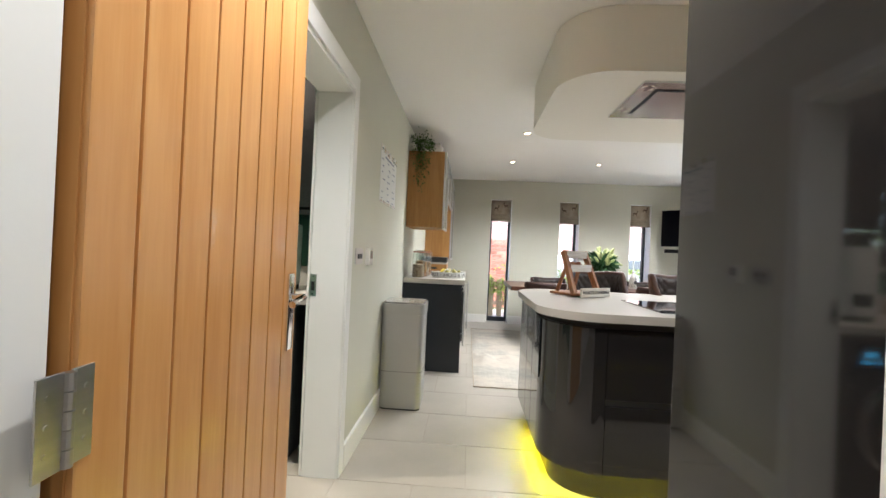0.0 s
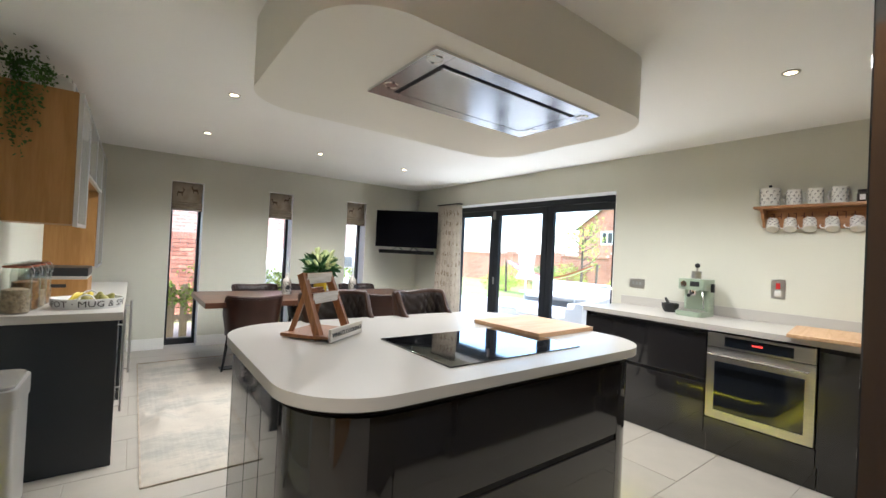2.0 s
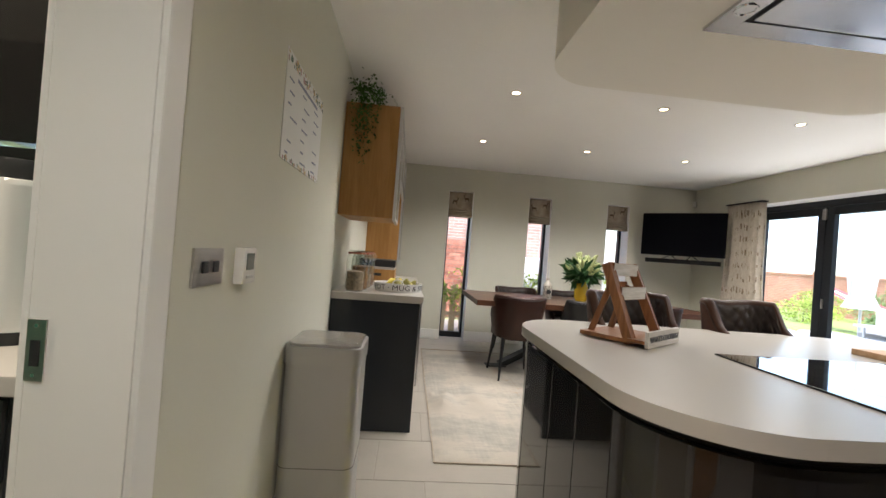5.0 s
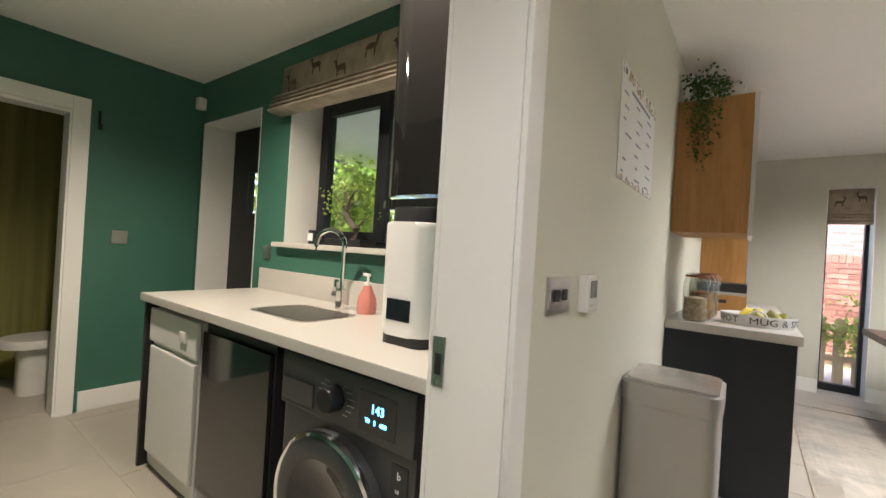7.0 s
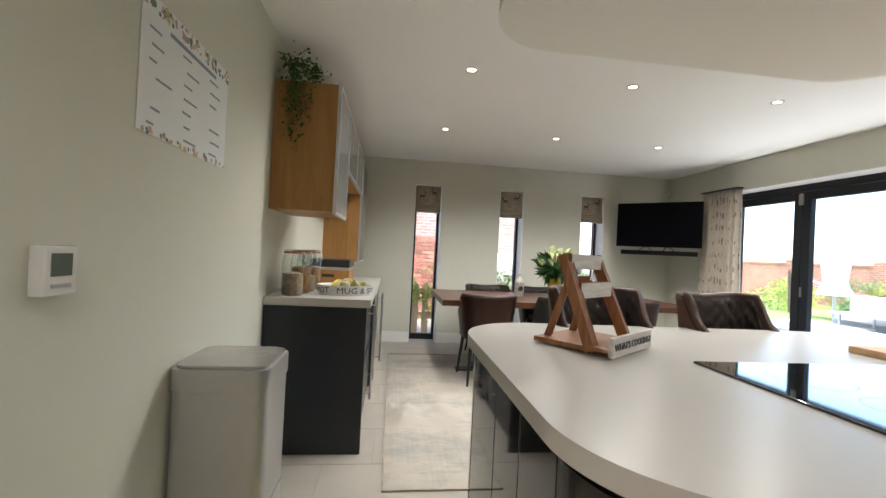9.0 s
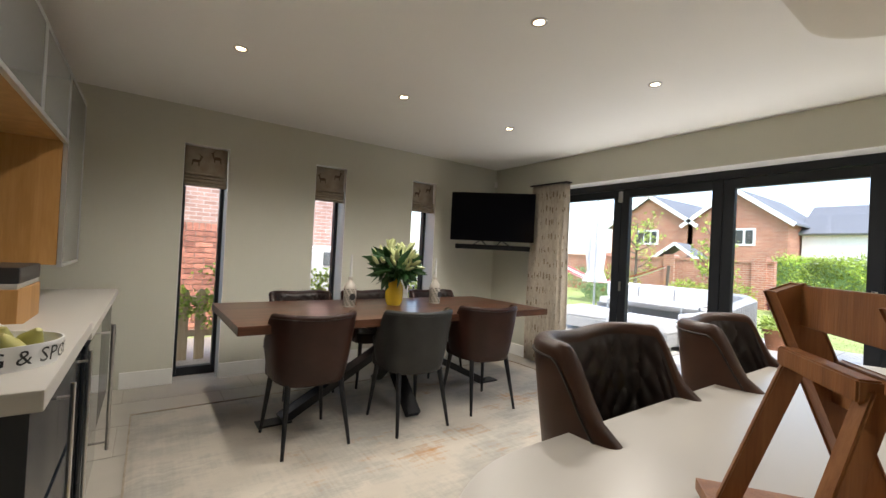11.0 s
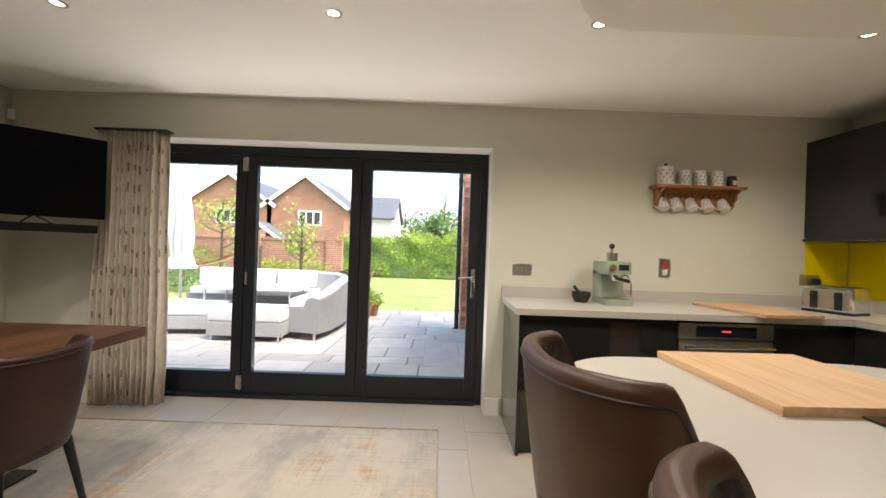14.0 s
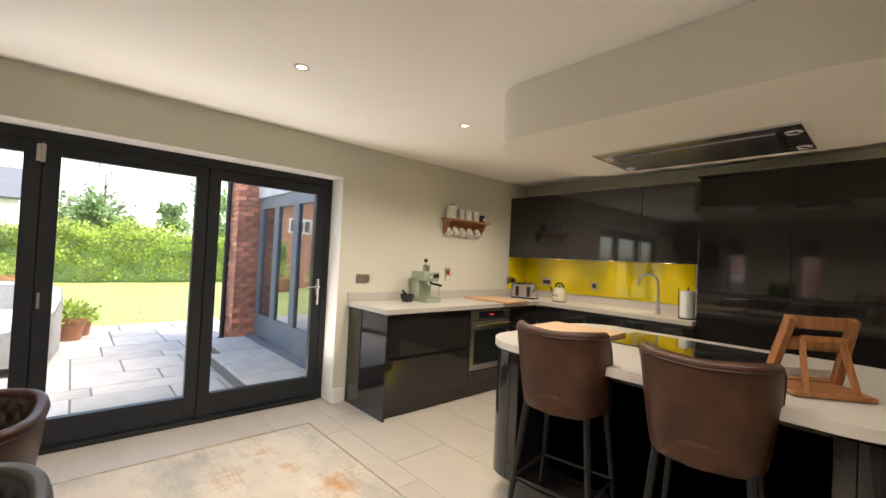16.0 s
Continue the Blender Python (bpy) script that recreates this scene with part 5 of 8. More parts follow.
def tub_back(w, d, z_bot, z_top, z_arm, span, t, flare):
    """The outer leather shell with its rolled rim, and the quilted lining."""
    n, m = 64, 12
    bm = bm_new()
    out = shell(bm, w, d, z_bot, z_top, z_arm, span, t, flare, n, m)
    inn = shell(bm, w, d, z_bot, z_top, z_arm, span, t, flare, n, m, inner=True)
    rim = []
    for a in (25, 50, 75, 105, 130, 155):
        c, q = math.cos(radians(a)), math.sin(radians(a)) * t * 0.5
        rim.append([(out[m][i] + inn[m][i]) / 2 + (out[m][i] - inn[m][i]) / 2 * c + Vector((0, 0, q)) for i in range(n + 1)])
    V = skin(bm, out + rim + inn[::-1])
    for side in (0, n):
        bm.faces.new([r[side] for r in V][:: 1 if side else -1])
    for i in range(n):
        bm.faces.new((V[0][i], V[-1][i], V[-1][i + 1], V[0][i + 1]))
    lin = bm_new()
    n2, m2 = 112, 36
    rows = shell(lin, w, d, z_bot + 0.03, z_top - 0.006, z_arm - 0.004, span * 0.985, t + 0.001, flare, n2, m2, inner=True)
    for j, r in enumerate(rows):
        for i, p in enumerate(r):
            a, b = i / n2 * 26, j / m2 * 9
            q = abs(math.sin(math.pi * (a + b) / 2)) * abs(math.sin(math.pi * (a - b) / 2))
            edge = min(1, j / 3, (m2 - j) / 2, i / 3, (n2 - i) / 3)
            f = 1 - 0.045 * (q ** 0.5) * max(0, edge)
            r[i] = Vector((p.x * f, p.y * f, p.z))
    skin(lin, rows)
    pipe = bm_new()
    edge = [out[m][i] + Vector((out[m][i].x * 0.004, out[m][i].y * 0.004, -0.010)) for i in range(n + 1)]
    tube(pipe, edge, 0.0024, n=6)
    return bm, lin, pipe


def seat_pad(w, d, z, t, bev=0.02):
    pts = rrect(-w / 2, w / 2, -d / 2, d / 2 + 0.02, (0.16, 0.16, 0.06, 0.06), 8)
    return prism(bm_new(), pts, z - t, z, bev, 3)


def make_chair(at, rz, outer, label):
    c = thing("dining_chair", at, label, "chair", "chairs round the dining table", rz)
    back, lin, pipe = tub_back(0.53, 0.50, 0.385, 0.806, 0.59, 124, 0.036, 0.04)
    part("backrest", back, M[outer], c)
    part("quilted_lining", lin, M["brownd"] if outer != "greyl" else M["greyl"], c, "diamond-quilted inner lining")
    part("piping", pipe, M["brownd"] if outer != "greyl" else M["greyl"], c, "stitched seam below the rim")
    part("seat", seat_pad(0.41, 0.42, 0.475, 0.085), M[outer], c)
    for sx in (-1, 1):
        for y0, y1 in ((-0.15, -0.235), (0.17, 0.215)):
            part("leg", tube(bm_new(), [(sx * 0.165, y0, 0.40), (sx * 0.205, y1, 0.0)], 0.019, 0.010, 10), M["black"], c, "tapered black metal leg")
    return c


def make_stool(at, rz):
    c = thing("bar_stool", at, "brown leather bar stool with a quilted tub back", "bar stool", "bar stools at the island", rz)
    back, lin, pipe = tub_back(0.465, 0.45, 0.665, 1.056, 0.87, 116, 0.040, 0.035)
    part("backrest", back, M["stoolb"], c)
    part("quilted_lining", lin, M["brownd"], c, "diamond-quilted inner lining")
    part("piping", pipe, M["brownd"], c, "stitched seam below the rim")
    part("seat", seat_pad(0.375, 0.40, 0.76, 0.09), M["stoolb"], c)
    for sx in (-1, 1):
        for y0, y1 in ((-0.13, -0.20), (0.13, 0.20)):
            part("leg", tube(bm_new(), [(sx * 0.15, y0, 0.685), (sx * 0.215, y1, 0.0)], 0.017, 0.011, 10), M["black"], c, "tapered black metal leg")
    f = 0.30
    px, py = 0.215 - 0.065 * f / 0.685 * 1.0, 0.20 - 0.07 * f / 0.685
    for a, b in (((-px, -py), (px, -py)), ((-px, py), (px, py)), ((-px, -py), (-px, py)), ((px, -py), (px, py))):
        part("footrest", tube(bm_new(), [(*a, f), (*b, f)], 0.008, n=8), M["black"], c)
    return c


brown = "brown leather tub dining chair with thin black legs"
ch = make_chair((1.41, 6.59, 0.012), 3, "brown", brown)
grey = make_chair((2.13, 6.52, 0.012), 0, "greyl", "grey leather tub dining chair with thin black legs")
copy_thing(ch, pose(2.82, 6.55, 0.012, 0, 0, -6))
for x, y, r in ((1.66, 7.50, 182), (2.29, 7.50, 178), (3.02, 7.48, 180)):
    copy_thing(ch, pose(x, y, 0.012, 0, 0, r))
stl = make_stool((2.05, 4.36, 0.0), 180 + 9)
copy_thing(stl, pose(1.425, 4.365, 0.0, 0, 0, 180 + 6))

# ---- dining table ----
tb = thing("dining_table", (2.28, 7.015, 0.012), "long walnut-topped dining table on a black crossed steel base", "table", rz=0.6)
part("tabletop", one_box(-1.31, 1.31, -0.53, 0.53, 0.698, 0.752, 0.004), M["walnut"], tb, "thick walnut plank top")
for a, b in (((-0.93, -0.10, 0.015), (0.42, 0.06, 0.69)), ((0.95, -0.06, 0.015), (-0.42, 0.06, 0.69)), ((-0.08, -0.47, 0.015), (-0.02, 0.40, 0.69)), ((0.08, 0.45, 0.015), (0.04, -0.40, 0.69))):
    part("leg", beam(bm_new(), a, b, 0.10, 0.05, 0.003), M["black"], tb, "flat black steel beam leg")
part("top_plate", one_box(-0.5, 0.5, -0.4, 0.4, 0.688, 0.697), M["black"], tb)
for x, y in ((-0.98, -0.105), (1.0, -0.06)):
    part("foot", one_box(x - 0.11, x + 0.11, y - 0.06, y + 0.06, 0.0, 0.012, 0.002), M["black"], tb, "flat black steel foot")

TZ = 0.764
# lilies in a yellow vase
vs = thing("vase_of_lilies", (2.30, 7.10, TZ), "yellow glazed vase full of lily buds, on the table", "flowers")
bm = bm_new()
lathe(bm, [(0, 0.002), (0.052, 0.0), (0.066, 0.03), (0.072, 0.09), (0.068, 0.15), (0.050, 0.19), (0.044, 0.205), (0.046, 0.215), (0.040, 0.213), (0.038, 0.19)], n=32)
part("vase", bm, M["vase"], vs)
rng = np.random.default_rng(11)
stems, P, D, buds = bm_new(), [], [], bm_new()
for k in range(30):
    a, lean = rng.uniform(0, 2 * math.pi), rng.uniform(0.03, 0.215)
    h = rng.uniform(0.38, 0.50) - lean * 0.55
    tip = Vector((lean * math.cos(a), lean * math.sin(a), h))
    mid = Vector((tip.x * 0.35, tip.y * 0.35, 0.24))
    tube(stems, [(0.01 * math.cos(a), 0.01 * math.sin(a), 0.15), mid, tip], 0.003, n=5)
    for q in range(9):
        f = rng.uniform(0.05, 0.95)
        p = mid.lerp(tip, f)
        b = rng.uniform(0, 2 * math.pi)
        P.append(p)
        D.append((math.cos(b) + tip.x * 4, math.sin(b) + tip.y * 4, rng.uniform(-0.55, 0.6)))
    for q in range(2):
        d = (tip - mid).normalized() + Vector(rng.normal(size=3).tolist()) * 0.35
        d.normalize()
        L, r0 = rng.uniform(0.085, 0.125), rng.uniform(0.014, 0.022)
        pts = [tip + d * L * s for s in (0, 0.2, 0.5, 0.8, 1.0)]
        rr = [0.3, 0.8, 1.0, 0.75, 0.15]
        ring = []
        u = d.orthogonal().normalized()
        w = d.cross(u)
        for p, s in zip(pts, rr):
            ring.append([buds.verts.new(p + r0 * s * (u * math.cos(math.pi * i / 3) + w * math.sin(math.pi * i / 3))) for i in range(6)])
        for x, y in zip(ring, ring[1:]):
            for i in range(6):
                buds.faces.new((x[i], x[(i + 1) % 6], y[(i + 1) % 6], y[i]))
part("stem", stems, M["lilyleaf"], vs)
tagged(part("leaves", leaves("leaves", P, 0.058, M["lilyleaf"], 4, 2.7, 0.12, D), M["lilyleaf"], vs), kind="stuff")
tagged(part("bud", buds, M["bud"], vs, "pale green-white lily buds"), kind="stuff")
for ob in vs.children:
    ob.matrix_basis = Matrix.Scale(1.08, 4)


def candle_bottle(x, y):
    c = thing("candle_bottle", (x, y, TZ), "white printed bottle holding a tall tapering pale candle", "candle holder", "bottles with candles on the table")
    bm = bm_new()
    lathe(bm, [(0, 0), (0.043, 0), (0.045, 0.006), (0.045, 0.135), (0.040, 0.155), (0.020, 0.178), (0.016, 0.20), (0.019, 0.205), (0.018, 0.215), (0, 0.215)], n=28)
    part("bottle", bm, mat("printed_bottle", (0.46, 0.42, 0.36), 0.35, var=0.08, scale=30), c)
    bm = bm_new()
    for k in range(9):
        for i in range(26):
            if (i * 7 + k * 5) % 3:
                a = 2 * math.pi * i / 26 + k * 0.3
                z = 0.018 + k * 0.0135
                q = Vector((0.0458 * math.cos(a), 0.0458 * math.sin(a), z))
                t = Vector((-math.sin(a), math.cos(a), 0)) * 0.0036
                bm.faces.new([bm.verts.new(q + s * t + Vector((0, 0, h))) for s, h in ((-1, -0.0045), (1, -0.0045), (1, 0.0045), (-1, 0.0045))])
    tagged(part("printed_pattern", bm, M["ink"], c, "small dark printed marks"), kind="stuff")
    bm = bm_new()
    lathe(bm, [(0, 0.0), (0.0, 0.0), (0.024, 0.0), (0.024, 0.001), (0, 0.001)], n=20)
    part("badge", bm, M["matblack"], c, "round dark badge", at=pose(0, -0.0462, 0.075, 90))
    part("candle", tube(bm_new(), [(0, 0, 0.21), (0, 0, 0.375)], 0.011, 0.007, 12), M["umbrella"], c)
    for ob in c.children:
        ob.matrix_basis = Matrix.Scale(1.12, 4) @ ob.matrix_basis
    return c


cb = candle_bottle(1.89, 7.09)
copy_thing(cb, pose(2.74, 7.12, TZ, 0, 0, 20))

# ---- rugs ----
def rug(name, x0, x1, y0, y1, z, material, label, seed, ripple):
    rng2 = random.Random(seed)
    nx, ny = int((x1 - x0) / 0.04), int((y1 - y0) / 0.04)
    bm = bm_new()
    G = []
    for j in range(ny + 1):
        row = []
        for i in range(nx + 1):
            x, y = x0 + (x1 - x0) * i / nx, y0 + (y1 - y0) * j / ny
            h = z + 0.008
            q = noise.noise(Vector((x * 7, y * 2.2, seed))) * noise.noise(Vector((x * 1.2, y * 1.1, seed + 3)))
            h += ripple * max(0, 1.6 - x) * max(0, q) * min(1, i / 3, (nx - i) / 3, j / 3, (ny - j) / 3)
            wob = 0.006 * noise.noise(Vector((x * 2, y * 2, seed)))
            row.append(bm.verts.new((x + wob, y + wob, h if 0 < i < nx and 0 < j < ny else z)))
        G.append(row)
    for j in range(ny):
        for i in range(nx):
            bm.faces.new((G[j][i], G[j][i + 1], G[j + 1][i + 1], G[j + 1][i]))
    t = thing(name, (0, 0, 0), label, "rug")
    part("weave", bm, material, t)
    bm = bm_new()
    box(bm, x0 - 0.006, x1 + 0.006, y0 - 0.006, y0 + 0.004, z, z + 0.009, 0.003)
    box(bm, x0 - 0.008, x1 + 0.008, y1 - 0.002, y1 + 0.008, z, z + 0.007)
    box(bm, x0 - 0.008, x0 + 0.002, y0 + 0.002, y1 - 0.002, z, z + 0.007)
    box(bm, x1 - 0.002, x1 + 0.008, y0 + 0.002, y1 - 0.002, z, z + 0.007)
    part("binding", bm, M["linen"], t, "narrow woven edge")
    return t


rug("area_rug", 0.505, 4.08, 4.775, 7.50, 0.001, M["rug"], "large faded cream rug with worn ochre and grey patches", 3, 0.18)

# ---- television in the corner ----
tv = thing("television", (3.80, 7.55, 1.39), "large black television on a corner wall bracket", "television", rz=-43.5)
part("screen", one_box(-0.485, 0.485, -0.012, 0.012, 0.01, 0.575, 0.006), M["screen"], tv)
part("housing", one_box(-0.30, 0.30, 0.012, 0.05, 0.08, 0.45, 0.01), M["matblack"], tv)
part("bracket", one_box(-0.08, 0.08, 0.05, 0.62, 0.22, 0.32, 0.005), M["matblack"], tv)
for s in (-1, 1):
    bm = bm_new()
    beam(bm, (s * 0.12, 0.0, 0.02), (s * 0.22, -0.06, -0.045), 0.012, 0.008)
    beam(bm, (s * 0.12, 0.0, 0.02), (s * 0.05, 0.06, -0.045), 0.012, 0.008)
    part("foot", bm, M["matblack"], tv, "thin splayed black foot")
sb = thing("soundbar", (3.80, 7.53, 1.30), "slim dark soundbar below the television", "soundbar", rz=-43.5)
part("body", prism(bm_new(), rrect(-0.43, 0.43, -0.045, 0.045, 0.02), 0.0, 0.055, 0.006), mat("speaker_cloth", (0.007, 0.007, 0.007), 0.9, bump=0.3, bscale=300, spec=0.1), sb)
part("bracket", one_box(-0.03, 0.03, 0.045, 0.64, 0.01, 0.03), M["matblack"], sb)
tagged(solo("alarm_sensor", one_box(-0.022, 0.022, -0.03, 0.02, -0.04, 0.04, 0.008), M["ceramic"], "small white alarm sensor in the room corner", "alarm sensor", at=pose(4.355, 8.122, 2.19, 0, 0, -45)))

# ---- curtain and blinds ----
cu = thing("curtain", (0, 0, 0), "full-length pleated patterned linen curtain beside the garden doors", "curtain")
bm = bm_new()
pts = []
N = 150
for i in range(N + 1):
    f = i / N
    y = 6.90 + 0.50 * f
    x = 4.305 + 0.032 * math.sin(f * 2 * math.pi * 13) + 0.008 * math.sin(f * 31)
    if f < 0.16:
        x += 0.10 * (1 - f / 0.16) ** 2 * 0.6
    pts.append((x, y))
rows = []
for z in (0.02, 0.3, 0.8, 1.3, 1.8, 2.0, 2.085):
    k = 1 + 0.05 * math.sin(z * 3)
    rows.append([Vector((4.305 + (x - 4.305) * (k if z < 2 else 0.8), 7.15 + (y - 7.15) * (0.97 if z > 1.9 else k), z)) for x, y in pts])
skin(bm, rows)
cloth = part("cloth", bm, M["curtain"], cu)
cloth.modifiers.new("thickness", "SOLIDIFY").thickness = 0.003
part("track", one_box(4.27, 4.36, 6.88, 7.42, 2.085, 2.098), M["matblack"], cu, "dark curtain track")
bm = bm_new()
rs = random.Random(4)
for row in range(13):
    zc = 0.07 + row * 0.154
    for i in range(4, N - 2, 3):
        if rs.random() < 0.25:
            continue
        x, y = pts[i]
        x2, y2 = pts[i + 1]
        h, o, e = rs.uniform(0.025, 0.085), rs.uniform(-0.02, 0.02), -0.0034
        bm.faces.new([bm.verts.new(p) for p in ((x + e, y, zc + o), (x2 + e, y2, zc + o + 0.004), (x2 + e, y2, zc + o + h), (x + e, y, zc + o + h * 0.95))])
tagged(part("print", bm, mat("curtain_print", (0.24, 0.18, 0.12), 0.95, var=0.3, scale=30), cu, "bands of small brown upright printed marks"), kind="stuff")


def roman_blind(x0, x1, y, ztop, zbot, label, group, depth=0.045):
    b = thing("roman_blind", ((x0 + x1) / 2, y, 0), label, "blind", group)
    w = (x1 - x0) / 2
    bm = bm_new()
    fold = min(0.12, (ztop - zbot) * 0.40)
    prof = [(0.0, ztop), (-0.004, ztop - 0.5 * (ztop - zbot - fold)), (-0.012, zbot + fold)]
    for k in range(4):
        z0 = zbot + fold * (1 - k / 4)
        out_ = depth * (1 + 0.25 * k) + 0.008
        prof += [(-out_ * 0.75, z0 - 0.002), (-out_, z0 - fold * 0.07), (-out_, z0 - fold * 0.15), (-out_ * 0.6, z0 - fold * 0.21), (-0.010, z0 - fold * 0.22)]
    prof.append((0.0, zbot))
    rows = [[Vector((-w, yy, zz)), Vector((-w * 0.33, yy, zz)), Vector((w * 0.33, yy, zz)), Vector((w, yy, zz))] for yy, zz in prof]
    skin(bm, rows)
    o = part("cloth", bm, M["linen"], b)
    o.modifiers.new("thickness", "SOLIDIFY").thickness = 0.004
    bm = bm_new()
    rb = random.Random(int(x0 * 100))
    nn = 2 if w < 0.3 else 6
    for k in range(nn):
        u0 = -w + 2 * w * (k + 0.5) / nn
        zc = (ztop + zbot + fold) / 2 + (0.035 if k % 2 else -0.02) + rb.uniform(-0.01, 0.01)
        f = rb.choice((-1, 1)) * (1.0 if w < 0.3 else 1.25)
        g = abs(f)
        for poly in (((-0.034, 0.0), (-0.02, 0.016), (0.022, 0.014), (0.036, 0.004), (0.026, -0.012), (-0.026, -0.012)),
                     ((0.024, 0.006), (0.030, 0.036), (0.044, 0.034), (0.036, 0.002)),
                     ((0.030, 0.034), (0.034, 0.050), (0.056, 0.038), (0.046, 0.030)),
                     ((0.034, 0.048), (0.022, 0.066), (0.028, 0.068), (0.042, 0.048)),
                     ((-0.030, -0.010), (-0.034, -0.040), (-0.027, -0.040), (-0.018, -0.010)),
                     ((0.016, -0.010), (0.020, -0.040), (0.027, -0.040), (0.028, -0.008))):
            h = rb.uniform(0.9, 1.1)
            tz = lambda q: max(zbot + fold + 0.012, min(ztop - 0.004, zc + q * g * h))
            ty = lambda z: -0.0035 - 0.010 * (ztop - z) / (ztop - zbot - fold) - 0.0012
            vs = [bm.verts.new((max(-w, min(w, u0 + f * px)), ty(tz(pz)), tz(pz))) for px, pz in poly]
            bm.faces.new(vs)
    tagged(part("print", bm, M["linend"], b, "small dark printed figures"), kind="stuff")
    return b


for a, b in WINDOWS:
    roman_blind(a + 0.012, b - 0.012, FY + 0.05, 2.07, 1.715, "folded patterned roman blind at the top of a slim window", "blinds of the slim windows", 0.02)
roman_blind(UWN[0] - 0.08, UWN[1] + 0.08, UFY - 0.02, 2.275, 1.97, "folded patterned roman blind over the utility window", "", 0.05)

# ---- west wall things ----
bn = thing("waste_bin", (-0.055, 4.295, 0), "tall silver-grey recycling bin with a glossy lid", "bin")
part("body", prism(bm_new(), rrect(-0.155, 0.155, -0.15, 0.15, 0.045), 0.012, 0.70, 0.004), M["bin"], bn)
part("collar", prism(bm_new(), rrect(-0.160, 0.160, -0.155, 0.155, 0.048), 0.70, 0.775, 0.006), M["bin"], bn)
part("lid", prism(bm_new(), rrect(-0.148, 0.148, -0.143, 0.143, 0.04), 0.775, 0.787, 0.005), M["binlid"], bn, "glossy sensor lid")
part("base", prism(bm_new(), rrect(-0.15, 0.15, -0.145, 0.145, 0.045), 0, 0.012), M["pots"], bn)
part("seam", prism(bm_new(), rrect(-0.1562, 0.1562, -0.1512, 0.1512, 0.046), 0.278, 0.282), M["binlid"], bn)

sw = thing("light_switch", (LX, 3.462, 1.125), "brushed steel double light switch by the utility doorway", "switch")
part("plate", one_box(0, 0.006, -0.075, 0.075, -0.045, 0.045, 0.002), M["steel"], sw)
for y in (-0.027, 0.027):
    part("rocker", one_box(0.006, 0.012, y - 0.012, y + 0.012, -0.014, 0.014, 0.002), M["matblack"], sw)
th = thing("thermostat", (LX, 3.66, 1.122), "white digital wall thermostat", "thermostat")
part("case", one_box(0, 0.028, -0.046, 0.046, -0.052, 0.052, 0.006), M["ceramic"], th)
part("display", one_box(0.0275, 0.0295, -0.028, 0.028, -0.012, 0.036, 0.001), mat("lcd", (0.10, 0.12, 0.10), 0.2), th)
part("buttons", one_box(0.0275, 0.0305, -0.026, 0.026, -0.036, -0.028, 0.001), M["bin"], th)

# wall planner
wp = thing("wall_planner", (LX, 4.215, 1.695), "white paper wall planner with a flowery border, pinned up", "poster")
part("sheet", one_box(0.001, 0.003, -0.295, 0.295, -0.198, 0.198), M["paper"], wp)
bm = bm_new()
rs = random.Random(9)
flor = bm_new()
cols = {"pink": bm_new(), "yel": bm_new(), "gr": bm_new()}
for k in range(170):
    top = rs.random() < 0.7
    y = rs.uniform(-0.29, 0.29)
    z = rs.uniform(0.155, 0.195) if top else rs.uniform(-0.195, -0.180)
    s = rs.uniform(0.004, 0.011)
    q = cols[rs.choice(("pink", "yel", "gr"))]
    q.faces.new([q.verts.new((0.0034 + k * 2e-6, y + s * math.cos(a), z + s * math.sin(a))) for a in (0, 1.25, 2.5, 3.77, 5.02)])
flor.free()
for k, c in (("pink", (0.45, 0.30, 0.30)), ("yel", (0.55, 0.42, 0.22)), ("gr", (0.13, 0.19, 0.16))):
    tagged(part("border", cols[k], mat("border_" + k, c, 0.8), wp, "printed flower border"), kind="stuff")
for k in range(7):
    for j in range(3):
        if rs.random() < 0.75:
            y, z = -0.26 + j * 0.19 + rs.uniform(0, 0.05), 0.10 - k * 0.045
            box(bm, 0.003, 0.0036, y, y + rs.uniform(0.03, 0.09), z, z + 0.007)
tagged(part("entries", bm, M["blueprint"], wp, "short blue-grey handwritten lines"), kind="stuff")
part("header", one_box(0.003, 0.0037, -0.15, 0.18, 0.125, 0.138), M["blueprint"], wp)

# trailing plant and white jug on the wall unit
pl = thing("trailing_plant", (-0.10, 5.25, 2.14), "trailing green plant in a white pot on the wall unit", "plant")
bm = bm_new()
lathe(bm, [(0, 0), (0.05, 0), (0.062, 0.09), (0.056, 0.09), (0.05, 0.08), (0, 0.08)])
part("pot", bm, M["ceramic"], pl)
rng = np.random.default_rng(21)
P = []
for k in range(52):
    a = rng.uniform(-2.6, 0.3)
    r = rng.uniform(0.05, 0.12)
    x, y = 0.02 + r * math.cos(a) * 0.9, -0.03 + r * math.sin(a) * 0.9
    L = rng.uniform(0.1, 0.50) if y < -0.085 else 0.07
    for s in np.arange(0, L, 0.013):
        P.append((max(-0.115, x) + rng.normal() * 0.012, (y if y > -0.085 else min(y, -0.112)) + rng.normal() * 0.008, 0.10 - s + rng.normal() * 0.008))
for k in range(260):
    P.append((rng.normal() * 0.05, rng.normal() * 0.05 - 0.02, 0.10 + abs(rng.normal()) * 0.035))
tagged(part("foliage", leaves("foliage", P, 0.017, M["leaf"], 6, 1.3, 0.3), M["leaf"], pl, "small round trailing leaves"), kind="stuff")
jg = thing("white_jug", (0.03, 5.40, 2.14), "square cream ceramic jug standing on the wall unit", "jug")
bm = prism(bm_new(), rrect(-0.07, 0.07, -0.07, 0.07, 0.02), 0, 0.09, 0.005)
prism(bm, rrect(-0.05, 0.05, -0.05, 0.05, 0.02), 0.09, 0.125, 0.003)
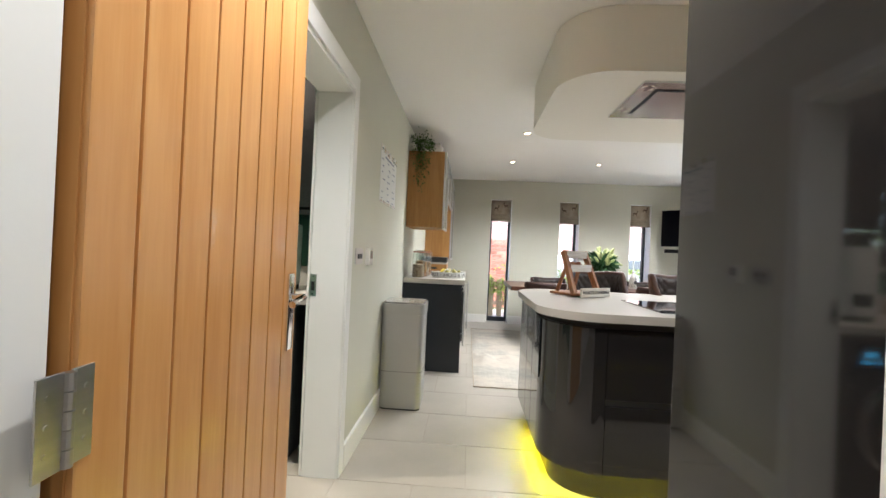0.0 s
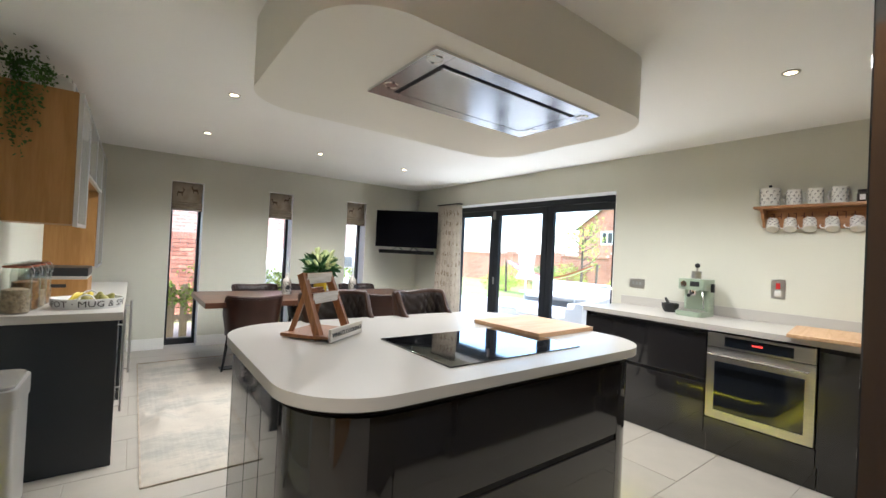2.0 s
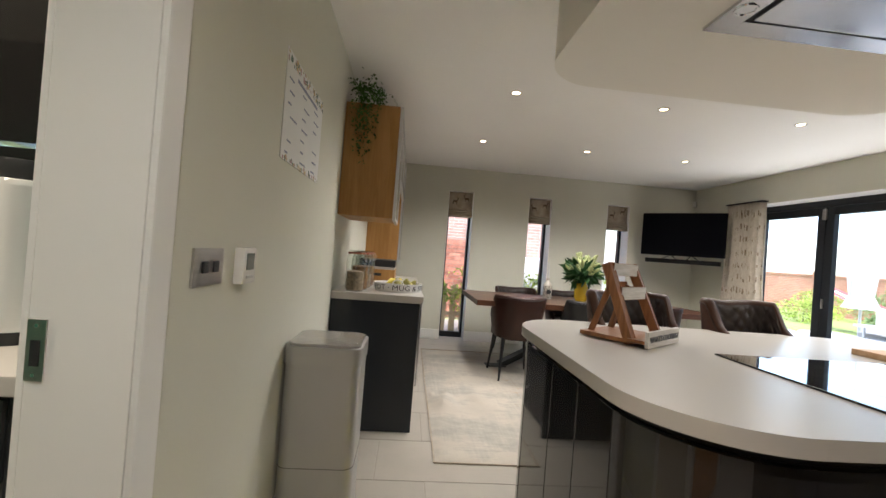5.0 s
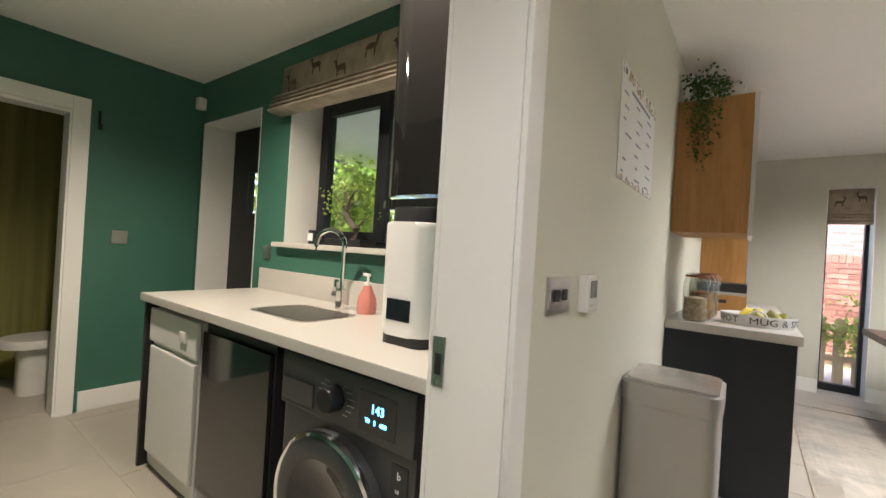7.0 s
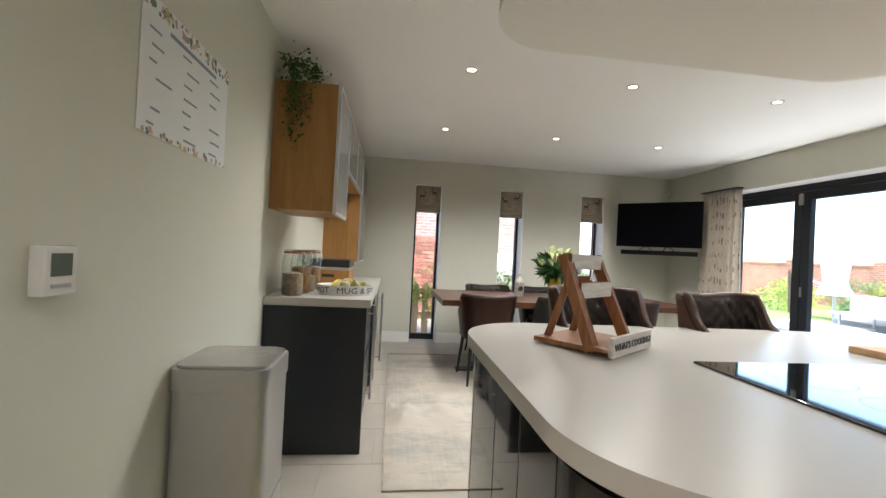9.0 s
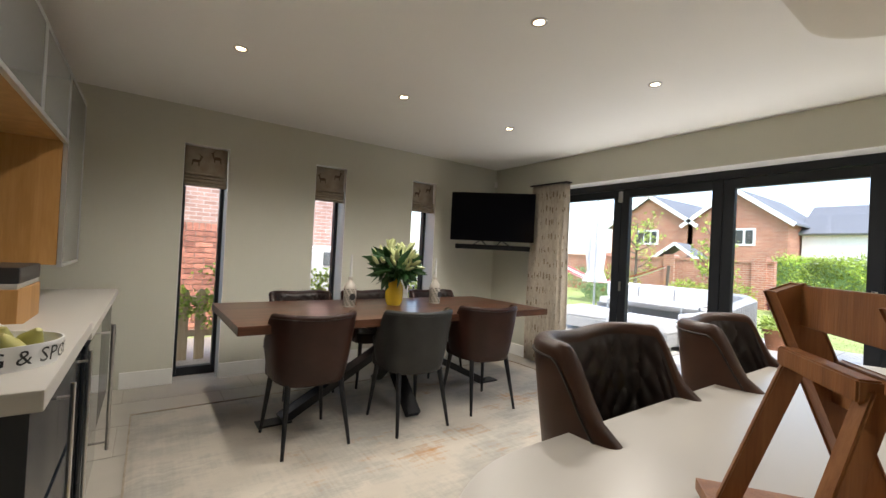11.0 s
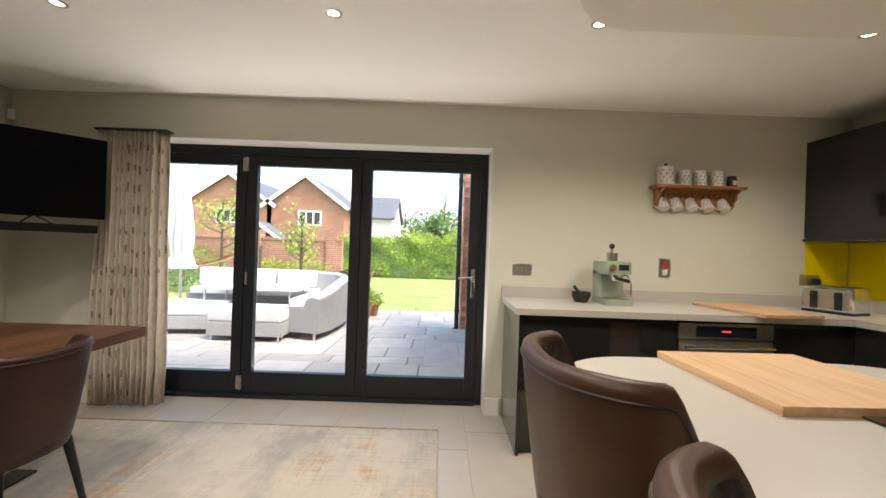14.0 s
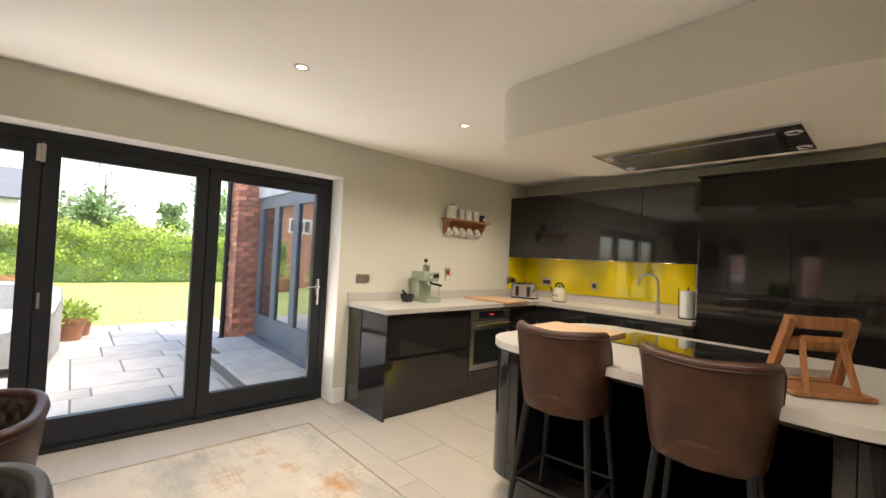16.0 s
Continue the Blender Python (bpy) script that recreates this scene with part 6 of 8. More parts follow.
part("body", bm, M["ceramic"], jg)

# storage jars
def jar(x, y, fill, h, label):
    j = thing("storage_jar", (x, y, LW), label, "jar", "glass storage jars")
    bm = bm_new()
    lathe(bm, [(0, 0.002), (0.052, 0.0), (0.06, 0.012), (0.064, 0.03), (0.064, 0.21), (0.054, 0.243), (0.048, 0.26)], n=28)
    part("glass", bm, M["jar"], j)
    bm = bm_new()
    prof = [(0, 0.006), (0.057, 0.008), (0.058, h * 0.5), (0.056, h)]
    lathe(bm, prof + [(0.03, h + 0.008), (0, h + 0.004)], n=24)
    part("contents", bm, M[fill], j, "dry food in the jar")
    bm = bm_new()
    lathe(bm, [(0, 0.267), (0.045, 0.271), (0.053, 0.267), (0.055, 0.259), (0.05, 0.255)], n=28)
    part("lid", bm, M["jar"], j)
    bm = bm_new()
    lathe(bm, [(0.050, 0.249), (0.057, 0.251), (0.057, 0.258), (0.050, 0.260)], n=28)
    part("seal", bm, mat("rubber_seal", (0.35, 0.09, 0.04), 0.6), j, "orange rubber seal")
    part("clip", tube(bm_new(), [(0.056, 0, 0.26), (0.069, 0, 0.235), (0.066, 0, 0.20)], 0.0022, n=6), M["steel"], j, "wire clip")
    return j


for x, y, f, h in ((-0.085, 5.25, "food1", 0.13), (-0.07, 5.385, "food2", 0.16), (-0.06, 5.52, "food1", 0.10), (-0.055, 5.655, "food2", 0.15)):
    jar(x, y, f, h, "clip-top glass jar part filled with dry food")

# enamel tray with fruit
tr = thing("fruit_tray", (0.205, 5.42, LW), "oval white tray with black lettering and rope handles", "tray")
bm = bm_new()
a_, b_ = 0.175, 0.13
el = lambda k, s, z: [(k * a_ * math.cos(t * math.pi / 24) * s, k * b_ * math.sin(t * math.pi / 24) * s, z) for t in range(48)]
rings = [[bm.verts.new(p) for p in el(1, s, z)] for s, z in ((0.93, 0.0), (1.0, 0.062), (0.975, 0.062), (0.91, 0.006))]
for p, q in zip(rings, rings[1:]):
    for i in range(48):
        bm.faces.new((p[i], p[(i + 1) % 48], q[(i + 1) % 48], q[i]))
bm.faces.new(rings[0][::-1])
bm.faces.new(rings[-1])
part("tray", bm, M["paper"], tr)
# lettering round the tray
cu_ = bpy.data.curves.new("lettering", "FONT")
cu_.body, cu_.size, cu_.extrude, cu_.align_x, cu_.align_y, cu_.resolution_u = "TEAPOT \u00b7 MUG & SPOON \u00b7", 0.052, 0.0005, "CENTER", "CENTER", 2
tmp_ = bpy.data.objects.new("tmp", cu_)
scene.collection.objects.link(tmp_)
me_ = bpy.data.meshes.new_from_object(tmp_)
bpy.data.objects.remove(tmp_)
for v in me_.vertices:
    t = -math.pi / 2 + v.co.x / 0.152 + 0.25
    s = 0.965 + 0.035 * (0.5 + v.co.y / 0.062) + 0.012
    v.co = Vector((a_ * s * math.cos(t), b_ * s * math.sin(t), 0.031 + v.co.y))
me_.materials.clear()
me_.materials.append(M["ink"])
part("lettering", me_, M["ink"], tr, "black serif capitals")
for s in (-1, 1):
    part("handle", tube(bm_new(), arc((0, s * (b_ - 0.005), 0.05), 0.04, 0, 180, 10, "xz"), 0.004, n=8), M["paper"], tr, "pale rope handle")
for k, (x, y, r) in enumerate(((-0.09, 0.02, 20), (-0.06, 0.0, -10), (-0.03, 0.02, 35))):
    bm = bm_new()
    pts = [(-0.07 + 0.14 * i / 8, 0, 0.045 + 0.035 * math.sin(math.pi * i / 8)) for i in range(9)]
    P3 = [Vector(p) for p in pts]
    ringsb = []
    for i, p in enumerate(P3):
        rr = 0.016 * (0.35 + 0.65 * math.sin(math.pi * (i + 0.4) / 8.8))
        ringsb.append([bm.verts.new(p + Vector((0, rr * math.cos(q * math.pi / 3), rr * math.sin(q * math.pi / 3)))) for q in range(6)])
    for p, q in zip(ringsb, ringsb[1:]):
        for i in range(6):
            bm.faces.new((p[i], p[(i + 1) % 6], q[(i + 1) % 6], q[i]))
    solo("banana", bm, M["banana"], "ripe yellow banana in the oval tray", "fruit", "fruit in the tray", at=pose(0.205 + x, 5.42 + y, LW + 0.01, 30, 0, 60 + r))
for x, y in ((0.05, 0.01), (0.09, -0.03), (0.01, -0.03), (0.08, 0.05)):
    bm = bm_new()
    lathe(bm, [(0, 0.0), (0.025, 0.006), (0.033, 0.03), (0.027, 0.055), (0.014, 0.078), (0.008, 0.088), (0, 0.09)], n=16)
    solo("pear", bm, M["pear"], "green-brown pear in the oval tray", "fruit", "fruit in the tray", at=pose(0.205 + x, 5.42 + y, LW + 0.008, 25 * x * 10, 60 * y * 10, 0))
# bread box with a black machine on top
c = thing("bread_box", (-0.02, 6.38, 0.86), "small oak bread box on the lower worktop", "storage box")
part("body", one_box(-0.15, 0.17, -0.20, 0.20, 0, 0.15, 0.006), M["oak"], c)
part("finger_hole", one_box(-0.05, 0.05, -0.202, -0.198, 0.09, 0.115, 0.001), M["carc"], c)
c = thing("printer", (-0.02, 6.38, 1.01), "low black and grey machine on top of the bread box", "small appliance")
part("body", one_box(-0.15, 0.17, -0.19, 0.19, 0.02, 0.085, 0.012), M["pots"], c)
part("base", one_box(-0.15, 0.165, -0.19, 0.19, 0, 0.022, 0.004), M["bin"], c)

# ---- east wall things ----
def wall_plate(name, y, z, w, h, label, category):
    p = thing(name, (RX, y, z), label, category)
    part("plate", one_box(-0.006, 0, -w / 2, w / 2, -h / 2, h / 2, 0.002), M["steel"], p)
    return p


p = wall_plate("wall_socket", 4.165, 1.14, 0.148, 0.088, "brushed steel triple switch plate on the cream wall", "switch")
for y in (-0.035, 0, 0.035):
    part("rocker", one_box(-0.010, -0.006, y - 0.009, y + 0.009, -0.014, 0.014, 0.001), M["alu"], p)
p = wall_plate("cooker_switch", 3.055, 1.19, 0.088, 0.146, "tall brushed steel cooker switch with a red rocker", "switch")
part("rocker", one_box(-0.011, -0.006, -0.014, 0.014, 0.0, 0.045, 0.002), mat("red_plastic", (0.5, 0.02, 0.02), 0.4), p, "red rocker")
part("socket_face", one_box(-0.010, -0.006, -0.022, 0.022, -0.055, -0.012, 0.004), M["ceramic"], p)
for x, w in ((4.02, 0.148), (3.36, 0.088)):
    p = thing("wall_socket", (x, BY + 0.010, 1.13), "brushed steel socket on the yellow glass", "socket", "sockets on the splashback")
    part("plate", one_box(-w / 2, w / 2, 0, 0.006, -0.044, 0.044, 0.002), M["steel"], p)
    part("socket_face", one_box(-w / 2 + 0.02, w / 2 - 0.02, 0.006, 0.009, -0.024, 0.024, 0.002), M["matblack"], p)
p = thing("wall_socket", (RX - 0.010, 1.93, 1.13), "brushed steel socket with black plugs by the toaster", "socket")
part("plate", one_box(-0.006, 0, -0.074, 0.074, -0.044, 0.044, 0.002), M["steel"], p)
part("plug", one_box(-0.045, -0.006, -0.055, -0.01, -0.03, 0.02, 0.006), M["pots"], p)
part("cable", tube(bm_new(), [(-0.03, -0.03, -0.03), (-0.05, -0.02, -0.10), (-0.09, 0.0, -0.19), (-0.15, 0.02, -0.20)], 0.004, n=6), M["pots"], p)

# mug shelf
sh = thing("mug_shelf", (RX, 2.86, 1.80), "carved pine wall shelf with hooks and lettering", "shelf")
SL = 0.34
part("shelf", one_box(-0.135, -0.001, -SL, SL, 0.0, 0.02, 0.003), M["pine"], sh)
part("back_board", one_box(-0.018, -0.001, -SL + 0.04, SL - 0.04, -0.15, -0.001, 0.002), M["pine"], sh)
for s in (-1, 1):
    bm = bm_new()
    prof = [(-0.018, 0.0), (-0.12, 0.0), (-0.118, -0.02), (-0.09, -0.035), (-0.085, -0.07), (-0.055, -0.09), (-0.045, -0.13), (-0.018, -0.15)]
    y0 = s * (SL - 0.05)
    lo = [bm.verts.new((x, y0 - 0.009, z)) for x, z in prof]
    hi = [bm.verts.new((x, y0 + 0.009, z)) for x, z in prof]
    bm.faces.new(lo)
    bm.faces.new(hi[::-1])
    for i in range(len(prof)):
        k = (i + 1) % len(prof)
        bm.faces.new((lo[i], lo[k], hi[k], hi[i]))
    part("bracket", bm, M["pine"], sh, "scroll-cut bracket")
bm = bm_new()
for k in range(11):
    y = 0.25 - k * 0.045
    if k not in (6,):
        box(bm, -0.0195, -0.018, y - 0.018, y - 0.012, -0.075, -0.03)
        box(bm, -0.0195, -0.018, y - 0.012, y + 0.004, -0.035 - 0.02 * (k % 3), -0.030 - 0.02 * (k % 3))
tagged(part("lettering", bm, M["redprint"], sh, "dark capitals too small to read"), kind="stuff")
HK = [0.255, 0.148, 0.035, -0.087, -0.215]
for y in HK:
    part("hook", tube(bm_new(), [(-0.018, y, -0.06), (-0.04, y, -0.06), (-0.045, y, -0.075), (-0.036, y, -0.083)], 0.003, n=6), M["steel"], sh)


def mug(x, y, z, rx, ry, rz, r, h, group, label, handle=True, print_="ink", seed=0):
    m = thing("mug", (x, y, z), label, "mug", group)
    m.matrix_basis = pose(x, y, z, rx, ry, rz)
    bm = bm_new()
    lathe(bm, [(0, 0), (r * 0.9, 0), (r, 0.006), (r, h), (r - 0.004, h), (r - 0.004, 0.008), (0, 0.006)], n=24)
    part("cup", bm, M["ceramic"], m)
    if handle:
        part("handle", tube(bm_new(), [(r - 0.002, 0, h * 0.85), (r + 0.022, 0, h * 0.8), (r + 0.028, 0, h * 0.5), (r + 0.018, 0, h * 0.25), (r - 0.002, 0, h * 0.2)], 0.0045, n=8), M["ceramic"], m)
    bm = bm_new()
    rr = random.Random(seed)
    nrow = 4 if h > 0.08 else 3
    for q in range(nrow):
        for i in range(9):
            a = 2 * math.pi * i / 9 + q
            z0, z1 = h * (0.12 + q * 0.8 / nrow), h * (0.12 + (q + 0.62) * 0.8 / nrow)
            for k in range(rr.choice((1, 2))):
                aa = a + 0.16 * k
                w = 0.05
                bm.faces.new([bm.verts.new(((r + 0.0008) * math.cos(t), (r + 0.0008) * math.sin(t), zz)) for t, zz in ((aa, z0), (aa + w, z0), (aa + w, z1), (aa, z1))])
            bm.faces.new([bm.verts.new(((r + 0.0009) * math.cos(t), (r + 0.0009) * math.sin(t), zz)) for t, zz in ((a, z1 - 0.004), (a + 0.22, z1 - 0.004), (a + 0.22, z1), (a, z1))])
    tagged(part("print", bm, M[print_], m, "dark printed letters"), kind="stuff")
    return m


for i, y in enumerate(HK):
    mug(RX - 0.05, 2.86 + y - 0.02, 1.80 - 0.155, 35, 8, 90, 0.040, 0.085, "mugs hanging from the shelf", "white patterned mug hanging from a hook", seed=i)
S0 = 1.82
cn = mug(RX - 0.075, 3.11, S0, 0, 0, 0, 0.062, 0.135, "", "large white lettered biscuit tin with a black knob", handle=False, seed=20)
bm = bm_new()
lathe(bm, [(0, 0.142), (0.06, 0.138), (0.064, 0.132), (0.064, 0.12)], n=24)
part("lid", bm, M["ceramic"], cn)
bm = bm_new()
lathe(bm, [(0, 0.168), (0.010, 0.164), (0.012, 0.155), (0.006, 0.145), (0.006, 0.14)], n=12)
part("knob", bm, M["pots"], cn)
for i, y in enumerate((2.965, 2.845, 2.715)):
    mug(RX - 0.075, y, S0, 0, 0, 70, 0.044, 0.115, "lettered canisters on the shelf", "white mug with black lettering on the shelf", handle=True, seed=30 + i)
sj = thing("small_jar", (RX - 0.07, 2.60, S0), "small dark jam jar with a label on the shelf", "jar")
bm = bm_new()
lathe(bm, [(0, 0), (0.032, 0), (0.034, 0.01), (0.034, 0.06), (0.028, 0.07), (0, 0.07)], n=20)
part("glass", bm, mat("dark_preserve", (0.03, 0.012, 0.01), 0.08, coat=0.5), sj)
bm = bm_new()
lathe(bm, [(0, 0.085), (0.031, 0.085), (0.032, 0.07), (0, 0.07)], n=20)
part("lid", bm, M["pots"], sj)
part("label", one_box(-0.0355, -0.033, -0.014, 0.014, 0.015, 0.05), M["paper"], sj)

# coffee machine, mortar, boards
cm = thing("coffee_machine", (4.18, 3.55, WT), "small sage-green espresso machine with a chrome group head", "coffee machine")
part("base", prism(bm_new(), rrect(-0.15, 0.13, -0.10, 0.10, 0.03), 0.0, 0.04, 0.008), M["sage"], cm)
part("drip_tray", prism(bm_new(), rrect(-0.14, -0.01, -0.085, 0.085, 0.02), 0.04, 0.048, 0.002), M["steel"], cm)
part("body", prism(bm_new(), rrect(0.0, 0.13, -0.10, 0.10, 0.035), 0.04, 0.235, 0.006), M["sage"], cm)
part("head", prism(bm_new(), rrect(-0.12, 0.13, -0.10, 0.10, 0.035), 0.215, 0.305, 0.012), M["sage"], cm)
bm = bm_new()
lathe(bm, [(0, -0.045), (0.026, -0.045), (0.030, -0.03), (0.030, 0.0)], n=20)
part("group_head", bm, M["chrome"], cm, at=pose(-0.065, 0.0, 0.215))
part("filter_handle", tube(bm_new(), [(-0.08, 0.0, 0.188), (-0.13, -0.01, 0.185), (-0.21, -0.03, 0.175)], 0.010, 0.013, 10), M["pots"], cm, "black filter handle")
part("steam_wand", tube(bm_new(), [(-0.08, -0.075, 0.215), (-0.105, -0.095, 0.15), (-0.10, -0.10, 0.07)], 0.005, n=8), M["chrome"], cm)
bm = bm_new()
lathe(bm, [(0, 0.012), (0.024, 0.012), (0.026, 0.0)], n=20)
part("dial", bm, M["chrome"], cm, at=pose(-0.12, 0.045, 0.262, 0, -90, 0))
part("display", one_box(-0.1225, -0.119, -0.07, 0.0, 0.245, 0.285, 0.001), M["pots"], cm)
bm = bm_new()
lathe(bm, [(0, 0.305), (0.036, 0.305), (0.036, 0.365), (0.040, 0.368), (0, 0.368)], n=20)
part("tamper_cup", bm, M["steel"], cm)
part("tamper", tube(bm_new(), [(0.01, 0, 0.368), (0.01, 0, 0.40)], 0.008, n=10), M["steel"], cm)
bm = bm_new()
bmesh.ops.create_icosphere(bm, subdivisions=2, radius=0.021, matrix=Matrix.Translation((0.01, 0, 0.415)))
part("tamper_knob", bm, M["pots"], cm)
part("side_lever", one_box(0.02, 0.05, -0.125, -0.10, 0.20, 0.27, 0.006), M["pots"], cm)
mo = thing("mortar_and_pestle", (4.20, 3.76, WT), "black stone mortar with a leaning pestle", "mortar")
bm = bm_new()
lathe(bm, [(0, 0), (0.045, 0), (0.05, 0.01), (0.066, 0.045), (0.068, 0.075), (0.060, 0.075), (0.052, 0.04), (0, 0.025)], n=28)
part("bowl", bm, M["matblack"], mo)
part("pestle", tube(bm_new(), [(-0.01, -0.01, 0.04), (0.02, 0.05, 0.115)], 0.016, 0.011, 10), M["matblack"], mo)
solo("chopping_board", one_box(-0.30, 0.30, -0.21, 0.21, 0, 0.022, 0.004), M["paleboard"], "long honey-coloured wooden board on the corner worktop", "board", at=pose(3.99, 2.66, WT, 0, 0, 8))

# toaster, kettle
ts = thing("toaster", (4.06, 2.03, WT), "four-slot chrome and black toaster", "toaster", rz=20)
part("body", one_box(-0.15, 0.15, -0.10, 0.10, 0.012, 0.185, 0.02, 3), M["chrome"], ts)
part("front_panel", one_box(-0.13, 0.13, 0.098, 0.104, 0.03, 0.165, 0.006), M["steel"], ts)
for x in (-0.07, 0.07):
    part("lever_slot", one_box(x - 0.022, x + 0.022, 0.103, 0.108, 0.03, 0.15, 0.002), M["pots"], ts)
    part("lever", one_box(x - 0.018, x + 0.018, 0.106, 0.128, 0.115, 0.13, 0.004), M["pots"], ts)
    part("slots", one_box(x - 0.045, x + 0.045, -0.08, 0.08, 0.183, 0.187), M["pots"], ts)
part("base", one_box(-0.148, 0.148, -0.098, 0.098, 0.0, 0.014), M["pots"], ts)
kt = thing("kettle", (3.64, 1.93, WT), "cream kettle with black lettering and a black arched handle", "kettle")
bm = bm_new()
lathe(bm, [(0, 0.01), (0.082, 0.01), (0.088, 0.03), (0.080, 0.11), (0.062, 0.16), (0.045, 0.172), (0, 0.178)], n=32)
part("body", bm, mat("cream_enamel", (0.62, 0.58, 0.42), 0.2, coat=0.4), kt)
wrap_words("WINE", 0.04, 0.084, 0.075, M["ink"], "lettering", kt, math.pi / 2 - 0.2, "black capitals")
part("base", prism(bm_new(), rrect(-0.08, 0.08, -0.08, 0.08, 0.079), 0, 0.012), M["pots"], kt)
part("handle", tube(bm_new(), [(0.055, 0, 0.15)] + arc((0.0, 0, 0.165), 0.055, 10, 165, 10) + [(-0.06, 0, 0.16)], 0.010, n=10), M["pots"], kt, "black arched handle")
part("spout", tube(bm_new(), [(0.075, 0, 0.08), (0.10, 0, 0.12), (0.125, 0, 0.165)], 0.015, 0.008, 10), M["pots"], kt)
bm = bm_new()
lathe(bm, [(0, 0.2), (0.012, 0.196), (0.008, 0.18), (0.04, 0.176), (0.045, 0.17)], n=20)
part("lid", bm, M["pots"], kt)

# sink tap and towel roll on the south run
tp = thing("kitchen_tap", (2.53, 1.93, WT), "tall brushed chrome tap with a swan-neck spout and two levers", "tap")
bm = bm_new()
lathe(bm, [(0, 0.0), (0.028, 0.0), (0.028, 0.012), (0.02, 0.02), (0.018, 0.10), (0.013, 0.12)], n=20)
tube(bm, [(0, 0, 0.10), (0.0, 0, 0.24), (0.004, 0.0, 0.29)] + [(0.095 - 0.09 * math.cos(radians(a)), 0.0, 0.30 + 0.09 * math.sin(radians(a))) for a in range(15, 166, 15)] + [(0.188, 0.0, 0.27)], 0.011, n=12)
part("spout", bm, M["steel"], tp)
bm = bm_new()
for s in (-1, 1):
    tube(bm, [(0, s * 0.015, 0.07), (0, s * 0.045, 0.08), (0, s * 0.055, 0.13)], 0.008, 0.006, 8)
part("levers", bm, M["steel"], tp)
tp.matrix_basis = pose(2.53, 1.93, WT, 0, 0, 35)
bm = prism(bm_new(), rrect(2.60, 3.15, 1.76, 2.10, 0.05), WT + 0.0005, WT + 0.0025)
solo("sink", bm, mat("sink_resin", (0.60, 0.57, 0.50), 0.3), "pale inset sink in the corner worktop", "sink")
kr = thing("kitchen_roll", (2.24, 2.02, WT), "white kitchen roll on a black stand with a handle", "kitchen roll")
bm = bm_new()
lathe(bm, [(0.02, 0.012), (0.06, 0.012), (0.062, 0.02), (0.062, 0.25), (0.06, 0.256), (0.02, 0.256)], n=28)
part("roll", bm, M["paper"], kr)
bm = bm_new()
lathe(bm, [(0, 0), (0.075, 0), (0.075, 0.010), (0, 0.010)], n=28)
tube(bm, [(0, 0, 0.01), (0, 0, 0.29)], 0.006, n=8)
tube(bm, [(0.075, 0, 0.005), (0.078, 0, 0.28)], 0.004, n=8)
part("stand", bm, M["pots"], kr)

# ---- outside ----
GD = struct("ground", ground_mesh([(RX + 0.31, -60), (400, -60), (400, 300), (-300, 300), (-300, FY + 0.301), (RX + 0.31, FY + 0.301)], GZ - 0.05), M["grass"])
pav = struct("patio", ground_mesh([(RX + 0.301, 3.2), (9.75, 3.2), (9.75, 13.0), (RX + 0.301, 13.0)], GZ - 0.012), M["patio"])
struct("gravel_bed", ground_mesh([(-3, FY + 0.301), (4.6, FY + 0.301), (4.6, 10.4), (-3, 10.4)], GZ - 0.03), M["gravel"])
# the lawn's near edge and blades
rng = np.random.default_rng(31)
n = 26000
gx = 9.8 + (rng.random(n) ** 1.6) * 10
gy = -2 + rng.random(n) * 15
P = np.stack([gx, gy, np.full(n, GZ - 0.05)], 1)
D = rng.normal(size=(n, 3)) * 0.35 + (0, 0, 1.2)
o = new("grass", leaves("grass", P, 0.016, M["grass"], 32, 1.3, 0.0, D))
tagged(o, "short mown lawn beyond the patio", "grass", kind="stuff")

# hedge
n = 46000
hx = 20.0 + rng.random(n) * 0.9
hy = -22 + rng.random(n) * 31.5
hz = GZ + rng.random(n) ** 0.85 * 1.72
face = rng.random(n) < 0.72
hx = np.where(face, 19.95 + 0.25 * np.abs(rng.normal(size=n)) - 0.1 + 0.12 * np.sin(hy * 3.1) * np.sin(hz * 5), hx)
hz = np.where(face, hz, GZ + 1.66 + 0.10 * rng.normal(size=n))
D = rng.normal(size=(n, 3)) * 0.6 + (-0.9, 0, 0.5)
hd = thing("hedge", (0, 0, 0), "long clipped beech hedge in fresh green leaf", "hedge")
tagged(part("foliage", leaves("foliage", np.stack([hx, hy, hz], 1), 0.085, M["hedge"], 33, 1.2, 0.0, D), M["hedge"], hd), kind="stuff")
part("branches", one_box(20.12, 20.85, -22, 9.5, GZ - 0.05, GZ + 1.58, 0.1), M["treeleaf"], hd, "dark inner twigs")


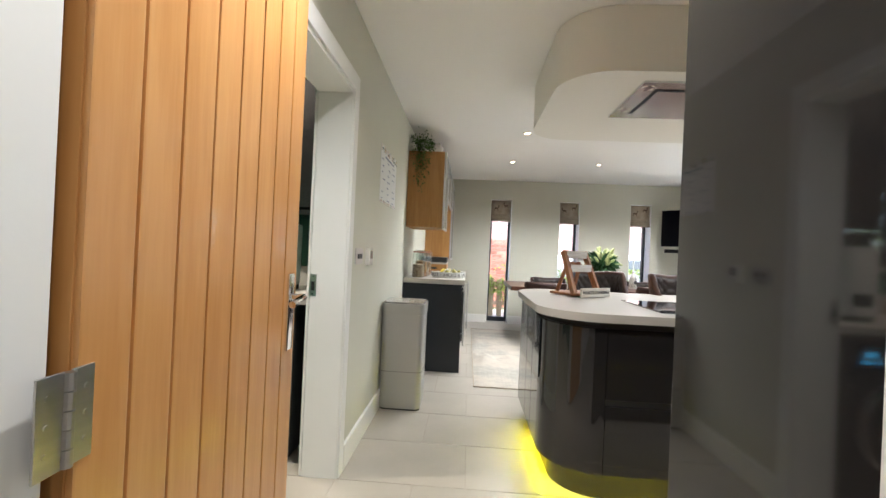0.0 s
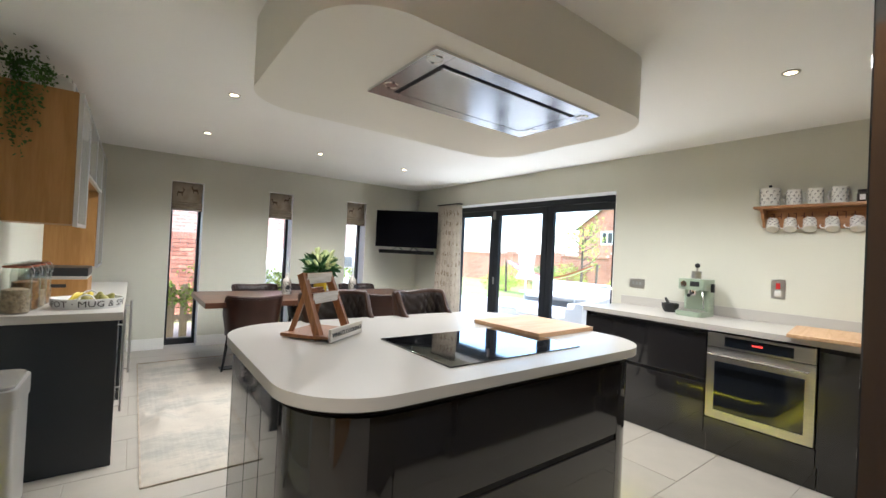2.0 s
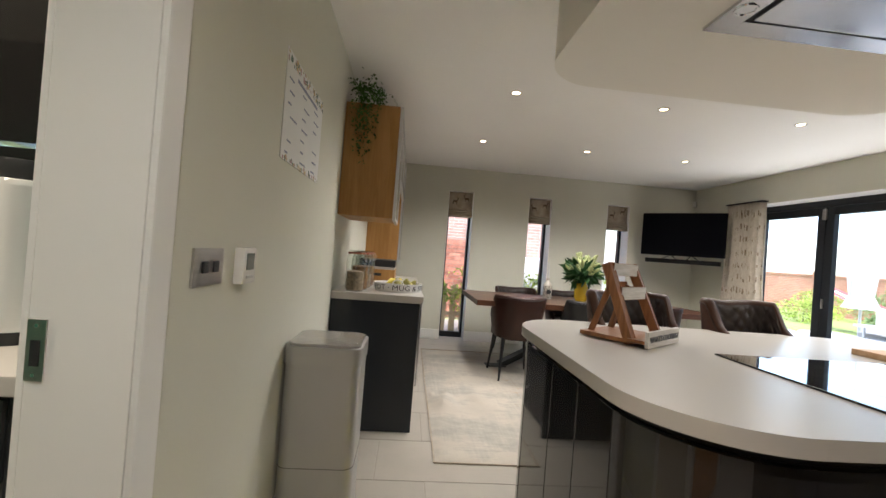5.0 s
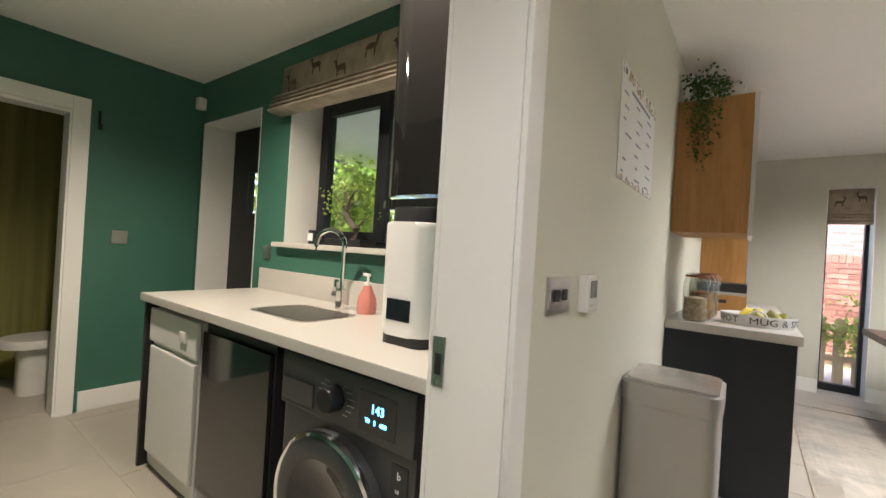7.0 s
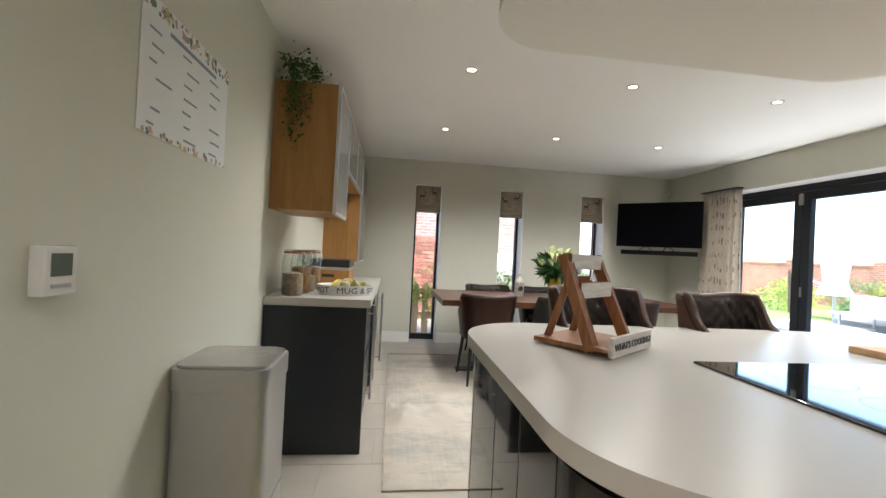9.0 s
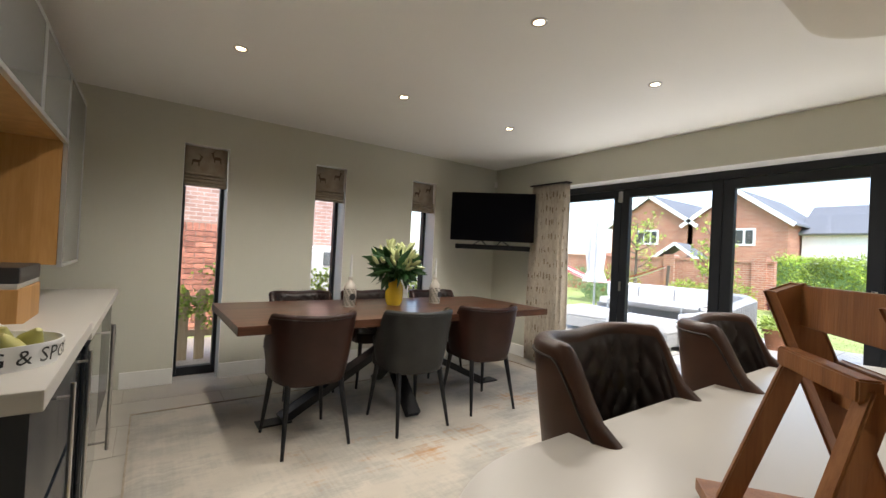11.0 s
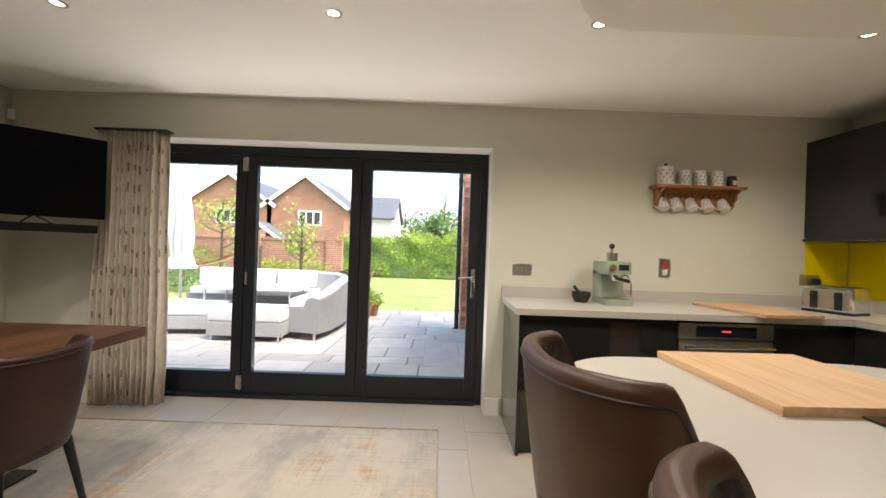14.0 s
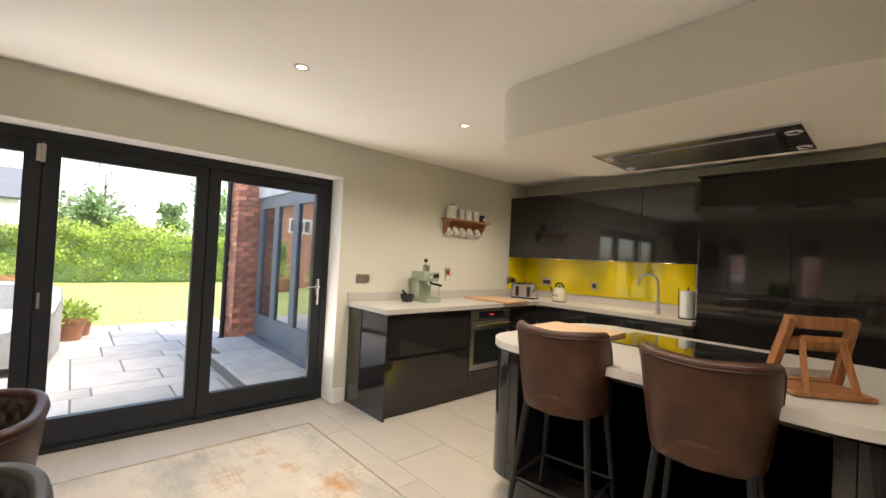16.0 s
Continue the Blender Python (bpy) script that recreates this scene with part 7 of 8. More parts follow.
def tree(x, y, h, r, material, label, seed, z0=None, n=1400, conical=False, bare=False, size=0.16):
    z0 = GZ - 0.05 if z0 is None else z0
    t = thing("tree", (x, y, z0), label, "tree")
    rs = np.random.default_rng(seed)
    bm = tube(bm_new(), [(0, 0, 0), (0.05 * h * 0.1, 0, h * 0.4), (0, 0, h * 0.93)], 0.03 * h ** 0.8, 0.008 * h ** 0.8, 7)
    tips = []
    k = 26 if bare else 14
    for i in range(k):
        a, f = rs.uniform(0, 6.28), rs.uniform(0.25, 0.9)
        L = r * (1.1 - 0.8 * f if conical else rs.uniform(0.6, 1.0) * math.sqrt(max(0.1, 1 - (2 * f - 1.1) ** 2)))
        b = Vector((L * math.cos(a), L * math.sin(a), h * f + (0.05 if conical else 0.22) * h * rs.uniform(0.2, 0.8)))
        s = Vector((0, 0, h * f * 0.85))
        m_ = s.lerp(b, 0.55) + Vector((0, 0, -0.03 * h))
        tube(bm, [s, m_, b], 0.010 * h ** 0.8, 0.002 * h ** 0.8, 5)
        if bare:
            for q in range(5):
                e = b + Vector((rs.normal() * 0.3 * r, rs.normal() * 0.3 * r, abs(rs.normal()) * 0.3 * r))
                tube(bm, [m_.lerp(b, rs.uniform(0.3, 1)), e], 0.004 * h ** 0.8, 0.001, 4)
        tips.append((s, b))
    part("trunk", bm, M["bark"], t)
    if not bare:
        P = []
        for i in range(n):
            s, b = tips[rs.integers(len(tips))]
            p = s.lerp(b, rs.uniform(0.45, 1.08))
            P.append((p.x + rs.normal() * r * 0.14, p.y + rs.normal() * r * 0.14, p.z + rs.normal() * r * 0.13))
        tagged(part("crown", leaves("crown", P, size, M[material], seed, 1.3, 0.1), M[material], t), kind="stuff")
    return t


tree(36, 5.3, 4.5, 1.7, "treeleaf", "dense dark green conifer beyond the hedge", 1, n=2600, conical=True, size=0.22)
tree(38, 0.6, 4.7, 1.5, "treeleaf", "dark blue-green conifer beyond the hedge", 2, n=2200, conical=True, size=0.22)
tree(40, 4.6, 7.0, 3.0, "treeleaf", "bare spreading tree far behind the hedge", 3, bare=True)
tree(42, 8.5, 5.6, 2.0, "treeleaf", "bare thin tree far behind the hedge", 4, bare=True)
tree(34, 3.0, 2.4, 2.6, "hedge", "light green bush over the top of the hedge", 5, n=1800, size=0.2)
tree(33, 6.6, 2.2, 2.4, "hedge", "light green bush over the top of the hedge", 6, n=1500, size=0.2)
tree(31, 9.2, 3.4, 1.0, "redleaf", "small copper-red tree beyond the hedge", 7, n=700, size=0.14)
tree(14.5, 9.3, 2.6, 0.7, "hedge", "slender young tree in the border, thinly leaved", 8, n=420, size=0.09)
tree(15.3, 12.3, 3.0, 0.9, "hedge", "slender young tree in the border, thinly leaved", 9, n=480, size=0.09)
tree(60, -10, 8, 6, "treeleaf", "broad distant tree on the skyline", 12, n=1500, size=0.5)
tree(65, 6, 6, 6, "treeleaf", "broad distant tree on the skyline", 13, n=1500, size=0.5)
# border plants
def bush(x, y, r, h, material, label, seed, n=500, size=0.06, name="bush", z=None):
    b = thing(name, (x, y, GZ - 0.05 if z is None else z), label, "plant")
    rs = np.random.default_rng(seed)
    P = rs.normal(size=(n, 3))
    P /= np.linalg.norm(P, axis=1)[:, None]
    P *= (rs.random(n)[:, None] ** 0.4)
    P = P * (r, r, h / 2) + (0, 0, h / 2)
    P[:, 2] += 0.12 * h * np.sin(P[:, 0] * 9 / r) * np.cos(P[:, 1] * 7 / r)
    tagged(part("foliage", leaves("foliage", P, size, M[material], seed, 1.3, 0.0), M[material], b), kind="stuff")
    part("stems", tube(bm_new(), [(0, 0, 0), (0.02, 0, h * 0.6)], 0.015, 0.005, 6), M["bark"], b)
    return b


for i, (x, y, r, h, m_) in enumerate(((16.2, 8.0, 0.5, 0.5, "redleaf"), (16.0, 9.6, 0.8, 0.9, "hedge"), (16.3, 11.0, 0.6, 0.8, "hedge"), (15.6, 13.2, 0.8, 1.2, "hedge"), (15.9, 14.8, 0.8, 1.1, "treeleaf"),
                                      (15.5, 16.4, 0.9, 1.0, "hedge"), (13.5, 12.5, 0.6, 0.6, "treeleaf"), (14.2, 10.7, 0.5, 0.5, "hedge"), (12.8, 14.5, 0.8, 0.7, "hedge"))):
    bush(x, y, r, h, m_, "low copper-leaved border shrub" if m_ == "redleaf" else "leafy green border shrub before the brick wall", 40 + i, 1000, 0.065)

# garden wall with piers
gw = struct("garden_wall", one_box(17.0, 17.23, 8.6, 26.0, GZ - 0.05, 1.42), M["brickfar"])
for y in (9.0, 11.9, 14.8, 18.0):
    struct("wall_pier", one_box(16.92, 17.31, y - 0.2, y + 0.2, GZ - 0.05, 1.62, 0.004), M["brickfar"], gw)
struct("wall_coping", one_box(16.96, 17.27, 8.6, 26.0, 1.42, 1.50, 0.01), M["brickfar"], gw)


def house(name, x0, x1, y0, y1, eaves, ridge, label, winy, along=False):
    """A brick house whose gable faces the garden (along=False) or whose eaves do."""
    h = thing(name, (0, 0, GZ - 0.05), label, "house", "houses beyond the garden")
    bm = bm_new()
    ym = (y0 + y1) / 2
    if not along:
        prof = [(y0, 0), (y1, 0), (y1, eaves), (ym, ridge), (y0, eaves)]
        lo = [bm.verts.new((x0, y, z)) for y, z in prof]
        hi = [bm.verts.new((x1, y, z)) for y, z in prof]
        bm.faces.new(lo)
        bm.faces.new(hi[::-1])
        for i in range(5):
            k = (i + 1) % 5
            bm.faces.new((lo[i], lo[k], hi[k], hi[i]))
    else:
        xm = (x0 + x1) / 2
        prof = [(x0, 0), (x1, 0), (x1, eaves), (xm, ridge), (x0, eaves)]
        lo = [bm.verts.new((x, y0, z)) for x, z in prof]
        hi = [bm.verts.new((x, y1, z)) for x, z in prof]
        bm.faces.new(lo)
        bm.faces.new(hi[::-1])
        for i in range(5):
            k = (i + 1) % 5
            bm.faces.new((lo[i], lo[k], hi[k], hi[i]))
    part("wall", bm, M["render"] if along else M["brickfar"], h)
    if not along:
        L = math.hypot(ym - y0, ridge - eaves)
        for s, ya in ((-1, y0), (1, y1)):
            bm = bm_new()
            o = s * 0.35
            q = (ridge - eaves) / (ym - y0) * 0.35
            v = [bm.verts.new(p) for p in ((x0 - 0.25, ya + o, eaves - q), (x1, ya + o, eaves - q), (x1, ym, ridge + 0.12), (x0 - 0.25, ym, ridge + 0.12),
                                           (x0 - 0.25, ya + o, eaves - q + 0.12), (x1, ya + o, eaves - q + 0.12), (x1, ym, ridge + 0.26), (x0 - 0.25, ym, ridge + 0.26))]
            for f in ((0, 1, 2, 3), (7, 6, 5, 4), (0, 4, 5, 1), (1, 5, 6, 2), (2, 6, 7, 3), (3, 7, 4, 0)):
                bm.faces.new([v[i] for i in f])
            part("roof", bm, M["roof"], h)
            bm = beam(bm_new(), (x0 - 0.27, ya + o, eaves - q + 0.02), (x0 - 0.27, ym, ridge + 0.15), 0.05, 0.24)
            part("bargeboard", bm, M["white"], h, "white painted bargeboard")
    else:
        xm = (x0 + x1) / 2
        for s, xa in ((-1, x0), (1, x1)):
            bm = beam(bm_new(), (xa + s * 0.3, (y0 + y1) / 2, eaves - 0.3 * (ridge - eaves) / (xm - x0)), (xm, (y0 + y1) / 2, ridge + 0.05), y1 - y0 + 0.4, 0.12)
            part("roof", bm, M["roof"], h)
    for yc, zc, w, hh in winy:
        wdw = part("window", one_box(x0 - 0.04, x0 + 0.02, yc - w / 2, yc + w / 2, zc - hh / 2, zc + hh / 2, 0.01), M["white"], h, "white casement window")
        for k in range(3):
            a = yc - w / 2 + 0.12 + k * (w - 0.12) / 3
            part("pane", one_box(x0 - 0.05, x0 - 0.041, a, a + (w - 0.12) / 3 - 0.12, zc - hh / 2 + 0.12, zc + hh / 2 - 0.12), M["ovenglass"], wdw)
    return h


house("house", 28, 36, 15.9, 21.4, 3.95, 5.7, "red brick house with a white-edged gable", [(18.75, 3.1, 1.5, 1.0)])
house("house", 28, 36, 11.2, 16.2, 3.95, 5.7, "red brick house with a white-edged gable", [(13.4, 3.1, 1.55, 1.0)])
house("house", 30, 36, 8.3, 11.1, 3.5, 5.1, "white rendered house with a slate roof", [], True)
po = thing("porch", (22.5, 14.3, GZ - 0.05), "small gabled porch with a slate roof and white edge", "porch")
bm = bm_new()
for s in (-1, 1):
    beam(bm, (0.6, s * 1.3, 1.55), (0.6, 0, 2.45), 1.4, 0.08)
part("roof", bm, M["roof"], po)
bm = bm_new()
for s in (-1, 1):
    beam(bm, (-0.12, s * 1.3, 1.52), (-0.12, 0, 2.42), 0.05, 0.16)
part("bargeboard", bm, M["white"], po, "white edge board")
part("wall", one_box(0.0, 1.2, -0.9, 0.9, 0, 1.75), M["brickfar"], po)

# ---- brick wing with its own folding doors ----
WY = 4.16
wing = struct("wall_wing", one_box(RX + 0.30, 8.0, WY - 0.62, WY - 0.55, GZ - 0.05, 2.6), M["wall"])
struct("wing_step", prism(bm_new(), [(RX + 0.305, WY + 0.02), (7.42, WY + 0.02), (7.42, WY + 0.12), (RX + 0.305, WY + 0.12)], GZ - 0.02, 0.10, 0.004), M["framegrey"])
struct("wing_lintel", one_box(RX + 0.30, 7.98, WY - 0.30, WY + 0.02, 2.12, 2.7), M["framegrey"])
ws = struct("patio_step", one_box(RX + 0.305, 7.44, WY + 0.125, 4.78, GZ - 0.02, 0.045), M["patio"])
for a, b in ((RX + 0.305, 5.30), (5.305, 6.05), (6.055, 6.70), (6.705, 7.445)):
    struct("step_slab", one_box(a, b - 0.006, WY + 0.125, 4.80, 0.046, 0.075, 0.004), M["slab"], ws)
fw = struct("door_4", box(box(box(bm_new(), RX + 0.32, 7.40, WY - 0.06, WY + 0.01, 0.10, 0.16), RX + 0.32, 7.40, WY - 0.06, WY + 0.01, 2.05, 2.12), 7.33, 7.40, WY - 0.06, WY + 0.01, 0.16, 2.05), M["framegrey"])
xs = [4.72, 5.38, 6.04, 6.70, 7.33]
for a, b in zip(xs, xs[1:]):
    bm = bm_new()
    box(bm, a, a + 0.08, WY - 0.05, WY + 0.015, 0.16, 2.05, 0.004)
    box(bm, b - 0.08, b - 0.002, WY - 0.05, WY + 0.015, 0.16, 2.05, 0.004)
    box(bm, a + 0.08, b - 0.08, WY - 0.05, WY + 0.015, 0.16, 0.42, 0.004)
    box(bm, a + 0.08, b - 0.08, WY - 0.05, WY + 0.015, 1.96, 2.05, 0.004)
    struct("door_leaf", bm, M["framegrey"], fw)
    struct("pane", one_box(a + 0.08, b - 0.08, WY - 0.02, WY - 0.012, 0.42, 1.96), M["wingglass"], fw)
bm = bm_new()
for k in range(20):
    box(bm, RX + 0.31 + k * 0.18, RX + 0.31 + k * 0.18 + 0.165, WY + 0.02, WY + 0.035, 2.13, 2.7, 0.003)
struct("timber_cladding", bm, M["render"])
dp = thing("downpipe", (7.72, WY + 0.36, GZ - 0.01), "black rainwater pipe down the brick pier", "pipe")
part("pipe", tube(bm_new(), [(0, 0, 0.08), (0, 0, 2.75)], 0.034, n=14), M["matblack"], dp)
part("shoe", tube(bm_new(), [(0, 0, 0.10), (0.0, 0.06, 0.02)], 0.036, n=12), M["matblack"], dp)
for z in (0.35, 1.45, 2.4):
    part("bracket", tube(bm_new(), [(0, 0, z), (0, 0, z + 0.05)], 0.041, n=14), M["matblack"], dp)

# ---- patio furniture ----
def wicker_sofa():
    s = thing("outdoor_sofa", (0, 0, GZ), "curved white wicker corner sofa under a pale cover", "sofa")
    bm = bm_new()
    # long back run along x and a return along y, with a sweeping end
    prof = [(0.0, 0.10), (0.0, 0.78), (0.10, 0.84), (0.18, 0.80), (0.24, 0.46), (0.62, 0.42), (0.62, 0.10)]
    path = [(6.85, 6.45, 0.0), (7.15, 6.36, 0.25), (7.7, 6.31, 0.75), (8.3, 6.33, 1.0), (8.75, 6.55, 1.0), (8.95, 7.0, 1.0), (9.0, 7.6, 1.0), (9.0, 8.5, 1.0), (9.0, 9.2, 1.0)]
    rows = []
    for i, (x, y, k) in enumerate(path):
        a, b = path[max(0, i - 1)], path[min(len(path) - 1, i + 1)]
        d = Vector((b[0] - a[0], b[1] - a[1], 0)).normalized()
        nrm = Vector((-d.y, d.x, 0))
        row = []
        for u, z in prof:
            zz = z if z < 0.5 else 0.46 + (z - 0.46) * (0.35 + 0.65 * k)
            row.append(Vector((x, y, 0)) + nrm * u + Vector((0, 0, zz)))
        rows.append(row)
    V = skin(bm, rows)
    bm.faces.new(V[0])
    bm.faces.new(V[-1][::-1])
    part("wicker_shell", bm, M["wicker"], s)
    n_ = 26
    bm = bm_new()
    for k in range(n_):
        f = k / n_
        i = f * 3.0
        j = int(i)
        p, q = path[j], path[j + 1]
        x, y, kk = (p[c] + (q[c] - p[c]) * (i - j) for c in range(3))
        top = 0.46 + 0.36 * (0.35 + 0.65 * kk)
        tube(bm, [(x, y - 0.006, 0.11), (x, y - 0.010, top - 0.04)], 0.007, n=5)
    tagged(part("weave_rib", bm, M["wicker"], s, "upright woven ribs"), kind="stuff")
    for x, y in ((6.92, 6.52), (6.95, 6.98), (8.7, 6.62), (8.9, 9.1)):
        part("leg", tube(bm_new(), [(x, y, 0.0), (x, y, 0.12)], 0.02, n=8), M["alu"], s)
    bm = bm_new()
    box(bm, 7.1, 8.19, 6.62, 6.96, 0.42, 0.54, 0.04, 3)
    part("seat_cushion", bm, M["cushion"], s)
    part("seat_cushion", one_box(8.30, 8.76, 6.97, 9.1, 0.42, 0.54, 0.04, 3), M["cushion"], s)
    for y0 in (7.05, 7.75, 8.45):
        part("back_cushion", one_box(8.60, 8.85, y0, y0 + 0.68, 0.55, 0.86, 0.07, 3), M["cushion"], s)
    return s


wicker_sofa()
ot = thing("footstool", (7.05, 7.40, GZ), "pale wicker footstool with a thick white cushion", "footstool", "outdoor footstools")
part("frame", one_box(-0.35, 0.35, -0.50, 0.50, 0.07, 0.26, 0.02), M["wicker"], ot)
part("cushion", one_box(-0.35, 0.35, -0.50, 0.50, 0.262, 0.42, 0.05, 3), M["cushion"], ot)
for x in (-0.3, 0.3):
    for y in (-0.45, 0.45):
        part("leg", tube(bm_new(), [(x, y, 0), (x, y, 0.08)], 0.018, n=8), M["alu"], ot)
copy_thing(ot, pose(7.35, 8.50, GZ, 0, 0, 8))
ct = thing("outdoor_table", (7.85, 7.75, GZ), "white-topped low outdoor table on thin legs", "table")
part("tabletop", one_box(-0.40, 0.40, -0.75, 0.75, 0.60, 0.63, 0.006), M["white"], ct)
for x in (-0.32, 0.32):
    for y in (-0.65, 0.65):
        part("leg", tube(bm_new(), [(x, y, 0), (x, y, 0.60)], 0.018, n=8), M["alu"], ct)
um = thing("garden_umbrella", (9.0, 9.7, GZ), "closed pale grey garden umbrella on a thin pole", "umbrella")
part("pole", tube(bm_new(), [(0, 0, 0), (0, 0, 2.7)], 0.024, n=10), M["alu"], um)
bm = bm_new()
rows = []
for z, r in ((2.66, 0.03), (2.4, 0.08), (1.9, 0.13), (1.4, 0.17), (1.05, 0.14), (0.8, 0.22)):
    rows.append([Vector((r * (1 + 0.3 * math.cos(8 * a)) * math.cos(a), r * (1 + 0.3 * math.cos(8 * a)) * math.sin(a), z)) for a in [2 * math.pi * i / 64 for i in range(65)]])
skin(bm, rows)
part("canopy", bm, M["umbrella"], um)
part("base", prism(bm_new(), rrect(-0.25, 0.25, -0.25, 0.25, 0.05), 0, 0.07, 0.01), M["slab"], um)
hm = thing("hammock", (12.2, 11.6, GZ), "red and white striped hammock slung low between posts", "hammock")
for k, c in enumerate(("dgreen", "cushion", "dgreen", "cushion", "dgreen")):
    bm = bm_new()
    rows = []
    for i in range(17):
        f = i / 16
        z = 1.15 - 0.55 * math.sin(math.pi * f)
        w = 0.06 + 0.10 * math.sin(math.pi * f)
        rows.append([Vector((w * (k - 2.5), 1.9 * (f - 0.5) * 2, z + 0.04 * abs(k - 2))), Vector((w * (k - 1.5), 1.9 * (f - 0.5) * 2, z + 0.04 * abs(k - 1.5)))])
    skin(bm, rows)
    part("stripe", bm, M[c], hm, "red cloth stripe" if c == "dgreen" else "white cloth stripe")
for s in (-1, 1):
    part("post", tube(bm_new(), [(0, s * 1.95, 0), (0, s * 2.0, 1.25)], 0.04, n=8), M["bark"], hm)


def plant_pot(x, y, r, h, label, seed, leafm="hedge"):
    p = thing("plant_pot", (x, y, GZ), label, "plant pot", "terracotta pots on the patio")
    bm = bm_new()
    lathe(bm, [(0, 0), (r * 0.72, 0), (r * 0.95, h * 0.8), (r * 1.03, h * 0.82), (r * 1.05, h), (r * 0.93, h), (r * 0.88, h * 0.9), (0, h * 0.9)], n=28)
    part("pot", bm, M["terracotta"], p)
    rs = np.random.default_rng(seed)
    P = rs.normal(size=(420, 3)) * (r * 0.55, r * 0.55, r * 0.35) + (0, 0, h + r * 0.35)
    P[:, 2] = np.maximum(P[:, 2], h * 0.92)
    tagged(part("foliage", leaves("foliage", P, 0.045, M[leafm], seed, 1.6, -0.2), M[leafm], p), kind="stuff")
    return p


plant_pot(8.85, 6.22, 0.19, 0.32, "large terracotta pot with a leafy green plant", 61)
plant_pot(9.16, 6.08, 0.12, 0.25, "small terracotta pot with a red-flowered plant", 62)
plant_pot(9.9, 9.4, 0.2, 0.3, "terracotta pot with a leafy green plant", 63)
plant_pot(15.6, 7.6, 0.45, 0.45, "wide dark tub with a leafy green plant", 64)

# ---- north side: brick wall, house wall and picket fence ----
nh = thing("neighbour_house", (0, 0, GZ - 0.05), "tall brick side wall of the house next door", "house")
part("wall", one_box(-1.0, 5.3, 12.9, 13.4, 0, 4.3), M["brickfar_x"], nh)
bm = tube(bm_new(), [(0.95, 12.85, 1.9), (0.95, 12.85, 4.5)], 0.04, n=10)
part("downpipe", bm, M["matblack"], nh)
bpy.context.view_layer.update()
car = thing("parked_car", (3.9, 12.2, GZ - 0.05), "white parked car seen past the fence", "car")
bm = bm_new()
prof = [(-2.1, 0.25), (-2.15, 0.7), (-1.5, 0.85), (-0.9, 1.35), (0.9, 1.4), (1.6, 0.95), (2.1, 0.85), (2.15, 0.3)]
lo = [bm.verts.new((x, -0.85, z)) for x, z in prof]
hi = [bm.verts.new((x, 0.85, z)) for x, z in prof]
bm.faces.new(lo)
bm.faces.new(hi[::-1])
for i in range(len(prof)):
    k = (i + 1) % len(prof)
    bm.faces.new((lo[i], lo[k], hi[k], hi[i]))
bmesh.ops.bevel(bm, geom=list(bm.edges), offset=0.06, segments=3, affect="EDGES")
part("body", bm, M["ceramic"], car)
part("side_window", one_box(-0.75, 0.75, -0.87, -0.845, 1.0, 1.24, 0.02), M["frost"], car)
for x in (-1.35, 1.3):
    bm = bm_new()
    lathe(bm, [(0, -0.09), (0.30, -0.09), (0.32, 0.0), (0.30, 0.09), (0, 0.09)], n=24)
    part("wheel", bm, M["pots"], car, at=pose(x, -0.80, 0.32, 90))
fc = thing("picket_fence", (0, 9.25, GZ - 0.03), "weathered low wooden picket fence with climbing ivy", "fence")
for z in (0.25, 0.62):
    part("rail", one_box(-2.0, 4.4, 0.02, 0.06, z, z + 0.07, 0.003), M["fence"], fc)
pk = bm_new()
box(pk, -0.05, 0.05, 0, 0.02, 0, 0.72, 0.003)
vs_ = [pk.verts.new(p) for p in ((-0.05, 0, 0.722), (0.05, 0, 0.722), (0.037, 0, 0.77), (0, 0, 0.80), (-0.037, 0, 0.77), (-0.05, 0.02, 0.722), (0.05, 0.02, 0.722), (0.037, 0.02, 0.77), (0, 0.02, 0.80), (-0.037, 0.02, 0.77))]
pk.faces.new(vs_[:5])
pk.faces.new(vs_[9:4:-1])
for i in range(5):
    k = (i + 1) % 5
    pk.faces.new((vs_[i], vs_[k], vs_[k + 5], vs_[i + 5]))
pm = to_mesh("picket", pk, M["fence"])
for k in range(38):
    o = new("picket", pm)
    o.parent = fc
    o.matrix_basis = pose(-1.95 + k * 0.167, 0, 0.02 * math.sin(k * 1.7), 0, 0.6 * math.sin(k * 2.3), 0)
rs = np.random.default_rng(71)
P = np.stack([rs.uniform(-1.8, 4.2, 15000), rs.normal(size=15000) * 0.05 - 0.05, rs.random(15000) ** 0.7 * 1.05], 1)
P = P[(np.sin(P[:, 0] * 5) + np.sin(P[:, 2] * 9 + P[:, 0] * 3) + 0.8 * (P[:, 2] > 0.55) + 0.6 * rs.normal(size=15000) > 0.1)]
tagged(part("ivy", leaves("ivy", P, 0.045, M["hedge"], 72, 1.1, 0.1), M["hedge"], fc), kind="stuff")
# greenery outside the utility window
tree(-5.6, 7.0, 4.2, 1.9, "hedge", "light green tree outside the utility window", 81, n=7000, size=0.10)
tree(-7.6, 8.6, 6.8, 2.6, "hedge", "light green tree outside the utility window", 82, n=7000, size=0.14)

# ---- pieces of floors and walls ----
def piece_mesh(name, w, d, t, bev, material, seg=1):
    return to_mesh(name, one_box(-w / 2, w / 2, -d / 2, d / 2, -t, 0, bev, seg), material)


FLOOR = floor
PX, PY = 0.91, 0.458
cache = {}


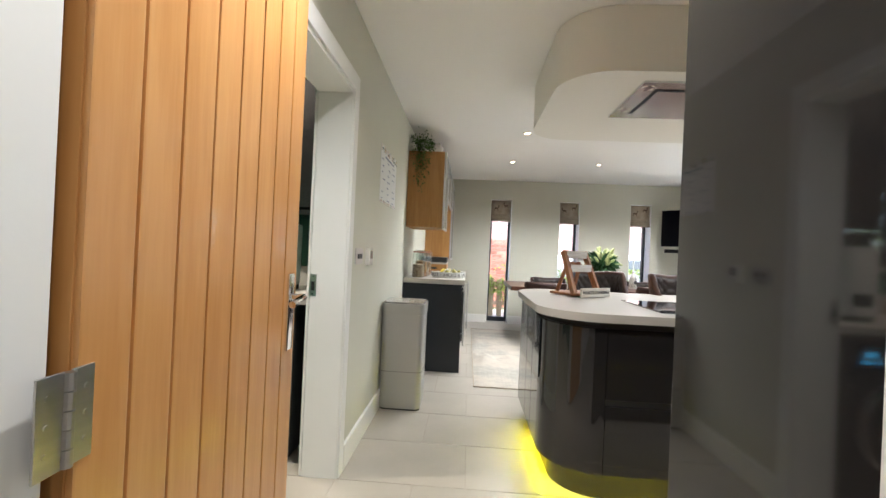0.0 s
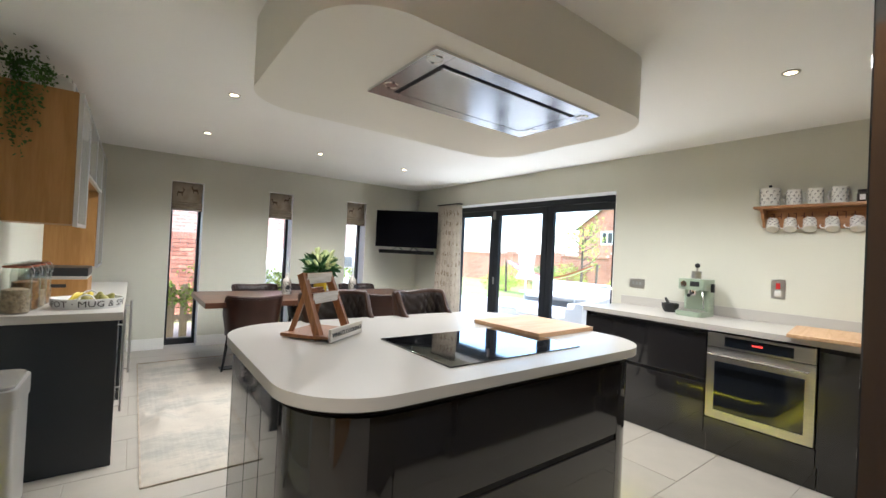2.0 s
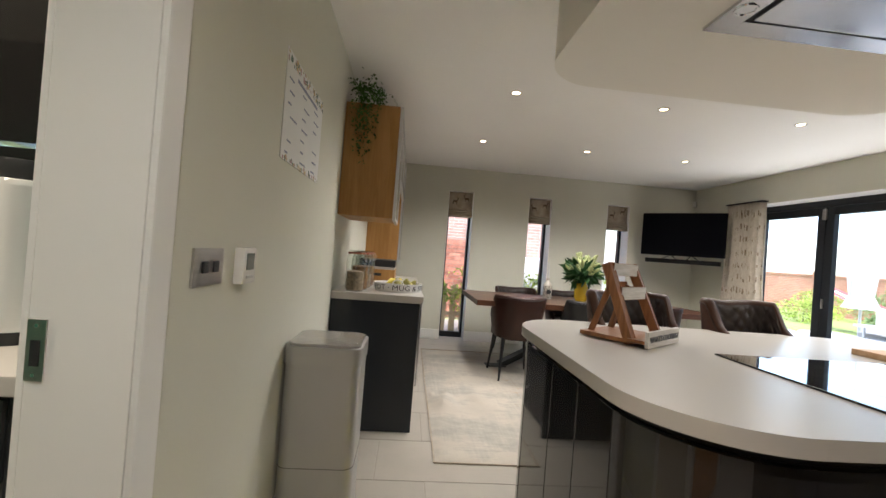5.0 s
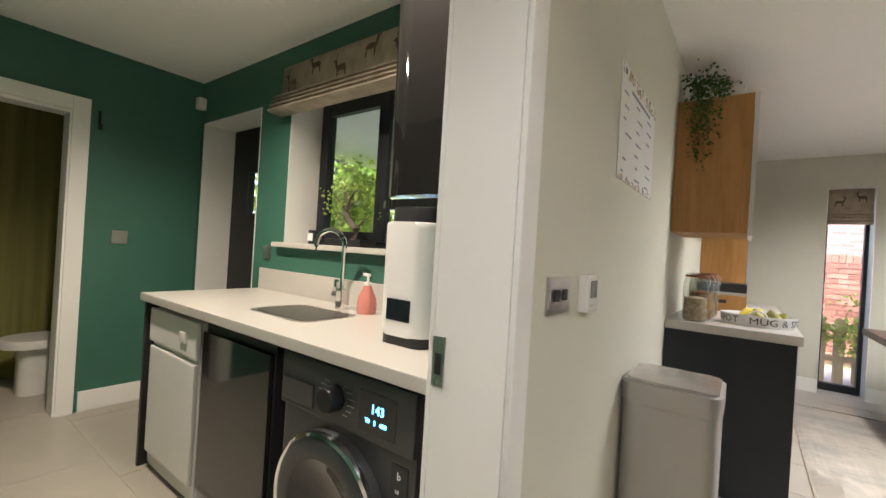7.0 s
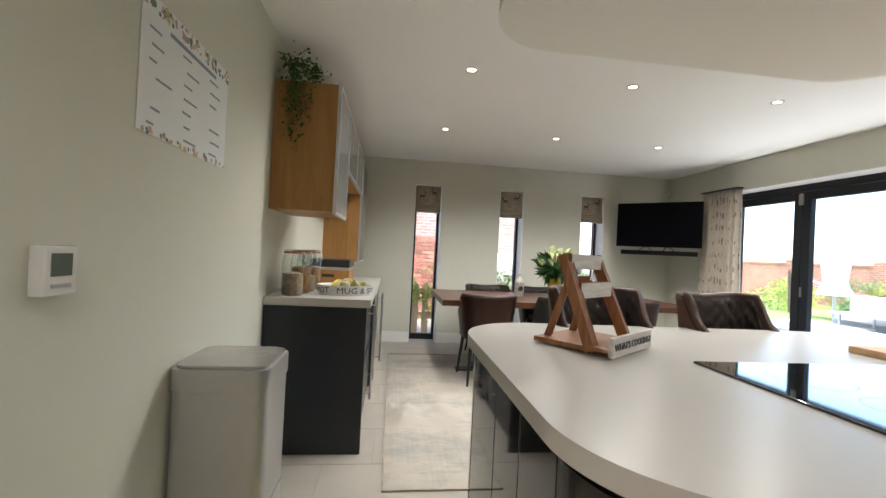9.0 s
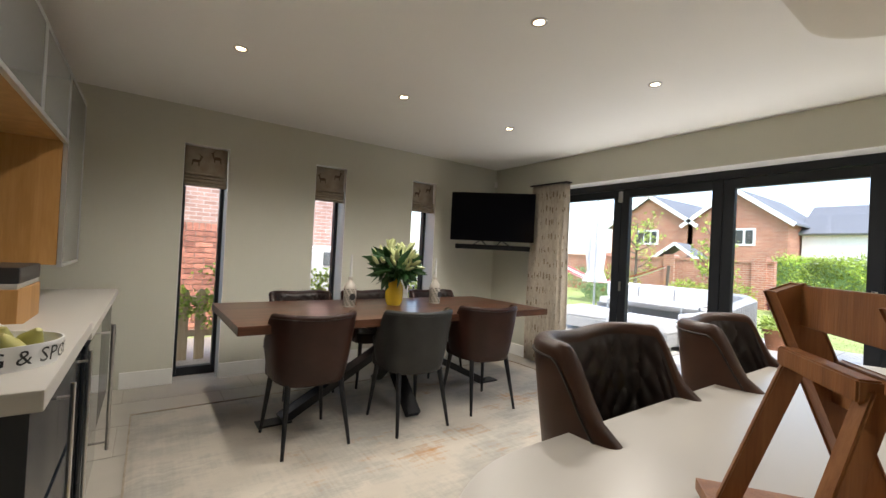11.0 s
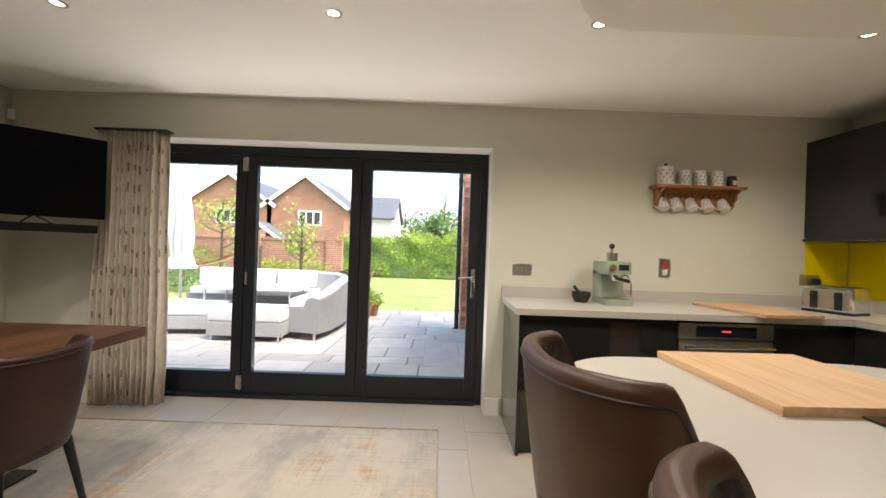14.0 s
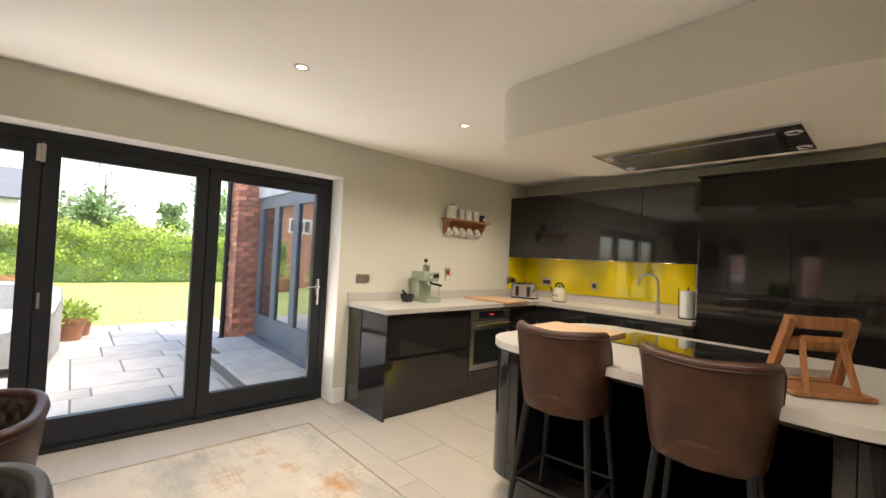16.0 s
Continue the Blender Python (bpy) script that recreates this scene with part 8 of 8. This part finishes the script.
def tile(x0, x1, y0, y1, z=0.0, th=0.0032):
    key = (round(x1 - x0, 3), round(y1 - y0, 3))
    if key not in cache:
        cache[key] = piece_mesh("floor_tile", key[0] - 0.004, key[1] - 0.004, th, 0.0012, M["tile"])
    o = new("floor_tile", cache[key])
    o.parent = FLOOR
    o.matrix_basis = pose((x0 + x1) / 2, (y0 + y1) / 2, z)


def tile_field(X0, X1, Y0, Y1, ox, oy, shift):
    j = math.floor((Y0 - oy) / PY)
    while oy + j * PY < Y1:
        ya, yb = max(Y0, oy + j * PY), min(Y1, oy + (j + 1) * PY)
        xo = ox + (shift if j % 2 else 0)
        i = math.floor((X0 - xo) / PX)
        while xo + i * PX < X1:
            xa, xb = max(X0, xo + i * PX), min(X1, xo + (i + 1) * PX)
            if xb - xa > 0.02 and yb - ya > 0.02:
                tile(xa, xb, ya, yb)
            i += 1
        j += 1


tile_field(LX, RX + 0.17, BY, FY + 0.2, 0.172, 3.67, 0.265)
tile_field(-4.45, LX, 1.7, UFY + 0.24, 0.172, 3.67, 0.265)
tile_field(-0.52, 1.35, -1.1, BY, 0.172, 3.67, 0.265)

# patio slabs: three widths laid in courses of mixed depth
rs = random.Random(17)
slabs = {}


def slab(x0, x1, y0, y1, z, par):
    key = (round(x1 - x0, 2), round(y1 - y0, 2))
    if key not in slabs:
        slabs[key] = piece_mesh("paving_slab", key[0] - 0.014, key[1] - 0.014, 0.03, 0.005, M["slab"])
    o = new("paving_slab", slabs[key])
    o.parent = par
    o.matrix_basis = pose((x0 + x1) / 2, (y0 + y1) / 2, z + rs.uniform(-0.002, 0.002), rs.uniform(-0.15, 0.15), rs.uniform(-0.15, 0.15), 0)


x = RX + 0.302
while x < 9.7:
    dx = rs.choice((0.30, 0.45, 0.60, 0.60))
    y = 3.2 - rs.choice((0, 0.3, 0.15))
    while y < 12.9:
        dy = rs.choice((0.45, 0.60, 0.75, 0.90, 0.60))
        if dx > 0.5 and rs.random() < 0.25:
            slab(x, x + 0.30, y, y + dy, GZ, pav)
            slab(x + 0.30, x + dx, y, y + dy, GZ, pav)
        else:
            slab(x, x + dx, y, y + dy, GZ, pav)
        y += dy
    x += dx
stp = struct("patio_step", one_box(RX + 0.32, 6.45, WY + 0.125, 4.95, GZ - 0.01, 0.055), M["patio"])
for x0, x1, y0, y1 in ((RX + 0.32, 5.35, WY + 0.125, 4.96), (5.35, 5.95, WY + 0.125, 4.96), (5.95, 6.46, WY + 0.125, 4.55), (5.95, 6.46, 4.55, 4.96)):
    slab(x0, x1, y0, y1, 0.086, stp)

# brick pier at the end of the wing, laid brick by brick
pier = struct("brick_pier", one_box(7.44, 7.94, WY - 0.28, WY + 0.30, GZ - 0.05, 2.75), M["mortar"])
bk = {}


def brick(w, d, x, y, z, par, material="brickpart"):
    key = (round(w, 3), round(d, 3))
    if key not in bk:
        bk[key] = piece_mesh("brick", w, d, 0.065, 0.003, M[material])
    o = new("brick", bk[key])
    o.parent = par
    o.matrix_basis = pose(x + rs.uniform(-0.001, 0.001), y + rs.uniform(-0.001, 0.001), z, 0, 0, rs.uniform(-0.4, 0.4))


z, k = GZ + 0.03, 0
while z < 2.72:
    if k % 2:
        cols_x = [(7.55, 0.215), (7.775, 0.215), (7.90, 0.10)]
        cols_y = [(WY + 0.20, 0.215), (WY - 0.025, 0.215)]
    else:
        cols_x = [(7.49, 0.10), (7.665, 0.215), (7.84, 0.10)]
        cols_y = [(WY + 0.255, 0.10), (WY + 0.09, 0.215), (WY - 0.135, 0.215)]
    for x, w in cols_x:
        brick(w, 0.05, x, WY + 0.287, z + 0.06, pier)
    for y, w in cols_y:
        brick(0.05, w, 7.453, y, z + 0.06, pier)
    z += 0.075
    k += 1

# boundary wall seen through the slim windows: one mesh of single bricks
bw = struct("boundary_wall", one_box(-0.5, 2.35, 10.62, 10.8, GZ - 0.05, 1.50), M["mortar"])
V, F = [], []
r2 = random.Random(23)
z, k = GZ, 0
while z < 1.44:
    x = -0.5 + (0.112 if k % 2 else 0)
    soldier = z > 1.36
    while x < 2.3:
        w, h = (0.065, 0.11) if soldier else (0.215, 0.065)
        d = 0.012 + r2.uniform(-0.002, 0.003)
        y0 = 10.62 - d
        b = len(V)
        for xx, zz in ((x, z), (x + w, z), (x + w, z + h), (x, z + h)):
            V.append((xx, y0, zz))
        for xx, zz in ((x, z), (x + w, z), (x + w, z + h), (x, z + h)):
            V.append((xx, 10.63, zz))
        F += [(b, b + 1, b + 2, b + 3), (b, b + 4, b + 5, b + 1), (b + 1, b + 5, b + 6, b + 2), (b + 2, b + 6, b + 7, b + 3), (b + 3, b + 7, b + 4, b)]
        x += w + 0.01
    z += 0.12 if soldier else 0.075
    k += 1
me = bpy.data.meshes.new("bricks")
me.from_pydata(V, [], F)
me.materials.append(M["brick"])
o = new("bricks", me)
o.parent = bw
tagged(o, kind="stuff")
